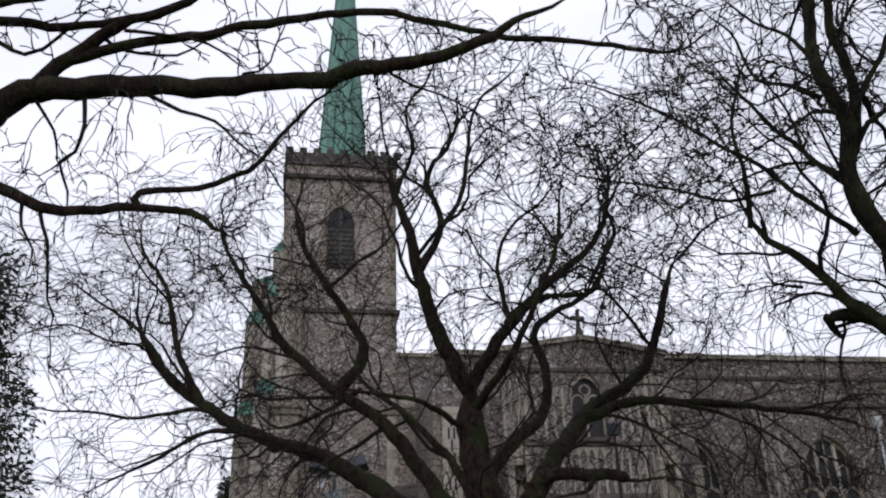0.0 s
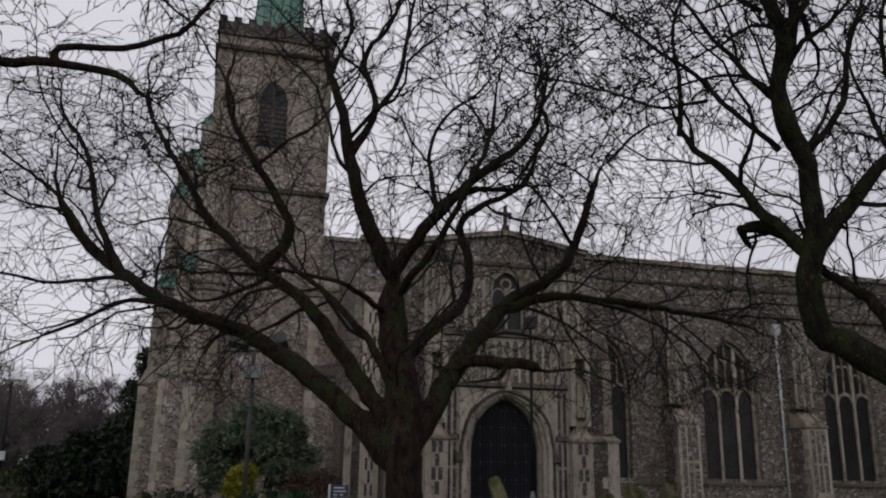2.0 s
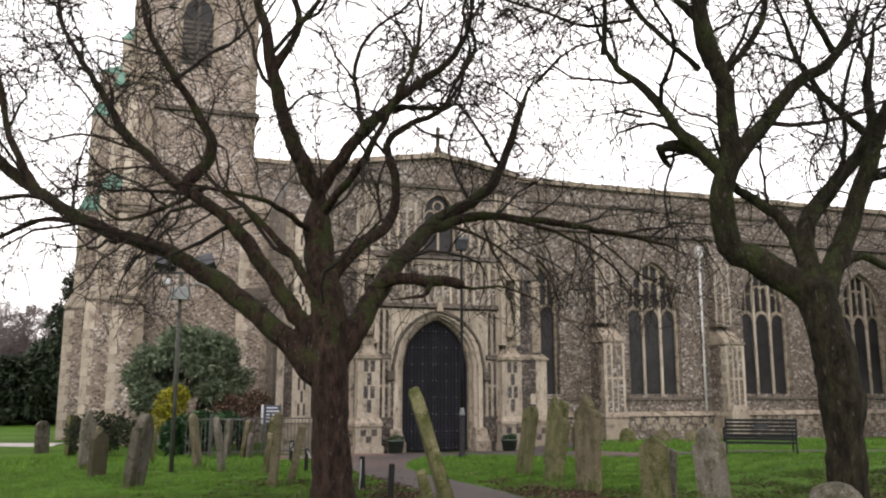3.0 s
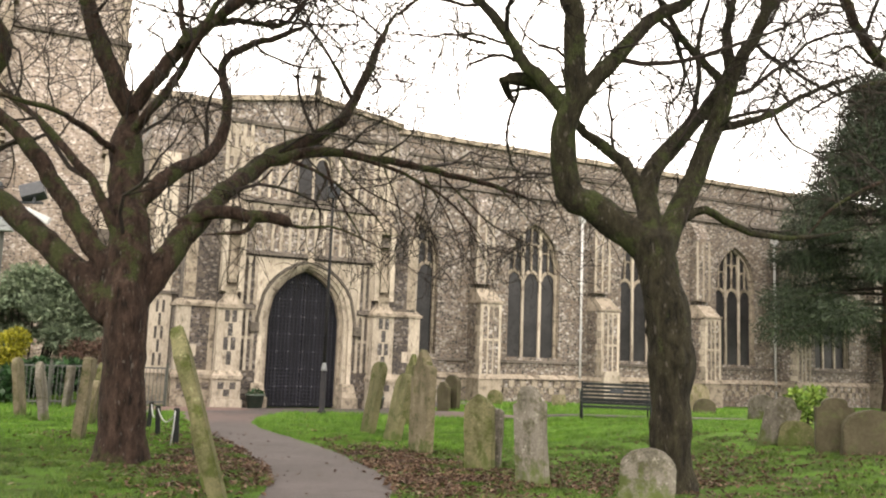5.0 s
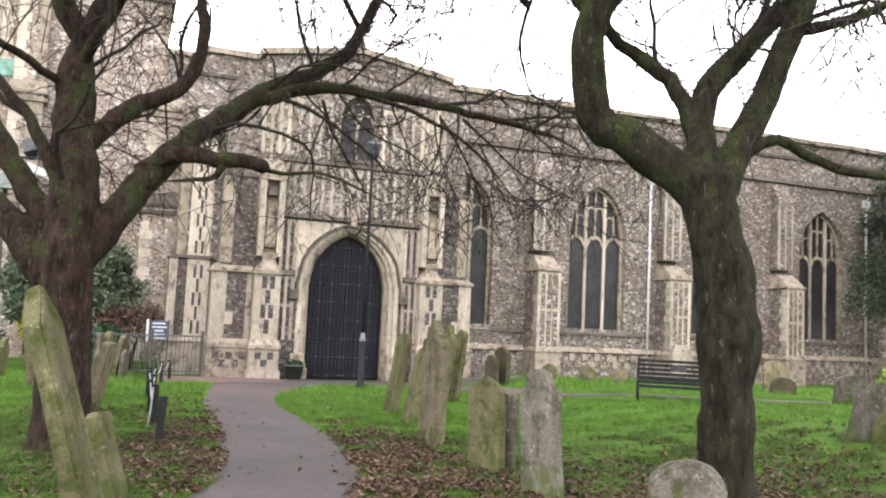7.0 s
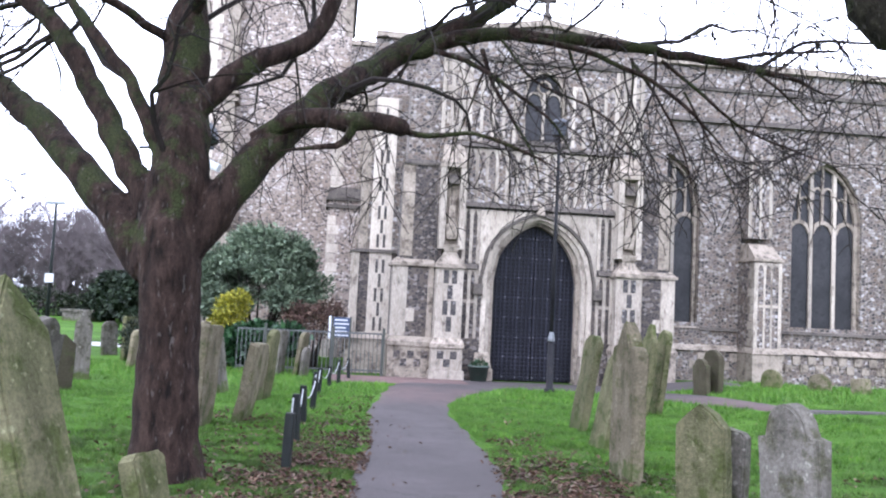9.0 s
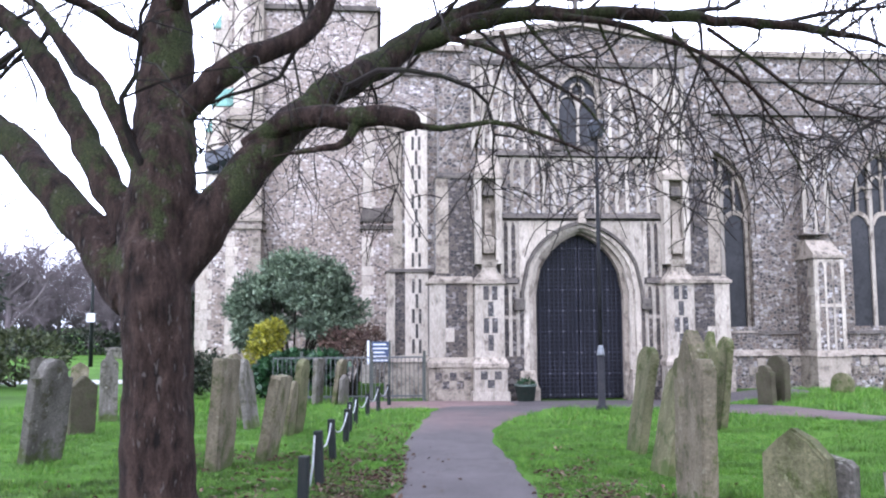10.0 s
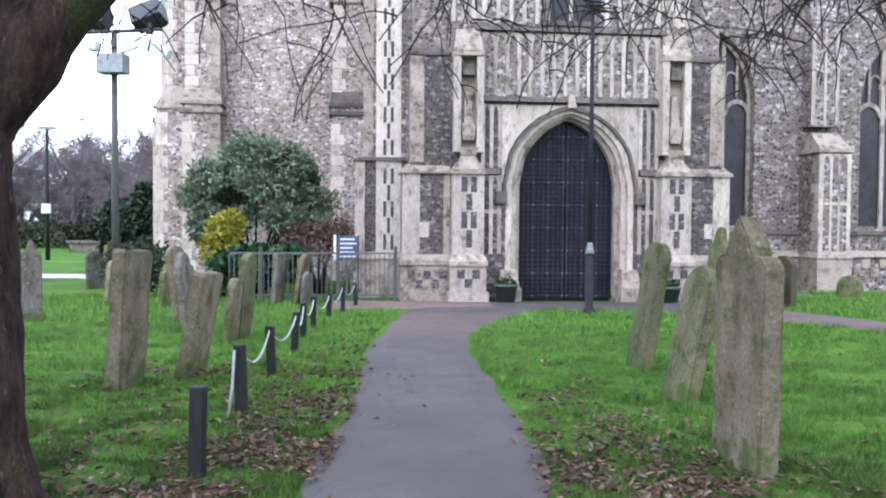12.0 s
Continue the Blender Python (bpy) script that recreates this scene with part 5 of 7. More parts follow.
TREE_L = [
    ([(0.4, 12.52, 2.6), (0.34, 12.72, 3.6), (0.22, 13.05, 4.5), (0.2, 13.2, 5.6)], 0.29, 0.21),
    ([(0.2, 13.18, 5.4), (-0.35, 13.0, 6.5), (-0.58, 12.8, 7.43), (-0.8, 12.9, 8.37), (-1.04, 13.0, 9.03), (-1.1, 13.1, 9.9)], 0.16, 0.035),
    ([(-0.53, 12.8, 7.4), (-0.18, 12.7, 8.13), (-0.4, 12.6, 9.0), (0.1, 12.5, 9.8), (0.2, 12.4, 10.8)], 0.08, 0.02),
    ([(0.22, 13.2, 5.5), (0.85, 13.0, 6.4), (1.54, 12.8, 7.04), (2.37, 12.9, 7.82), (2.73, 13.0, 8.6), (3.2, 13.0, 9.4)], 0.12, 0.02),
    ([(0.8, 12.7, 6.3), (0.96, 12.9, 6.62), (1.54, 13.1, 6.93), (2.3, 13.2, 7.05), (2.67, 13.3, 7.85), (2.7, 13.3, 8.8)], 0.07, 0.02),
    ([(0.27, 12.78, 3.8), (0.77, 13.0, 4.5), (1.3, 13.5, 4.95), (1.56, 13.9, 5.74), (1.42, 14.4, 6.64), (1.89, 14.6, 7.14), (2.69, 14.8, 7.64), (2.96, 15.0, 8.27)], 0.13, 0.035),
    ([(0.4, 12.5, 2.52), (0.92, 12.85, 3.4), (1.47, 13.45, 4.28), (2.28, 14.6, 5.26), (3.14, 15.0, 5.87), (3.68, 15.2, 6.48), (4.04, 15.4, 7.44), (4.35, 15.6, 8.2), (4.73, 15.8, 8.89)], 0.21, 0.04),
    ([(2.15, 14.45, 5.12), (2.97, 14.5, 5.38), (3.7, 14.3, 5.37), (5.05, 14.1, 5.17), (6.1, 14.0, 4.98), (7.0, 14.0, 4.7)], 0.11, 0.03),
    ([(3.6, 14.3, 5.37), (4.3, 14.0, 5.1), (5.2, 13.8, 4.6), (5.9, 13.8, 3.9)], 0.045, 0.012),
    ([(2.5, 14.5, 5.25), (3.1, 14.1, 4.95), (3.8, 13.8, 4.4), (4.2, 13.7, 3.8)], 0.04, 0.01),
    ([(0.27, 12.5, 2.5), (-0.56, 12.85, 3.36), (-1.42, 13.3, 4.02), (-2.4, 13.8, 4.57), (-3.75, 14.4, 5.14), (-4.78, 14.9, 5.77), (-5.65, 15.3, 6.53), (-6.23, 15.6, 7.48), (-6.4, 15.7, 8.6)], 0.2, 0.04),
    ([(-3.7, 14.4, 5.12), (-4.45, 14.6, 5.11), (-5.14, 14.8, 4.88), (-6.4, 15.0, 4.5)], 0.055, 0.015),
    ([(-4.65, 14.8, 5.7), (-5.16, 15.0, 6.57), (-5.51, 15.1, 7.88), (-6.2, 15.3, 8.92), (-6.3, 15.4, 9.9)], 0.08, 0.02),
    ([(0.22, 12.55, 2.95), (-0.8, 13.0, 4.42), (-1.36, 13.2, 5.04), (-2.03, 13.4, 5.54), (-2.74, 13.6, 6.25), (-3.17, 13.8, 6.79), (-4.18, 14.0, 8.46), (-4.3, 14.0, 9.4)], 0.14, 0.03),
    ([(-1.95, 13.4, 5.48), (-1.52, 13.4, 6.13), (-1.71, 13.3, 6.68), (-2.29, 13.2, 7.5), (-2.71, 13.2, 8.49), (-2.6, 13.2, 9.6)], 0.11, 0.03),
    ([(0.25, 12.55, 3.5), (-0.22, 12.65, 4.37), (-0.85, 12.9, 5.03), (-1.5, 13.2, 5.6), (-1.9, 13.4, 6.5)], 0.08, 0.02),
]
TREE_L2 = [
    ([(4.80, 14.10, 5.04), (5.05, 14.05, 4.68), (5.28, 14.00, 4.28), (5.41, 13.95, 3.89), (5.50, 13.90, 3.40)], 0.022, 0.008),
    ([(3.17, 14.30, 5.18), (3.34, 14.23, 4.74), (3.55, 14.15, 4.37), (3.76, 14.07, 3.96), (3.88, 14.00, 3.51)], 0.03, 0.009),
    ([(4.12, 14.20, 5.22), (4.27, 14.13, 4.79), (4.41, 14.07, 4.32), (4.47, 14.00, 3.87)], 0.018, 0.008),
    ([(5.10, 14.00, 5.05), (5.59, 13.95, 4.63), (5.96, 13.90, 4.33), (6.61, 13.85, 4.06), (6.93, 13.80, 3.91)], 0.024, 0.009),
    ([(6.12, 14.00, 4.92), (6.44, 13.95, 4.65), (6.80, 13.90, 4.30)], 0.018, 0.008),
    ([(3.40, 14.30, 5.29), (3.78, 14.18, 4.83), (4.30, 14.05, 4.54), (4.70, 13.93, 4.22), (4.94, 13.80, 3.71)], 0.02, 0.008),
    ([(4.80, 14.10, 5.09), (4.79, 14.07, 4.53), (4.63, 14.03, 3.98), (4.54, 14.00, 3.60)], 0.016, 0.007),
    ([(5.35, 14.00, 4.71), (5.63, 13.97, 4.20), (5.80, 13.93, 3.82), (5.93, 13.90, 3.50)], 0.016, 0.007),
    ([(3.25, 14.30, 5.03), (3.11, 14.27, 4.65), (2.94, 14.23, 4.24), (2.82, 14.20, 3.84)], 0.016, 0.007),
    ([(6.27, 14.00, 4.94), (6.63, 14.10, 5.18), (6.98, 14.20, 5.42)], 0.02, 0.01),
    ([(2.30, 14.40, 5.04), (2.08, 14.27, 4.75), (1.76, 14.13, 4.57), (1.33, 14.00, 4.58)], 0.02, 0.008),
    ([(-4.70, 14.90, 5.74), (-5.33, 14.95, 6.29), (-5.71, 15.00, 6.83), (-6.09, 15.05, 7.28), (-6.58, 15.10, 7.60), (-7.45, 15.15, 8.19), (-8.29, 15.20, 8.41)], 0.075, 0.012),
    ([(-3.84, 14.40, 5.13), (-4.42, 14.43, 5.47), (-5.17, 14.47, 5.45), (-5.97, 14.50, 5.44), (-6.71, 14.53, 5.57), (-7.38, 14.57, 5.66), (-8.11, 14.60, 5.91)], 0.05, 0.012),
    ([(-3.81, 14.40, 5.11), (-4.59, 14.50, 5.06), (-5.34, 14.60, 4.66), (-6.03, 14.70, 4.38), (-6.81, 14.80, 4.03)], 0.045, 0.014),
    ([(-5.75, 15.10, 6.86), (-6.64, 15.15, 7.07), (-7.58, 15.20, 7.40), (-8.24, 15.25, 7.27), (-8.76, 15.30, 6.96)], 0.03, 0.01),
    ([(-2.05, 13.50, 5.57), (-2.94, 13.56, 6.37), (-3.27, 13.62, 7.04), (-3.69, 13.68, 7.58), (-4.09, 13.74, 8.27), (-4.29, 13.80, 8.75)], 0.05, 0.018),
    ([(-2.49, 13.50, 6.06), (-3.54, 13.63, 6.38), (-4.29, 13.77, 6.29), (-4.70, 13.90, 6.54)], 0.03, 0.01),
    ([(-1.57, 13.40, 5.53), (-2.31, 13.47, 5.15), (-2.97, 13.53, 5.00), (-3.47, 13.60, 5.35)], 0.05, 0.018),
    ([(0.89, 12.80, 6.45), (0.79, 12.72, 6.88), (0.72, 12.64, 7.35), (0.99, 12.56, 8.01), (1.53, 12.48, 8.47), (1.94, 12.40, 8.95)], 0.05, 0.015),
    ([(2.40, 13.00, 7.33), (2.76, 13.04, 8.02), (2.59, 13.08, 8.73), (2.85, 13.12, 9.29), (3.65, 13.16, 9.98), (4.06, 13.20, 10.70)], 0.045, 0.014),
    ([(3.70, 15.20, 6.58), (3.39, 15.15, 7.07), (2.96, 15.10, 7.64), (2.49, 15.05, 7.99), (1.96, 15.00, 8.22)], 0.045, 0.014),
    ([(4.58, 15.70, 8.51), (5.28, 15.77, 9.28), (5.81, 15.83, 9.55), (6.47, 15.90, 9.82)], 0.04, 0.013),
    ([(-0.18, 12.50, 8.03), (0.22, 12.46, 8.72), (0.35, 12.42, 9.67), (0.57, 12.38, 10.32), (1.08, 12.34, 10.74), (1.53, 12.30, 11.41)], 0.05, 0.014),
    ([(-0.96, 12.90, 8.82), (-0.65, 12.93, 9.77), (-0.74, 12.95, 10.61), (-0.32, 12.97, 11.35), (0.02, 13.00, 12.24)], 0.045, 0.014),
    ([(1.0, 13.05, 3.8), (1.5, 12.95, 4.02), (1.9, 12.85, 3.98), (2.2, 12.82, 3.99), (2.45, 12.8, 3.93), (2.52, 12.8, 3.92)], 0.1, 0.085),
    ([(2.4, 12.8, 3.94), (2.7, 12.85, 3.9), (3.1, 12.9, 3.92), (3.6, 12.95, 3.78), (4.0, 13.0, 3.62)], 0.035, 0.012),
    ([(2.0, 12.82, 3.98), (1.92, 12.78, 3.78), (1.7, 12.75, 3.7), (1.3, 12.7, 3.66)], 0.055, 0.015),
    ([(0.22, 13.08, 4.7), (-0.3, 12.6, 5.0), (-0.9, 12.1, 5.1), (-1.7, 11.9, 5.2), (-2.6, 11.7, 5.0)], 0.06, 0.015),
    ([(0.2, 13.12, 5.0), (0.7, 12.5, 5.6), (1.2, 11.8, 6.3), (1.6, 11.5, 7.4), (1.7, 11.3, 8.6)], 0.08, 0.02),
]
bare_tree("bare_tree", "bare spreading churchyard tree with mossy limbs on the lawn", ([(0.5, 12.5, 0.45), (0.47, 12.5, 1.2), (0.45, 12.5, 2.0), (0.41, 12.5, 2.5), (0.37, 12.52, 2.85)], 0.292, 0.26), TREE_L + TREE_L2, 11, (1.55, 5, 4, 1), (2.9, 1.7, 1.0, 0.6), droop=(0.03, 0.18, 0.26, 0.26), group="bare trees in the churchyard")
TREE_R = [
    ([(5.19, 9.80, 6.53), (4.77, 9.93, 6.99), (4.22, 10.07, 7.65), (3.60, 10.20, 8.26), (2.94, 10.33, 8.81), (2.21, 10.47, 9.30), (1.69, 10.60, 9.55)], 0.045, 0.012),
    ([(4.52, 10.40, 7.48), (3.86, 10.52, 7.38), (3.24, 10.64, 7.64), (2.43, 10.76, 7.86), (1.76, 10.88, 8.17), (1.35, 11.00, 9.00)], 0.032, 0.01),
    ([(4.09, 10.50, 6.95), (4.13, 10.47, 7.70), (4.12, 10.45, 8.66), (4.35, 10.43, 9.42), (4.75, 10.40, 10.10)], 0.042, 0.014),
    ([(5.01, 9.40, 7.11), (5.17, 9.38, 7.64), (5.30, 9.36, 8.11), (5.36, 9.34, 8.60), (5.24, 9.32, 9.11), (5.23, 9.30, 9.82), (5.1, 9.2, 10.6), (5.3, 9.2, 11.8)], 0.085, 0.05),
    ([(5.14, 9.40, 7.49), (5.39, 9.33, 7.86), (5.65, 9.27, 8.06), (6.12, 9.20, 8.60)], 0.05, 0.025),
    ([(4.90, 9.40, 8.32), (4.57, 9.43, 8.55), (4.15, 9.45, 8.67), (3.90, 9.47, 9.44), (3.51, 9.50, 9.95)], 0.04, 0.014),
    ([(4.83, 9.30, 8.94), (4.60, 9.33, 9.30), (4.19, 9.37, 9.53), (3.75, 9.40, 10.16)], 0.035, 0.014),
    ([(4.53, 10.20, 5.95), (4.19, 10.25, 6.06), (4.10, 10.30, 6.32)], 0.025, 0.01),
    ([(6.4, 9.45, 3.45), (5.84, 9.7, 3.89), (5.49, 9.8, 4.14), (5.36, 9.7, 4.85), (5.45, 9.6, 5.25), (5.35, 9.45, 6.2), (5.05, 9.4, 6.91), (5.07, 9.3, 7.85), (4.84, 9.2, 8.68), (4.87, 9.1, 9.74), (4.7, 9.0, 10.8), (4.75, 9.0, 12.0)], 0.205, 0.05),
    ([(5.45, 9.6, 5.15), (5.92, 9.5, 5.72), (6.46, 9.5, 6.3), (7.16, 9.6, 6.86), (7.6, 9.7, 7.7)], 0.12, 0.05),
    ([(5.42, 9.7, 5.07), (5.18, 9.8, 5.4), (4.9, 10.0, 5.77), (4.62, 10.2, 6.36), (4.39, 10.4, 6.63), (4.15, 10.6, 7.04), (3.9, 10.6, 7.9)], 0.1, 0.03),
    ([(5.42, 9.75, 5.1), (5.27, 10.0, 5.43), (4.95, 10.15, 5.55), (4.74, 10.2, 5.51)], 0.1, 0.085),
    ([(4.76, 10.2, 5.53), (4.86, 10.3, 5.4), (5.0, 10.4, 5.3)], 0.07, 0.03),
    ([(6.35, 9.5, 3.8), (6.3, 9.8, 4.43), (6.03, 10.0, 4.75), (5.72, 10.1, 5.1), (5.5, 10.2, 5.9)], 0.1, 0.04),
    ([(6.35, 9.5, 3.7), (6.52, 9.7, 4.42), (7.13, 9.8, 5.1), (7.66, 9.8, 5.78), (7.77, 9.9, 6.5), (8.0, 10.0, 7.6)], 0.15, 0.05),
    ([(6.5, 9.45, 3.5), (6.9, 9.5, 4.25), (7.27, 9.4, 5.11), (7.48, 9.3, 5.82), (7.84, 9.2, 6.5), (8.3, 9.1, 7.6)], 0.16, 0.05),
    ([(6.6, 9.45, 3.75), (7.05, 9.4, 3.96), (7.6, 9.3, 3.74), (8.3, 9.25, 3.7), (9.1, 9.2, 3.9)], 0.07, 0.02),
    ([(5.3, 9.45, 6.3), (5.8, 9.3, 7.0), (6.0, 9.2, 7.9), (6.3, 9.1, 9.0)], 0.06, 0.02),
    ([(5.1, 9.4, 6.9), (4.6, 9.5, 7.6), (4.0, 9.6, 8.4), (3.5, 9.6, 9.3)], 0.05, 0.015),
    ([(7.6, 9.8, 5.7), (7.0, 10.1, 6.6), (6.8, 10.3, 7.6), (6.4, 10.4, 8.8)], 0.06, 0.015),
    ([(7.8, 9.2, 6.4), (7.6, 9.1, 7.6), (7.2, 9.0, 8.8), (7.4, 9.0, 10.2)], 0.06, 0.015),
    ([(5.05, 9.3, 7.8), (5.7, 9.2, 8.8), (6.1, 9.2, 9.8), (6.0, 9.2, 11.0)], 0.055, 0.015),
    ([(7.1, 9.6, 6.8), (6.6, 9.5, 7.6), (6.7, 9.4, 8.6), (7.1, 9.3, 9.6)], 0.05, 0.015),
    ([(7.2, 9.4, 5.0), (7.9, 9.3, 5.2), (8.6, 9.2, 5.6), (9.3, 9.1, 5.9)], 0.06, 0.02),
]
bare_tree("bare_tree", "bare leaning churchyard tree with knotted, mossy trunk", ([(6.64, 9.25, 0.6), (6.57, 9.3, 1.1), (6.56, 9.3, 1.7), (6.57, 9.32, 2.3), (6.5, 9.38, 2.98), (6.38, 9.45, 3.55)], 0.225, 0.2), TREE_R, 23, (2.0, 5, 4, 1), (2.7, 1.6, 0.95, 0.55), "bark_mossy", group="bare trees in the churchyard", humps=((0.56, 0.1, 0.22), (0.74, 0.1, 0.3), (1.0, 0.12, 0.2)), flare=0.25, floor=2.9, knots=12)
TREE_C = [
    ([(-6.2, 7.0, 5.0), (-4.53, 7.0, 7.04), (-4.16, 7.0, 7.23), (-3.06, 7.0, 7.22), (-1.86, 7.0, 7.2), (-0.55, 7.0, 7.35), (0.21, 7.0, 7.53), (0.81, 7.0, 7.93), (1.5, 7.0, 8.3)], 0.17, 0.03),
    ([(-4.70, 7.00, 6.19), (-4.37, 7.03, 6.12), (-4.10, 7.06, 6.01), (-3.74, 7.09, 5.91), (-3.07, 7.11, 5.92), (-2.54, 7.14, 5.85), (-2.33, 7.17, 5.71), (-2.17, 7.20, 5.61)], 0.075, 0.024),
    ([(-3.06, 7.10, 5.92), (-3.05, 7.12, 6.09), (-2.51, 7.13, 6.14), (-2.00, 7.15, 6.30), (-1.70, 7.17, 6.70), (-1.38, 7.18, 7.08), (-0.91, 7.20, 7.51)], 0.045, 0.014),
    ([(-3.68, 7.00, 7.19), (-3.63, 7.02, 6.79), (-3.69, 7.04, 6.49), (-3.84, 7.06, 6.41), (-3.71, 7.08, 6.10), (-3.69, 7.10, 5.75)], 0.026, 0.01),
    ([(-3.17, 7.00, 7.19), (-2.71, 7.03, 6.94), (-2.33, 7.05, 6.82), (-1.99, 7.07, 6.48), (-1.66, 7.10, 6.30)], 0.026, 0.01),
    ([(-4.94, 7.00, 8.11), (-4.35, 7.02, 8.07), (-3.97, 7.04, 8.05), (-3.50, 7.06, 8.10), (-3.03, 7.08, 8.27), (-2.62, 7.10, 8.52)], 0.06, 0.03),
    ([(-4.78, 7.00, 7.87), (-4.35, 7.03, 7.67), (-4.06, 7.07, 7.96), (-3.82, 7.10, 8.35)], 0.03, 0.014),
    ([(-4.13, 7.00, 7.33), (-4.18, 7.00, 7.09), (-3.96, 7.00, 6.76), (-3.81, 7.00, 6.31)], 0.025, 0.01),
    ([(-4.09, 7.00, 5.97), (-4.07, 7.00, 5.72), (-3.93, 7.00, 5.49), (-3.98, 7.00, 5.15)], 0.02, 0.008),
    ([(-3.37, 7.00, 7.89), (-2.71, 7.00, 7.79), (-2.34, 7.00, 7.60), (-2.04, 7.00, 7.34)], 0.022, 0.009),
    ([(-4.3, 7.0, 7.18), (-3.87, 7.0, 7.63), (-3.33, 7.0, 8.03), (-2.76, 7.0, 8.3), (-2.0, 7.0, 8.9)], 0.09, 0.03),
    ([(-3.9, 7.0, 7.6), (-3.0, 7.1, 7.85), (-1.9, 7.2, 8.1), (-0.9, 7.2, 8.22), (-0.19, 7.2, 8.04), (0.63, 7.2, 7.83), (1.55, 7.2, 7.72), (2.35, 7.2, 7.58), (2.93, 7.2, 7.98)], 0.06, 0.02),
    ([(-6.0, 6.9, 6.0), (-5.0, 6.8, 7.9), (-4.0, 6.7, 8.2), (-3.0, 6.7, 8.6)], 0.09, 0.03),
]
bare_tree("bare_tree", "bare tree whose long limb reaches over the path", ([(-6.5, 7.0, 0.7), (-6.4, 7.0, 2.0), (-6.3, 7.0, 3.6), (-6.1, 7.0, 5.2)], 0.36, 0.24), TREE_C, 37, (0.6, 3, 3, 1), (1.7, 0.95, 0.55, 0.3), group="bare trees in the churchyard")

TREE_D = [
    ([(12.9, 10.5, 4.2), (12.2, 10.6, 5.4), (11.4, 10.6, 6.3), (10.6, 10.6, 7.0), (9.9, 10.6, 8.1), (9.5, 10.6, 9.2)], 0.16, 0.04),
    ([(11.4, 10.6, 6.3), (10.8, 10.7, 6.4), (10.1, 10.8, 6.1), (9.5, 10.9, 5.6)], 0.05, 0.014),
    ([(12.6, 10.5, 4.8), (11.9, 10.8, 5.1), (11.2, 11.0, 5.0), (10.4, 11.2, 4.5), (9.9, 11.3, 3.9)], 0.06, 0.014),
    ([(13.0, 10.5, 4.4), (13.6, 10.9, 5.8), (14.2, 11.2, 7.4), (14.4, 11.4, 9.0)], 0.14, 0.03),
    ([(13.0, 10.5, 4.6), (12.6, 10.2, 6.2), (12.3, 10.0, 8.0), (12.0, 10.0, 9.6)], 0.13, 0.03),
]
bare_tree("bare_tree", "bare tree with drooping twigs near the yew", ([(13.2, 10.5, 0.8), (13.15, 10.5, 2.0), (13.05, 10.5, 3.4), (12.95, 10.5, 4.4)], 0.3, 0.22), TREE_D, 53, (1.9, 5, 4, 1), (2.4, 1.5, 0.9, 0.5), group="bare trees in the churchyard", floor=3.0)


# ---- leaf masses ----
def leaf_cloud(lobes, count, size, seed, shape=(1.0, 0.45), inner=0.55, up=0.2):
    """Many small folded leaves near the surfaces of overlapping lobes (x, y, z, rx, ry, rz)."""
    rng = np.random.default_rng(seed)
    vol = np.array([l[3] * l[4] + l[4] * l[5] + l[3] * l[5] for l in lobes])
    pick = rng.choice(len(lobes), count, p=vol / vol.sum())
    L = np.array(lobes)[pick]
    d = rng.normal(size=(count, 3))
    d /= np.linalg.norm(d, axis=1)[:, None]
    r = inner + (1.06 - inner) * rng.random(count) ** 0.55
    r *= 1 + 0.13 * np.sin(d[:, 0] * 7 + pick) * np.sin(d[:, 2] * 9 + d[:, 1] * 6)
    c = L[:, :3] + d * L[:, 3:] * r[:, None]
    a = d + rng.normal(size=(count, 3)) * 0.6 + np.array((0, 0, up))
    a /= np.linalg.norm(a, axis=1)[:, None]
    b = np.cross(a, rng.normal(size=(count, 3)))
    b /= np.linalg.norm(b, axis=1)[:, None] + 1e-9
    nn = np.cross(a, b)
    s = size * (0.6 + 0.8 * rng.random(count))[:, None]
    v = np.stack([c - a * s * shape[0] * 0.5, c + b * s * shape[1] * 0.5 + nn * s * 0.1, c + a * s * shape[0] * 0.5, c - b * s * shape[1] * 0.5 + nn * s * 0.1], 1).reshape(-1, 3)
    return v


def quads(name, v, mat, parent=None, label="", category="", kind="stuff"):
    n = len(v) // 4
    me = bpy.data.meshes.new(name)
    me.vertices.add(len(v))
    me.vertices.foreach_set("co", v.astype(np.float32).ravel())
    me.loops.add(4 * n)
    me.loops.foreach_set("vertex_index", np.arange(4 * n, dtype=np.int32))
    me.polygons.add(n)
    me.polygons.foreach_set("loop_start", np.arange(0, 4 * n, 4, dtype=np.int32))
    me.update(calc_edges=True)
    me.materials.append(M[mat])
    ob = new(name, me)
    ob.parent = parent
    return tagged(ob, label, category, kind=kind)


def shrub(name, at, lobes, count, size, mat, label, category, seed, stems=5, **kw):
    base = Vector((*at, lay(*at)))
    t = thing(name, Matrix.Translation(base), label, category)
    rng = random.Random(seed)
    for i in range(stems):
        l = rng.choice(lobes)
        mid = Vector((l[0] * 0.5, l[1] * 0.5, l[2] * 0.55))
        tube_part("stem", [(0.1 * rng.uniform(-1, 1), 0.1 * rng.uniform(-1, 1), -0.1), tuple(mid), (l[0], l[1], l[2] + 0.5 * l[5])], [0.05, 0.035, 0.012], 6, "twig", t)
    quads("leaves", leaf_cloud(lobes, count, size, seed, **kw), mat, t)
    return t


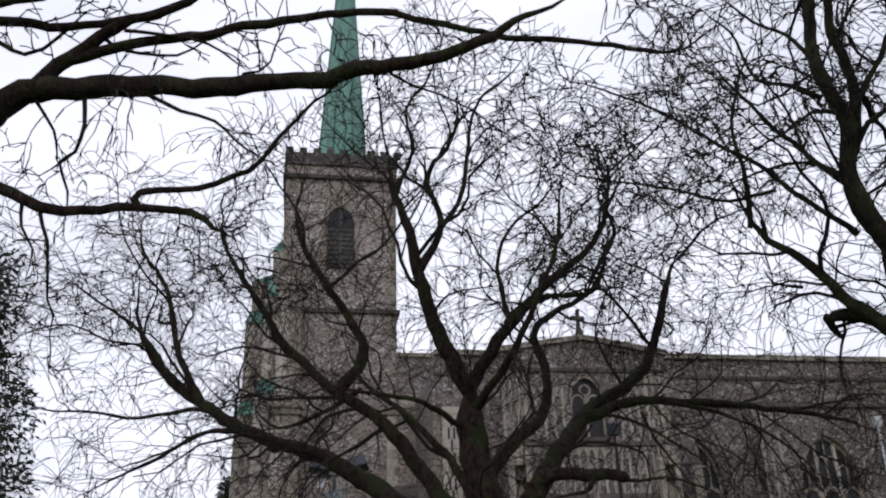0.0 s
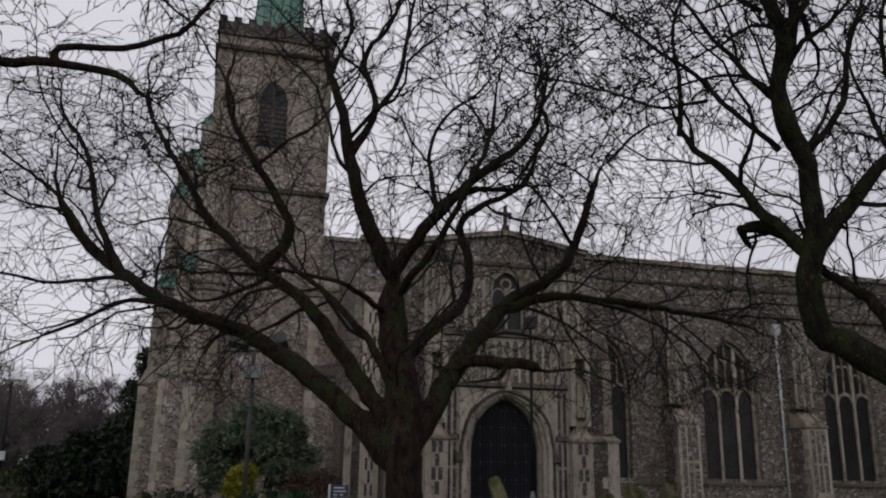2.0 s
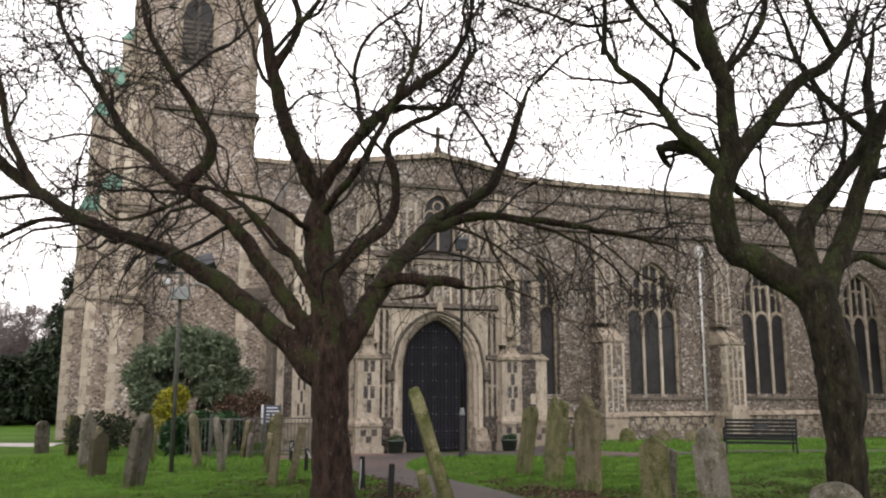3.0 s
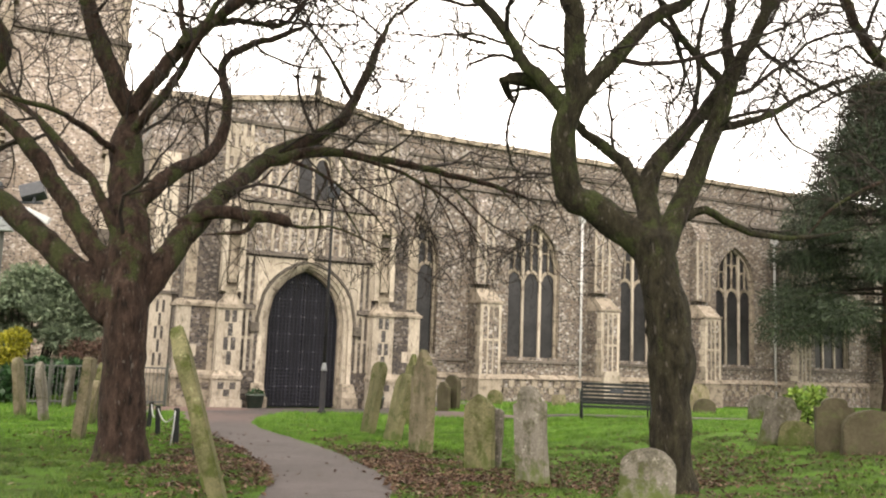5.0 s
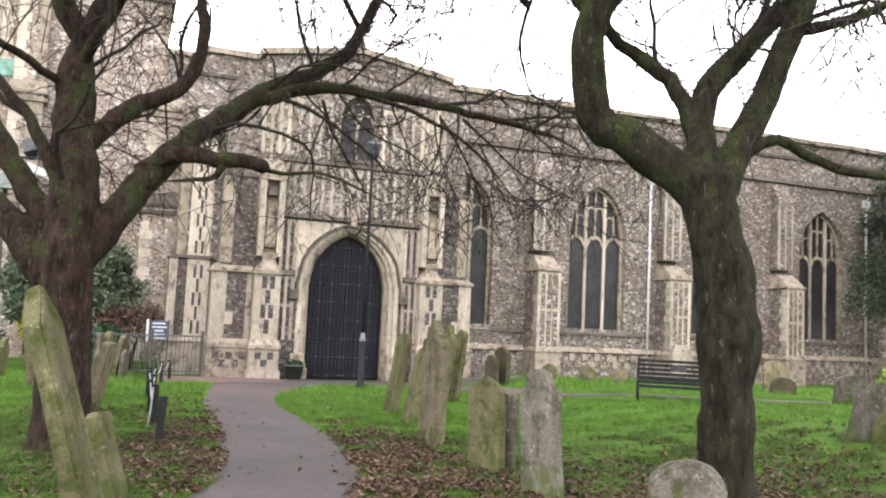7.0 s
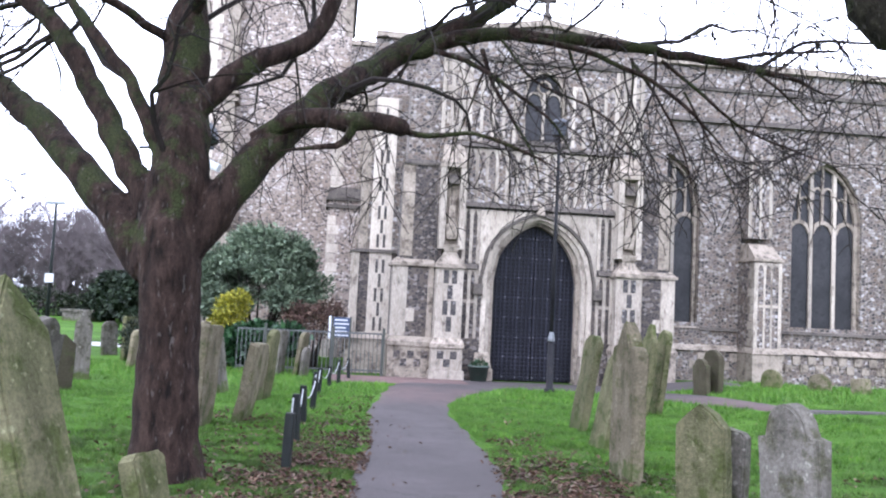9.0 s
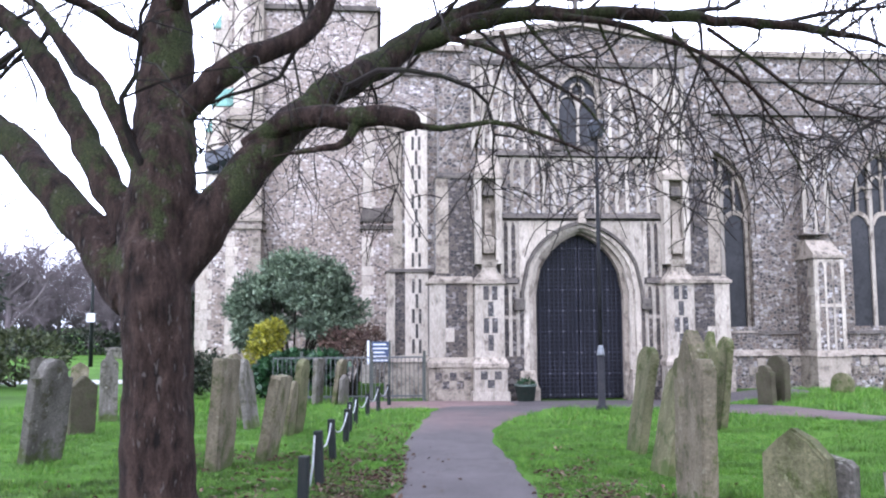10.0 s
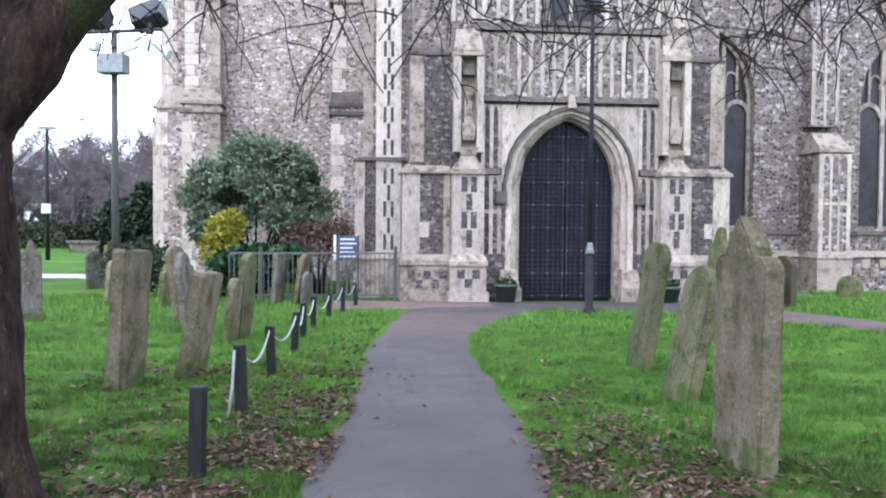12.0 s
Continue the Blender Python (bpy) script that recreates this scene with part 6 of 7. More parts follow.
rb = random.Random(77)
def dome(count, rx, ry, z0, rz):
    """Uneven lobes over the upper part of an ellipsoid, some within it and some hanging at its skirts."""
    out = []
    for i in range(count):
        a, h = i * 2.4 + rb.uniform(-0.5, 0.5), rb.uniform(-0.35, 0.92)
        r = math.sqrt(max(0.02, 1 - h * h)) * rb.uniform(0.55, 1.0)
        k = rb.uniform(0.28, 0.56)
        out.append((rx * r * math.cos(a), ry * r * math.sin(a), z0 + rz * h * rb.uniform(0.7, 0.95), k * 1.1, k, k))
    return out


shrub("evergreen_bush", (-4.55, 33.6), dome(80, 2.3, 1.3, 2.45, 2.35), 30000, 0.19, "evergreen", "large grey-green evergreen bush against the tower", "bush", 3, 18, shape=(1.0, 0.3), inner=0.1, up=0.1)
shrub("golden_bush", (-4.75, 31.3), [(0, 0, 1.75, 0.55, 0.5, 0.6), (0.25, 0, 2.1, 0.4, 0.4, 0.4), (-0.2, 0.05, 1.3, 0.5, 0.5, 0.5)], 2200, 0.13, "golden", "bright yellow-leaved bush beside the railings", "bush", 4)
shrub("ivy_shrub", (-3.6, 30.6), [(0, 0, 0.9, 0.9, 0.6, 0.6), (-0.7, 0, 0.7, 0.6, 0.5, 0.6), (0.8, 0.1, 1.0, 0.7, 0.5, 0.5)], 2600, 0.2, "ivy", "low glossy dark green shrub by the fence", "bush", 5, shape=(1.0, 0.8))
shrub("russet_shrub", (-2.3, 32.6), [(0, 0, 1.5, 1.0, 0.6, 0.6), (0.5, 0, 1.9, 0.6, 0.5, 0.45), (-0.6, 0, 1.8, 0.6, 0.5, 0.4)], 2600, 0.12, "russet", "thin reddish-brown winter shrub", "bush", 6, 9, inner=0.2)
shrub("brown_bush", (-7.2, 31.0), [(0, 0, 0.8, 1.0, 0.8, 0.7), (0.8, 0, 0.9, 0.7, 0.6, 0.6)], 2200, 0.15, "hedge", "dull brownish-green low bush among the graves", "bush", 7, inner=0.3)
shrub("lime_bush", (15.1, 17.5), [(0, 0, 0.5, 0.34, 0.32, 0.34), (0.2, 0, 0.7, 0.28, 0.25, 0.25), (-0.22, 0.1, 0.62, 0.25, 0.22, 0.25), (0.05, 0, 0.25, 0.28, 0.28, 0.25)], 1000, 0.11, "lime", "small light green leafy bush", "bush", 8, shape=(1.0, 0.6))
shrub("left_hedge_bush", (-16.0, 36.0), [(0, 0, 1.2, 2.2, 1.2, 1.0), (-2, 0, 1.0, 1.6, 1.2, 0.9)], 2500, 0.25, "olive", "olive green shrub beyond the graves", "bush", 9)


def yew(at):
    base = Vector((*at, lay(*at)))
    t = thing("yew_tree", Matrix.Translation(base), "dense dark green yew tree with drooping boughs", "tree")
    rng = random.Random(5)
    v, f = [], []
    sweep([(0, 0, -0.2), (0.1, 0, 1.2), (0, 0.1, 3), (0.1, 0, 8), (0, 0, 15)], [0.5, 0.4, 0.33, 0.2, 0.04], 12, v, f, True, 0.2)
    raw("trunk", v, f, "bark", t, smooth=True)
    lobes = []
    for i in range(84):
        z = 3.9 + 11.8 * (i / 84) ** 0.9
        R = 5.8 * (1 - ((z - 3.4) / 13.0) ** 1.5) * rng.uniform(0.7, 1.08)
        a = i * 2.4 + rng.random()
        p = Vector((R * math.cos(a), R * math.sin(a), z - 0.1 * R))
        tube_part("bough", [(0, 0, z), tuple(p * 0.5 + Vector((0, 0, z * 0.5 + 0.25))), tuple(p)], [0.09, 0.05, 0.015], 5, "twig", t)
        s = rng.uniform(0.95, 1.5)
        for q in (0.95, 0.62):
            lobes.append((p.x * q, p.y * q, p.z + 0.1, 1.0 * s, 1.0 * s, 0.6 * s))
    quads("needles", leaf_cloud(lobes, 170000, 0.27, 9, (1.0, 0.14), 0.2, -0.5), "yew", t)


yew(tuple(from_church(27.0, -3.2)[:2]))


# ---- gravestones ----
def outline(kind, w, h):
    a, n = w / 2, 10
    if kind == "round":
        return [(-a, 0), (-a, h - a * 0.75)] + [(-a * math.cos(math.pi * i / n), h - a * 0.75 + a * 0.75 * math.sin(math.pi * i / n)) for i in range(1, n)] + [(a, h - a * 0.75), (a, 0)]
    if kind == "shoulder":
        return [(-a, 0), (-a, h * 0.82), (-a * 0.72, h * 0.83)] + [(-a * 0.66 * math.cos(math.pi * i / n), h * 0.86 + h * 0.14 * math.sin(math.pi * i / n)) for i in range(n + 1)] + [(a * 0.72, h * 0.83), (a, h * 0.82), (a, 0)]
    if kind == "peak":
        return [(-a, 0), (-a, h * 0.84), (-a * 0.5, h * 0.93), (0, h), (a * 0.5, h * 0.93), (a, h * 0.84), (a, 0)]
    if kind == "ogee":
        return [(-a, 0), (-a, h * 0.8), (-a * 0.85, h * 0.84), (-a * 0.55, h * 0.85), (-a * 0.35, h * 0.93), (0, h), (a * 0.35, h * 0.93), (a * 0.55, h * 0.85), (a * 0.85, h * 0.84), (a, h * 0.8), (a, 0)]
    return [(-a, 0), (-a, h - 0.03), (-a + 0.04, h), (a - 0.04, h - 0.02), (a, h - 0.05), (a, 0)]


def gravestone(x, y, w, h, thick, kind, turn, lean=0.0, tip=0.0, mat="tomb", label="weathered leaning gravestone with lichen on the lawn", z=None):
    """turn: degrees about z of the face's normal from the south; lean: sideways in its plane; tip: forwards."""
    bm = bmesh.new()
    pts = outline(kind, w, h)
    pts = [(px, pz - (0.35 if pz <= 0 else 0)) for px, pz in pts]
    f = bm.faces.new([bm.verts.new((px, -thick / 2, pz)) for px, pz in pts])
    e = bmesh.ops.extrude_face_region(bm, geom=[f])
    bmesh.ops.translate(bm, vec=(0, thick, 0), verts=[q for q in e["geom"] if isinstance(q, bmesh.types.BMVert)])
    bmesh.ops.bevel(bm, geom=[q for q in bm.edges if abs(q.verts[0].co.y - q.verts[1].co.y) < 1e-5], offset=0.015, segments=2, affect="EDGES")
    bmesh.ops.triangulate(bm, faces=[q for q in bm.faces if len(q.verts) > 4])
    bmesh.ops.subdivide_edges(bm, edges=[q for q in bm.edges if q.calc_length() > 0.25], cuts=3, use_grid_fill=True)
    for q in bm.verts:
        c = q.co + Vector((x * 3, y * 3, 0))
        q.co += 0.018 * noise.noise_vector(c * 4) + 0.010 * noise.noise_vector(c * 15)
    m = Matrix.Translation((x, y, (lay(x, y) if z is None else z) - 0.02)) @ Matrix.Rotation(radians(turn), 4, "Z") @ Matrix.Rotation(radians(lean), 4, "Y") @ Matrix.Rotation(radians(tip), 4, "X")
    return solo("gravestone", bm, mat, label, "gravestone", m, "gravestones in the churchyard")


W_ = -80
STONES = [
    (4.85, 13.85, 0.68, 1.66, 0.14, "ogee", W_, 0, 0, "tomb", "tall weathered gravestone with shaped top and lichen"),
    (4.86, 18.4, 0.62, 1.55, 0.12, "round", W_, 0, -9, "tomb_green", "green mossy gravestone leaning sideways"),
    (4.92, 16.3, 0.62, 1.3, 0.12, "round", W_, 2, -10, "tomb_green", "mossy leaning gravestone on the lawn"),
    (6.5, 21.9, 0.55, 1.85, 0.13, "ogee", W_, 0, -6, "tomb_green", "tall lichened gravestone with ragged top"),
    (4.98, 11.3, 0.44, 1.02, 0.11, "peak", -52, -2, 0, "tomb_green", "mossy gravestone with peaked top"),
    (5.16, 11.52, 0.4, 0.85, 0.1, "flat", -52, 2, 0, "tomb_grey", "small dark flaking gravestone behind another"),
    (5.12, 9.8, 0.44, 1.15, 0.12, "shoulder", -62, -7, -2, "tomb_grey", "grey flaking gravestone with worn shoulders"),
    (5.6, 8.15, 0.52, 0.6, 0.12, "round", -30, 3, -3, "tomb_grey", "low round-topped gravestone near the trunk"),
    (9.35, 27.3, 0.7, 1.15, 0.16, "round", -70, 2, 0, "tomb_dark", "dark brown gravestone beside the porch"),
    (9.0, 27.0, 0.6, 0.95, 0.14, "shoulder", -70, -3, 0, "tomb_dark", "small dark gravestone beside the porch"),
    (17.4, 25.6, 0.8, 0.95, 0.14, "round", -10, 0, 0, "tomb", "low weathered gravestone near the church wall"),
    (16.6, 24.0, 0.7, 0.5, 0.14, "round", -10, 4, 0, "tomb_dark", "sunken dark gravestone near the church wall"),
    (10.15, 12.2, 0.52, 0.78, 0.14, "shoulder", -35, 14, -4, "tomb_grey", "pale grey gravestone leaning to one side"),
    (10.3, 11.9, 0.5, 0.4, 0.14, "round", -35, 4, 0, "tomb_green", "low mossy gravestone stump"),
    (10.2, 10.95, 0.52, 0.78, 0.16, "shoulder", -30, 0, 0, "tomb_dark", "dark green shouldered gravestone"),
    (10.35, 10.4, 0.8, 0.62, 0.16, "round", -30, 2, 0, "tomb_dark", "dark broad gravestone beside another"),
    (-0.5, 16.4, 0.58, 1.4, 0.15, "flat", W_ + 169, 0, 3, "tomb", "tall narrow lichened gravestone by the chain fence"),
    (-8.1, 31.6, 0.7, 1.45, 0.14, "flat", W_ + 160, 0, 0, "tomb_green", "plain mossy gravestone standing in the lawn"),
    (-2.75, 23.5, 0.62, 1.45, 0.13, "round", W_ + 165, 0, -8, "tomb", "pale gravestone leaning backwards"),
    (-1.95, 21.9, 0.56, 1.36, 0.13, "shoulder", W_ + 168, 0, -9, "tomb_grey", "pale gravestone with shouldered top"),
    (-0.2, 17.3, 0.58, 1.18, 0.15, "flat", W_ + 170, 0, 11, "tomb", "rough gravestone leaning sharply by the fence"),
    (-0.85, 20.5, 0.4, 0.97, 0.12, "round", W_ + 170, 0, 6, "tomb", "small leaning gravestone standing in the lawn"),
    (-0.85, 21.05, 0.5, 1.36, 0.13, "round", W_ + 168, 0, 6, "tomb_green", "mossy round-topped gravestone standing in the lawn"),
    (-2.5, 28.9, 0.55, 1.3, 0.13, "flat", W_ + 162, 0, 3, "tomb_grey", "pale flat-topped gravestone near the railings"),
    (-2.0, 29.1, 0.55, 1.28, 0.13, "round", W_ + 162, 0, 8, "tomb", "leaning gravestone near the railings"),
    (-1.78, 28.9, 0.34, 0.85, 0.12, "peak", W_ + 150, 0, 4, "tomb_grey", "small pale pointed gravestone"),
    (-3.1, 16.75, 0.62, 1.4, 0.17, "shoulder", 74, 0, 8, "tomb_grey", "large pale grey gravestone with shaped top"),
    (-4.62, 20.45, 0.52, 1.05, 0.14, "peak", 66, 0, 3, "tomb_dark", "dark round-topped gravestone standing in the lawn"),
    (-5.5, 23.1, 0.36, 1.55, 0.18, "ogee", 30, 0, 0, "tomb_grey", "narrow pale memorial with rounded head"),
    (-14.0, 34.3, 0.6, 1.2, 0.14, "round", 30, 0, 0, "tomb_grey", "pale distant gravestone standing in the lawn"),
    (-11.5, 32.5, 0.55, 1.1, 0.14, "peak", 30, 3, 0, "tomb", "distant lichened gravestone standing in the lawn"),
    (-9.6, 33.5, 0.6, 1.2, 0.14, "round", 60, -3, 0, "tomb_grey", "pale gravestone with round head"),
    (-6.6, 28.5, 0.6, 1.1, 0.14, "round", 80, 2, 5, "tomb", "weathered gravestone among others"),
    (-4.6, 27.0, 0.55, 1.05, 0.14, "shoulder", 85, 0, 5, "tomb_green", "mossy gravestone among others"),
    (1.68, 8.5, 0.4, 1.66, 0.13, "peak", 86, 0, -17, "tomb_green", "tall green mossy gravestone leaning beside the path"),
    (1.62, 9.65, 0.34, 0.71, 0.12, "flat", 86, 0, -16, "tomb_green", "short mossy gravestone beside a tall one"),
    (12.6, 28.6, 0.6, 0.5, 0.12, "round", -40, 3, 0, "tomb", "low gravestone by the church wall"),
    (11.4, 28.9, 0.6, 0.55, 0.12, "round", -50, 3, 0, "tomb_green", "low mossy gravestone by the church wall"),
    (13.6, 28.3, 0.5, 0.45, 0.12, "flat", -40, -4, 0, "tomb", "low gravestone by the church wall"),
    (15.2, 19.3, 0.7, 0.7, 0.14, "round", -20, 3, 0, "tomb_grey", "pale gravestone beside the light green bush"),
    (6.85, 22.3, 0.5, 1.75, 0.13, "round", W_, 0, -7, "tomb_green", "tall green gravestone leaning beside another"),
]
for s in STONES:
    gravestone(*s)
chest = thing("chest_tomb", Matrix.Translation((-24.3, 61.0, 0)), "low pale stone chest tomb on the far lawn", "tomb")
part("tomb_body", blocks((-1.0, 1.0, -0.5, 0.5, 0, 0.6)), "tomb_grey", chest)
part("tomb_lid", softened(blocks((-1.15, 1.15, -0.62, 0.62, 0.6, 0.78)), 0.03), "tomb_grey", chest)

# ---- chain fence beside the path ----
fence = thing("chain_fence", Matrix.Identity(4), "short dark posts with a pale chain edging the path", "fence")
POSTS = [(1.42, 13.3, 0.56), (1.12, 15.1, 0.6), (0.74, 17.3, 0.55), (0.45, 19.3, 0.55), (0.1, 21.2, 0.55), (-0.15, 22.9, 0.55), (-0.3, 24.9, 0.5), (-0.38, 26.7, 0.6), (-0.32, 28.0, 0.6)]
tops = []
for x, y, h in POSTS:
    b = lay(x, y)
    r = 0.045
    lx, ly = random.uniform(-0.04, 0.04), random.uniform(-0.03, 0.03)
    bm = blocks((x - r, x + r, y - r, y + r, b - 0.15, b + h, (x - r + lx, x + r + lx, y - r + ly, y + r + ly)))
    part("post", softened(bm, 0.012), "post", fence)
    tops.append(Vector((x + lx, y + ly, b + h - 0.04)))
for a, b in list(zip(tops, tops[1:]))[1:]:
    pts = [a.lerp(b, i / 12) - Vector((0, 0, 0.22 * (1 - (2 * i / 12 - 1) ** 2))) for i in range(13)]
    tube_part("chain", pts, [0.012] * 13, 5, "chain", fence)
tube_part("chain", [tops[1] + Vector((-0.02, -0.07, 0)), tops[1] + Vector((-0.03, -0.09, -0.3)), tops[1] + Vector((-0.06, -0.12, -0.56))], [0.012] * 3, 5, "chain", fence)

# ---- bench ----
bench = thing("park_bench", Matrix.Translation((11.05, 19.2, lay(11.05, 19.2))) @ Matrix.Rotation(radians(-22), 4, "Z"), "black slatted metal bench on the grass facing the church", "bench")
BW = 0.83
for i in range(7):
    bar("back_slat", bench, "bench", -BW, BW, -0.06 - 0.016 * i, -0.03 - 0.016 * i, 0.25 + 0.09 * i, 0.312 + 0.09 * i)
for i in range(5):
    bar("seat_slat", bench, "bench", -BW, BW, 0.06 + 0.085 * i, 0.125 + 0.085 * i, 0.4, 0.425)
for x in (-BW + 0.02, BW - 0.02):
    tube_part("end_frame", [(x, -0.15, 0.88), (x, -0.05, 0.42), (x, -0.07, 0.2), (x, -0.1, -0.05)], [0.024] * 4, 8, "bench", bench)
    tube_part("front_leg", [(x, 0.46, -0.05), (x, 0.46, 0.42), (x, 0.46, 0.62), (x, 0.2, 0.64), (x, -0.08, 0.62)], [0.022] * 5, 8, "bench", bench)
part("plaque", blocks((-0.16, 0.16, -0.16, -0.13, 0.62, 0.73)), "housing", bench)

# ---- lamp post, camera pole and distant lamps ----
lamp = thing("lamp_post", Matrix.Translation((5.12, 27.3, lay(5.12, 27.3))), "slim black lamp post standing before the porch gate", "lamp post")
tube_part("base", [(0, 0, -0.05), (0, 0, 0.1), (0, 0, 0.12), (0, 0, 1.35)], [0.14, 0.14, 0.095, 0.085], 12, "iron", lamp)
tube_part("collar", [(0, 0, 1.35), (0, 0, 1.37), (0, 0, 1.62)], [0.1, 0.1, 0.05], 12, "collar", lamp, "pale conical collar")
tube_part("pole", [(0, 0, 1.6), (0, 0, 4), (0, 0, 6.9)], [0.055, 0.05, 0.045], 10, "iron", lamp)
part("lantern", softened(blocks((-0.17, 0.17, -0.17, 0.17, 6.85, 7.2, (-0.22, 0.22, -0.22, 0.22)), (-0.24, 0.24, -0.24, 0.24, 7.2, 7.32, (-0.08, 0.08, -0.08, 0.08))), 0.015), "housing", lamp)

cc = thing("camera_pole", Matrix.Translation((-3.15, 21.6, lay(-3.15, 21.6) + 0.02)), "grey-green steel pole carrying floodlights and a security camera", "pole")
tube_part("pole", [(0, 0, -0.4), (0, 0, 2.5), (0, 0, 4.9)], [0.06, 0.055, 0.05], 12, "pole", cc)
tube_part("cross_arm", [(-0.75, 0, 4.88), (0, 0, 4.9), (0.8, 0, 4.92)], [0.035] * 3, 8, "housing", cc)
for x, tilt in ((-0.42, 12), (0.6, -20)):
    bm = softened(blocks((-0.26, 0.26, -0.16, 0.16, 0, 0.34), (-0.2, 0.2, 0.16, 0.24, 0.05, 0.3)), 0.02)
    bmesh.ops.transform(bm, matrix=Matrix.Translation((x, 0, 5.02)) @ Matrix.Rotation(radians(tilt), 4, "Y") @ Matrix.Rotation(radians(-25), 4, "X"), verts=bm.verts)
    part("floodlight", bm, "housing", cc, "dark square floodlight")
    bar("floodlight_stem", cc, "housing", x - 0.03, x + 0.03, -0.03, 0.03, 4.88, 5.1)
part("junction_box", softened(blocks((-0.23, 0.23, -0.18, 0.1, 4.2, 4.52)), 0.02), "galv", cc, "grey junction box")
bm = softened(blocks((0, 0.6, -0.09, 0.09, -0.08, 0.08)), 0.02)
bmesh.ops.transform(bm, matrix=Matrix.Translation((0.42, -0.1, 4.72)) @ Matrix.Rotation(radians(22), 4, "Y"), verts=bm.verts)
part("camera_housing", bm, "board_white", cc, "white security camera housing")
tube_part("camera_bracket", [(0.1, 0, 4.55), (0.35, -0.05, 4.6), (0.55, -0.1, 4.68)], [0.02] * 3, 6, "galv", cc)
part("small_camera", softened(blocks((-0.42, -0.26, -0.1, 0.1, 4.58, 4.74)), 0.03), "board_white", cc)


def street_lamp(x, y, h):
    s = thing("street_lamp", Matrix.Translation((x, y, 0)), "tall dark street lamp column in the distance", "street lamp")
    tube_part("column", [(0, 0, 0), (0, 0, h / 2), (0, 0, h)], [0.12, 0.09, 0.07], 8, "post", s)
    part("lamp_head", softened(blocks((-0.45, 0.45, -0.2, 0.2, h, h + 0.16)), 0.04), "galv", s, "pale flat lamp head")
    bar("sign", s, "board_white", -0.25, 0.25, -0.15, -0.1, h * 0.36, h * 0.36 + 0.5)


street_lamp(-21.1, 50.7, 6.9)

# ---- railings, small gate, notice board and tubs by the porch ----
rail = thing("railing_fence", CHURCH @ Matrix.Translation((0, -0.05, 0)), "grey-green metal railings and a small gate beside the porch", "fence")
for x0, x1 in ((-9.3, -6.55), (-6.4, -5.05)):
    for z in (0.2, 1.3):
        bar("rail", rail, "railing", x0, x1, -0.02, 0.02, z, z + 0.045)
    n = int((x1 - x0) / 0.12)
    for i in range(n + 1):
        x = x0 + (x1 - x0) * i / n
        bar("upright", rail, "railing", x - 0.011, x + 0.011, -0.011, 0.011, 0.08, 1.32)
for x in (-6.5, -5.0, -8.5):
    bar("post", rail, "pole", x - 0.04, x + 0.04, -0.04, 0.04, -0.1, 1.5)
nb = thing("notice_board", CHURCH @ Matrix.Translation((-6.3, 1.3, 0)), "small dark blue notice board with white lines on grey posts", "notice board")
part("board", softened(blocks((-0.22, 0.3, -0.04, 0.04, 1.12, 1.75)), 0.015), "board_blue", nb)
for x in (-0.29, 0.3):
    bar("post", nb, "pole", x, x + 0.05, -0.03, 0.03, -0.1, 1.78)
part("side_trim", blocks((-0.36, -0.29, -0.05, 0.03, 1.08, 1.78)), "board_white", nb, "white side trim")
for i in range(5):
    bar("line_of_writing", nb, "board_white", -0.18, 0.27 - 0.05 * (i % 3), -0.05, -0.035, 1.16 + i * 0.12, 1.205 + i * 0.12)


def tub(u, w, h):
    t = thing("plant_tub", CHURCH @ Matrix.Translation((u, w, 0.05)), "dark green round plant tub beside the gateway", "plant tub", "plant tubs by the porch")
    tube_part("tub", [(0, 0, 0), (0, 0, h - 0.06), (0, 0, h - 0.06), (0, 0, h)], [0.23, 0.3, 0.33, 0.33], 18, "tub", t)
    quads("plants", leaf_cloud([(0, 0, h + 0.04, 0.26, 0.26, 0.12)], 160, 0.12, int(u * 10) + 100), "ivy", t)


tub(-2.15, -0.62, 0.5)
tub(2.2, -0.75, 0.45)
slab = thing("wall_tablet", CHURCH @ Matrix.Translation((14.55, 1.7, 0.3)), "pale stone memorial standing against a buttress", "memorial")
part("tablet", softened(blocks((-0.42, 0.42, -0.12, 0.08, 0, 1.15), (-0.34, 0.34, -0.1, 0.06, 1.15, 1.32)), 0.02), "stone", slab)

# ---- distance: hedge, bare trees, conifers and rooftops of the town edge ----
hedge = thing("hedge", Matrix.Identity(4), "clipped dark hedge along the churchyard edge", "hedge")
quads("hedge_leaves", leaf_cloud([(-70 + i * 3.0, 68 + 2 * math.sin(i), 0.9, 2.4, 1.2, 1.1 + 0.2 * math.sin(i * 2.1)) for i in range(26)], 16000, 0.4, 14), "hedge", hedge)


thicket = thing("thicket", Matrix.Identity(4), "brownish winter thicket beyond the churchyard hedge", "bushes")
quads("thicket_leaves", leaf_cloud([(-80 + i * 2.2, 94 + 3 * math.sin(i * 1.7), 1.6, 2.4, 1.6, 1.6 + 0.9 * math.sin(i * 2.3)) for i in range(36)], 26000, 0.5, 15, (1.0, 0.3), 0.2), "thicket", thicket)


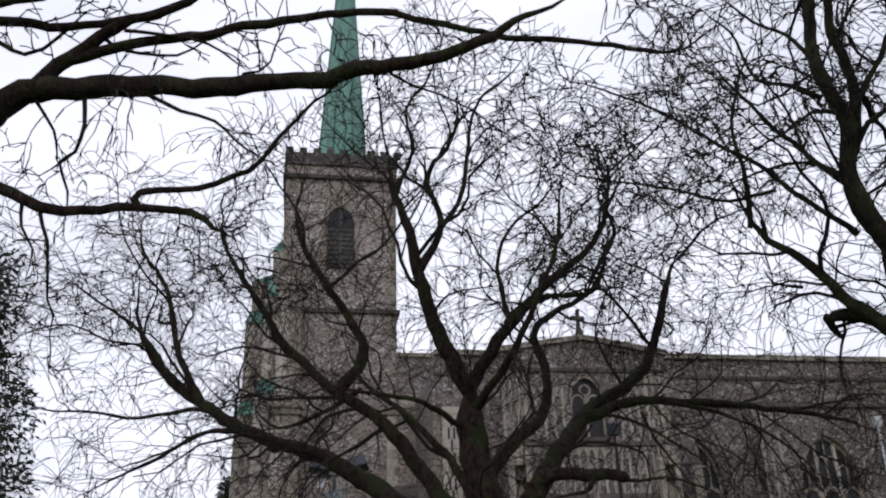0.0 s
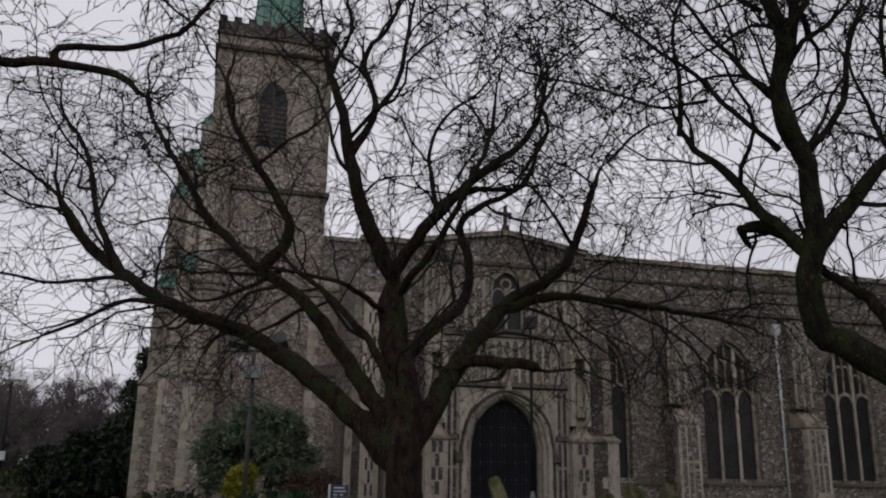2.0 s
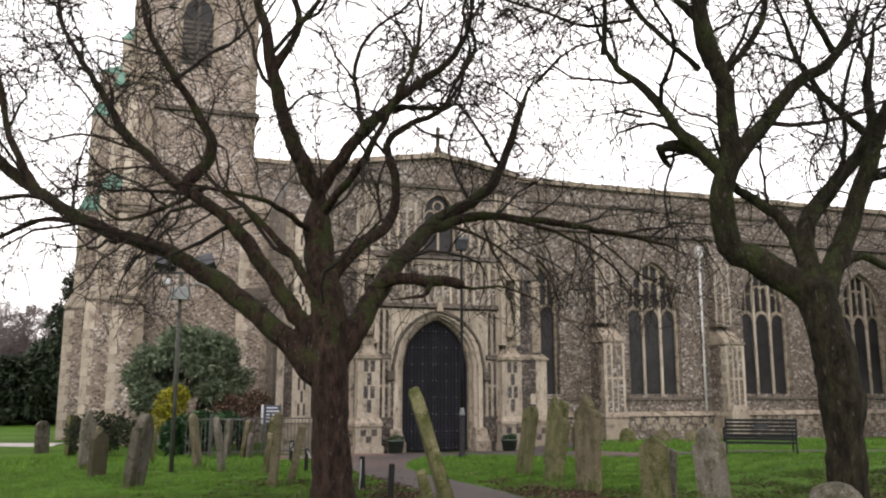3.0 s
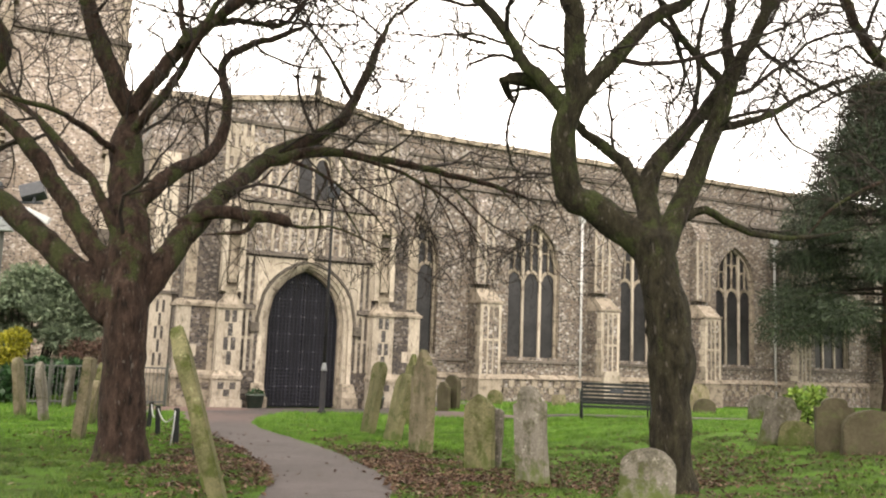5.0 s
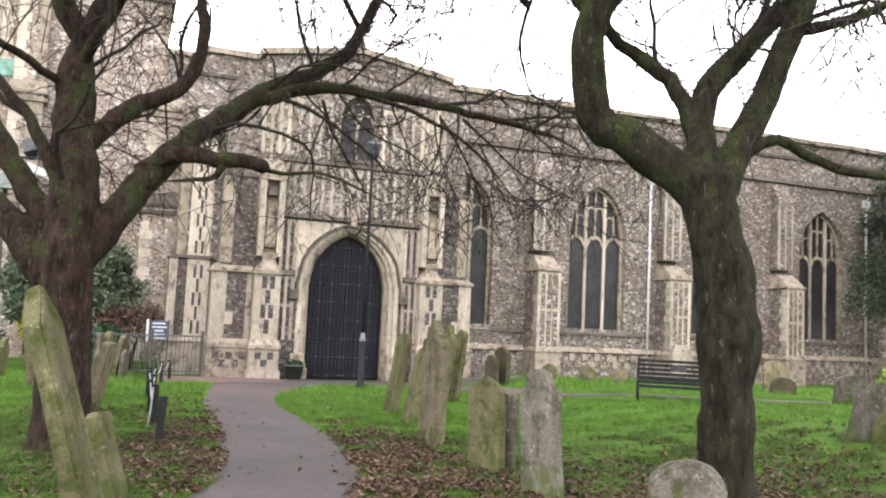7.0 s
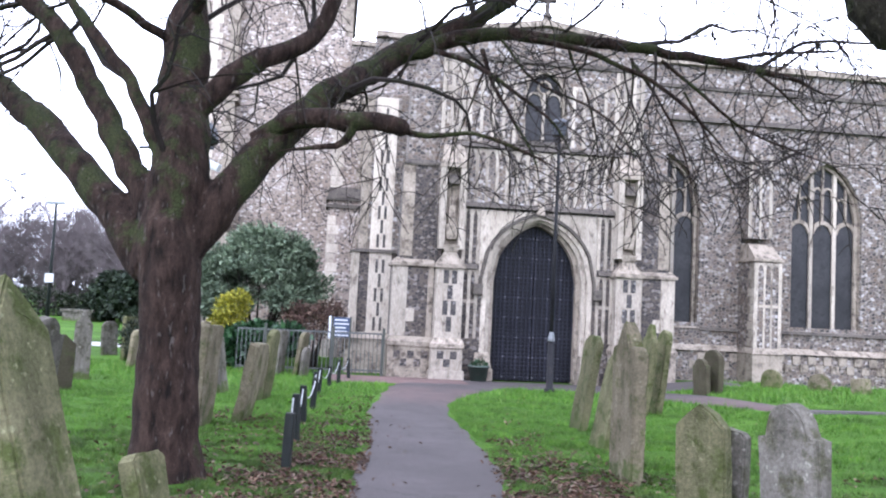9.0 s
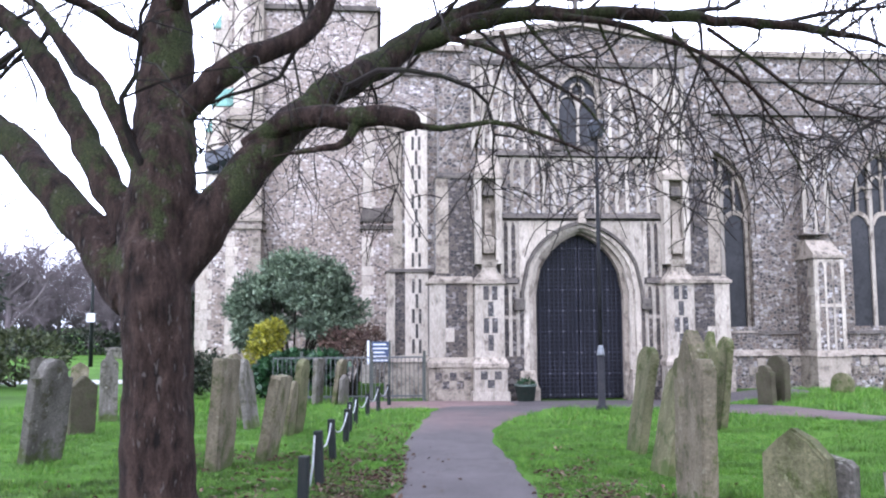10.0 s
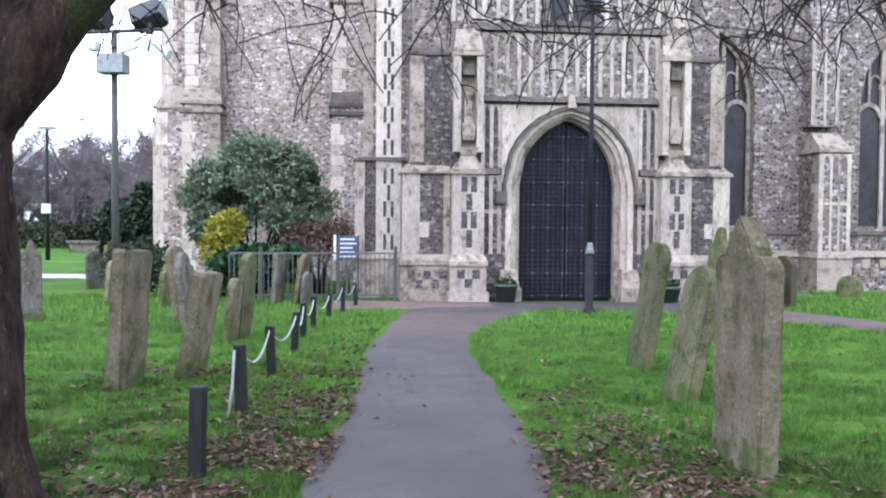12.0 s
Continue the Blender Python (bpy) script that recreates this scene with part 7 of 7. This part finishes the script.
def far_tree(x, y, h, seed):
    rng = random.Random(seed)
    t = thing("far_tree", Matrix.Translation((x, y, 0)), "bare grey-brown winter tree beyond the churchyard", "tree", "distant bare trees")
    v, f = [], []
    sweep([(0, 0, 0), (0.1, 0, h * 0.3), (0, 0.1, h * 0.6)], [h * 0.03, h * 0.024, h * 0.014], 8, v, f)
    for i in range(9):
        a = i * 2.4
        q, qr = wander((0, 0, h * (0.15 + 0.05 * i)), (math.cos(a), math.sin(a), 0.9), h * rng.uniform(0.4, 0.62), h * 0.013, rng, 6, -0.1, 0.14)
        sweep(q, qr, 4, v, f)
        clothe(v, f, q, qr, rng, 0, (9, 7, 5), (h * 0.22, h * 0.13, h * 0.08), (0.0, 0.05, 0.1, 0.1), 0.15, 0.018)
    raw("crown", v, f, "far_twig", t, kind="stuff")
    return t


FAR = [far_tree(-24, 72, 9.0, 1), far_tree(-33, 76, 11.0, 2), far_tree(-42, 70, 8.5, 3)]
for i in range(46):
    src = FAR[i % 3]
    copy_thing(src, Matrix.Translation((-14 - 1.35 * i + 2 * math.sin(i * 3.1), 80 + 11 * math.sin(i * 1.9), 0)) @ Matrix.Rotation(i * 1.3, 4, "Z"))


def conifer(x, y, h, r, seed, count=6000, size=0.55):
    t = thing("conifer", Matrix.Translation((x, y, lay(x, y) - 0.1)), "dark evergreen tree at the churchyard edge", "tree", "distant evergreens")
    tube_part("trunk", [(0, 0, 0), (0, 0, h * 0.5), (0, 0, h * 0.95)], [0.3, 0.2, 0.03], 8, "bark", t)
    rng = random.Random(seed)
    lobes = []
    for i in range(26):
        z = h * (0.12 + 0.84 * i / 26)
        R = r * (1 - (z / h) ** 1.4) * rng.uniform(0.6, 1.05)
        a = i * 2.4
        lobes.append((R * math.cos(a), R * math.sin(a), z, r * 0.4, r * 0.4, h * 0.09))
    quads("foliage", leaf_cloud(lobes, count, size, seed, (1.0, 0.3), 0.3, -0.3), "yew", t)


for x, y, h, r in ((-20.0, 61, 4.6, 2.2), (-15.2, 59, 10.2, 2.7), (-17.6, 62, 5.8, 2.8), (-19.0, 64, 5.2, 2.6), (-23.0, 63, 3.6, 2.0)):
    conifer(x, y, h, r, int(h * 10))
conifer(-19.2, 30.0, 16.5, 4.4, 71, 26000, 0.3)


# ---- grass and fallen leaves ----
def off_paths(x, y, inset=0.05):
    """True where a place lies on the lawn, clear of both paths."""
    ok = np.ones(len(x), bool)
    for way in (WAY, SIDE):
        pts, _ = smooth_line(way, 0.35)
        for a, b in zip(pts, pts[1:]):
            dx, dy = b.x - a.x, b.y - a.y
            t = np.clip(((x - a.x) * dx + (y - a.y) * dy) / (dx * dx + dy * dy), 0, 1)
            ok &= np.hypot(x - a.x - t * dx, y - a.y - t * dy) > a.z + t * (b.z - a.z) - inset
    return ok


def build_grass(mat, zones, seed, label, bare=-0.3):
    rng = np.random.default_rng(seed)
    out = []
    for x0, x1, y0, y1, n, h in zones:
        x, y = rng.uniform(x0, x1, n), rng.uniform(y0, y1, n)
        u, w = from_local(x, y)
        ok = off_paths(x, y) & ~((w > -2.9) & (u > -7) & (u < 5.5) | (w > 2.7))
        for px, py in zip(x[ok], y[ok]):
            tuft = noise.noise((px * 1.9, py * 1.9, 0.0)) + 0.6 * noise.noise((px * 5.0, py * 5.0, 2.0))
            if tuft < bare and rng.random() < 0.75:
                continue
            out.append((px, py, lay(px, py) - 0.01, h * (1.0 + 0.7 * tuft)))
    a = np.array(out)
    n = len(a)
    ang, hh = rng.uniform(0, 2 * np.pi, n), a[:, 3] * rng.uniform(0.45, 1.6, n)
    w = a[:, 3] * 0.1
    dx, dy = np.cos(ang), np.sin(ang)
    bend = rng.uniform(0.1, 0.9, n) * hh
    ba = rng.uniform(0, 2 * np.pi, n)
    v = np.empty((n, 3, 3))
    v[:, 0] = np.stack([a[:, 0] - dx * w, a[:, 1] - dy * w, a[:, 2]], 1)
    v[:, 1] = np.stack([a[:, 0] + dx * w, a[:, 1] + dy * w, a[:, 2]], 1)
    v[:, 2] = np.stack([a[:, 0] + bend * np.cos(ba), a[:, 1] + bend * np.sin(ba), a[:, 2] + hh], 1)
    me = bpy.data.meshes.new("grass")
    me.vertices.add(3 * n)
    me.vertices.foreach_set("co", v.astype(np.float32).ravel())
    me.loops.add(3 * n)
    me.loops.foreach_set("vertex_index", np.arange(3 * n, dtype=np.int32))
    me.polygons.add(n)
    me.polygons.foreach_set("loop_start", np.arange(0, 3 * n, 3, dtype=np.int32))
    me.update(calc_edges=True)
    me.materials.append(M[mat])
    tagged(new("grass", me), label, "grass", kind="stuff")


def from_local(x, y):
    c, s = math.cos(radians(10.5)), math.sin(radians(10.5))
    return ((x - 5.23) * c + (y - 31.12) * s, -(x - 5.23) * s + (y - 31.12) * c)


def build_leaves():
    """Small curled leaves, each folded along its rib, lying in drifts."""
    rng = np.random.default_rng(8)
    drifts = ((4.15, 11.0, 0.5, 1.4, 6200), (3.85, 14.5, 0.3, 1.6, 900), (6.6, 10.2, 1.7, 1.0, 6500), (1.6, 14.2, 0.38, 2.2, 3600), (0.9, 14.6, 0.6, 1.6, 900), (4.3, 13.4, 0.4, 1.0, 1200), (1.4, 11.0, 0.45, 1.2, 1800), (1.0, 18.5, 0.4, 2.5, 500), (-0.4, 17.2, 0.5, 0.5, 600), (0.4, 13.0, 2.0, 1.5, 500), (9.0, 12.2, 2.5, 1.5, 2600), (3.0, 18.0, 3.0, 5.0, 250), (2.12, 12.5, 0.12, 2.6, 1300), (3.78, 11.5, 0.14, 1.6, 1000), (2.9, 13.0, 0.5, 4.0, 60))
    x = np.concatenate([rng.normal(c[0], c[2], c[4]) for c in drifts])
    y = np.concatenate([rng.normal(c[1], c[3], c[4]) for c in drifts])
    lawn = off_paths(x, y, 0.17)
    drift = np.array([noise.noise((a * 1.7, b * 1.7, 4.0)) for a, b in zip(x, y)])
    ok = np.where(lawn, drift > rng.uniform(-0.45, 0.12, len(x)), rng.random(len(x)) < 0.035) & (from_local(x, y)[1] < -3)
    x, y, lawn = x[ok], y[ok], lawn[ok]
    n = len(x)
    z = np.array([lay(a, b) for a, b in zip(x, y)]) + np.where(lawn, rng.uniform(0.02, 0.06, n), 0.05)
    c = np.stack([x, y, z], 1)
    t = rng.uniform(0, 2 * np.pi, n)
    s = rng.uniform(0.012, 0.038, n)[:, None]
    rib = np.stack([np.cos(t), np.sin(t), rng.normal(0, 0.3, n)], 1) * s
    side = np.stack([-np.sin(t), np.cos(t), np.zeros(n)], 1) * s * rng.uniform(0.4, 0.8, n)[:, None]
    up = np.array((0, 0, 1)) * s * rng.uniform(-0.1, 0.6, n)[:, None]
    base, tip = c - rib, c + rib
    quad = []
    for k in (1, -1):
        quad.append(np.stack([base, c - rib * 0.35 + k * side * 0.85 + up, c + rib * 0.4 + k * side * 0.7 + up * 1.2, tip], 1))
    v = np.stack(quad, 1).reshape(-1, 3)
    quads("fallen_leaves", v, "dead_leaf", None, "scattered brown fallen leaves along the path edges", "leaves")


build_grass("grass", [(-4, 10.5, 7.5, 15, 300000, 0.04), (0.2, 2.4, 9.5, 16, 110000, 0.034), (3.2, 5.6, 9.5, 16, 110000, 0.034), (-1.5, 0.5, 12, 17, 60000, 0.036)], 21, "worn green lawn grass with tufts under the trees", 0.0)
build_grass("grass_bright", [(-8, 16, 14.5, 23, 260000, 0.048), (0, 7, 14.0, 19, 110000, 0.042), (-10, 20, 23, 32, 70000, 0.09)], 22, "bright green lawn grass before the church")
build_leaves()
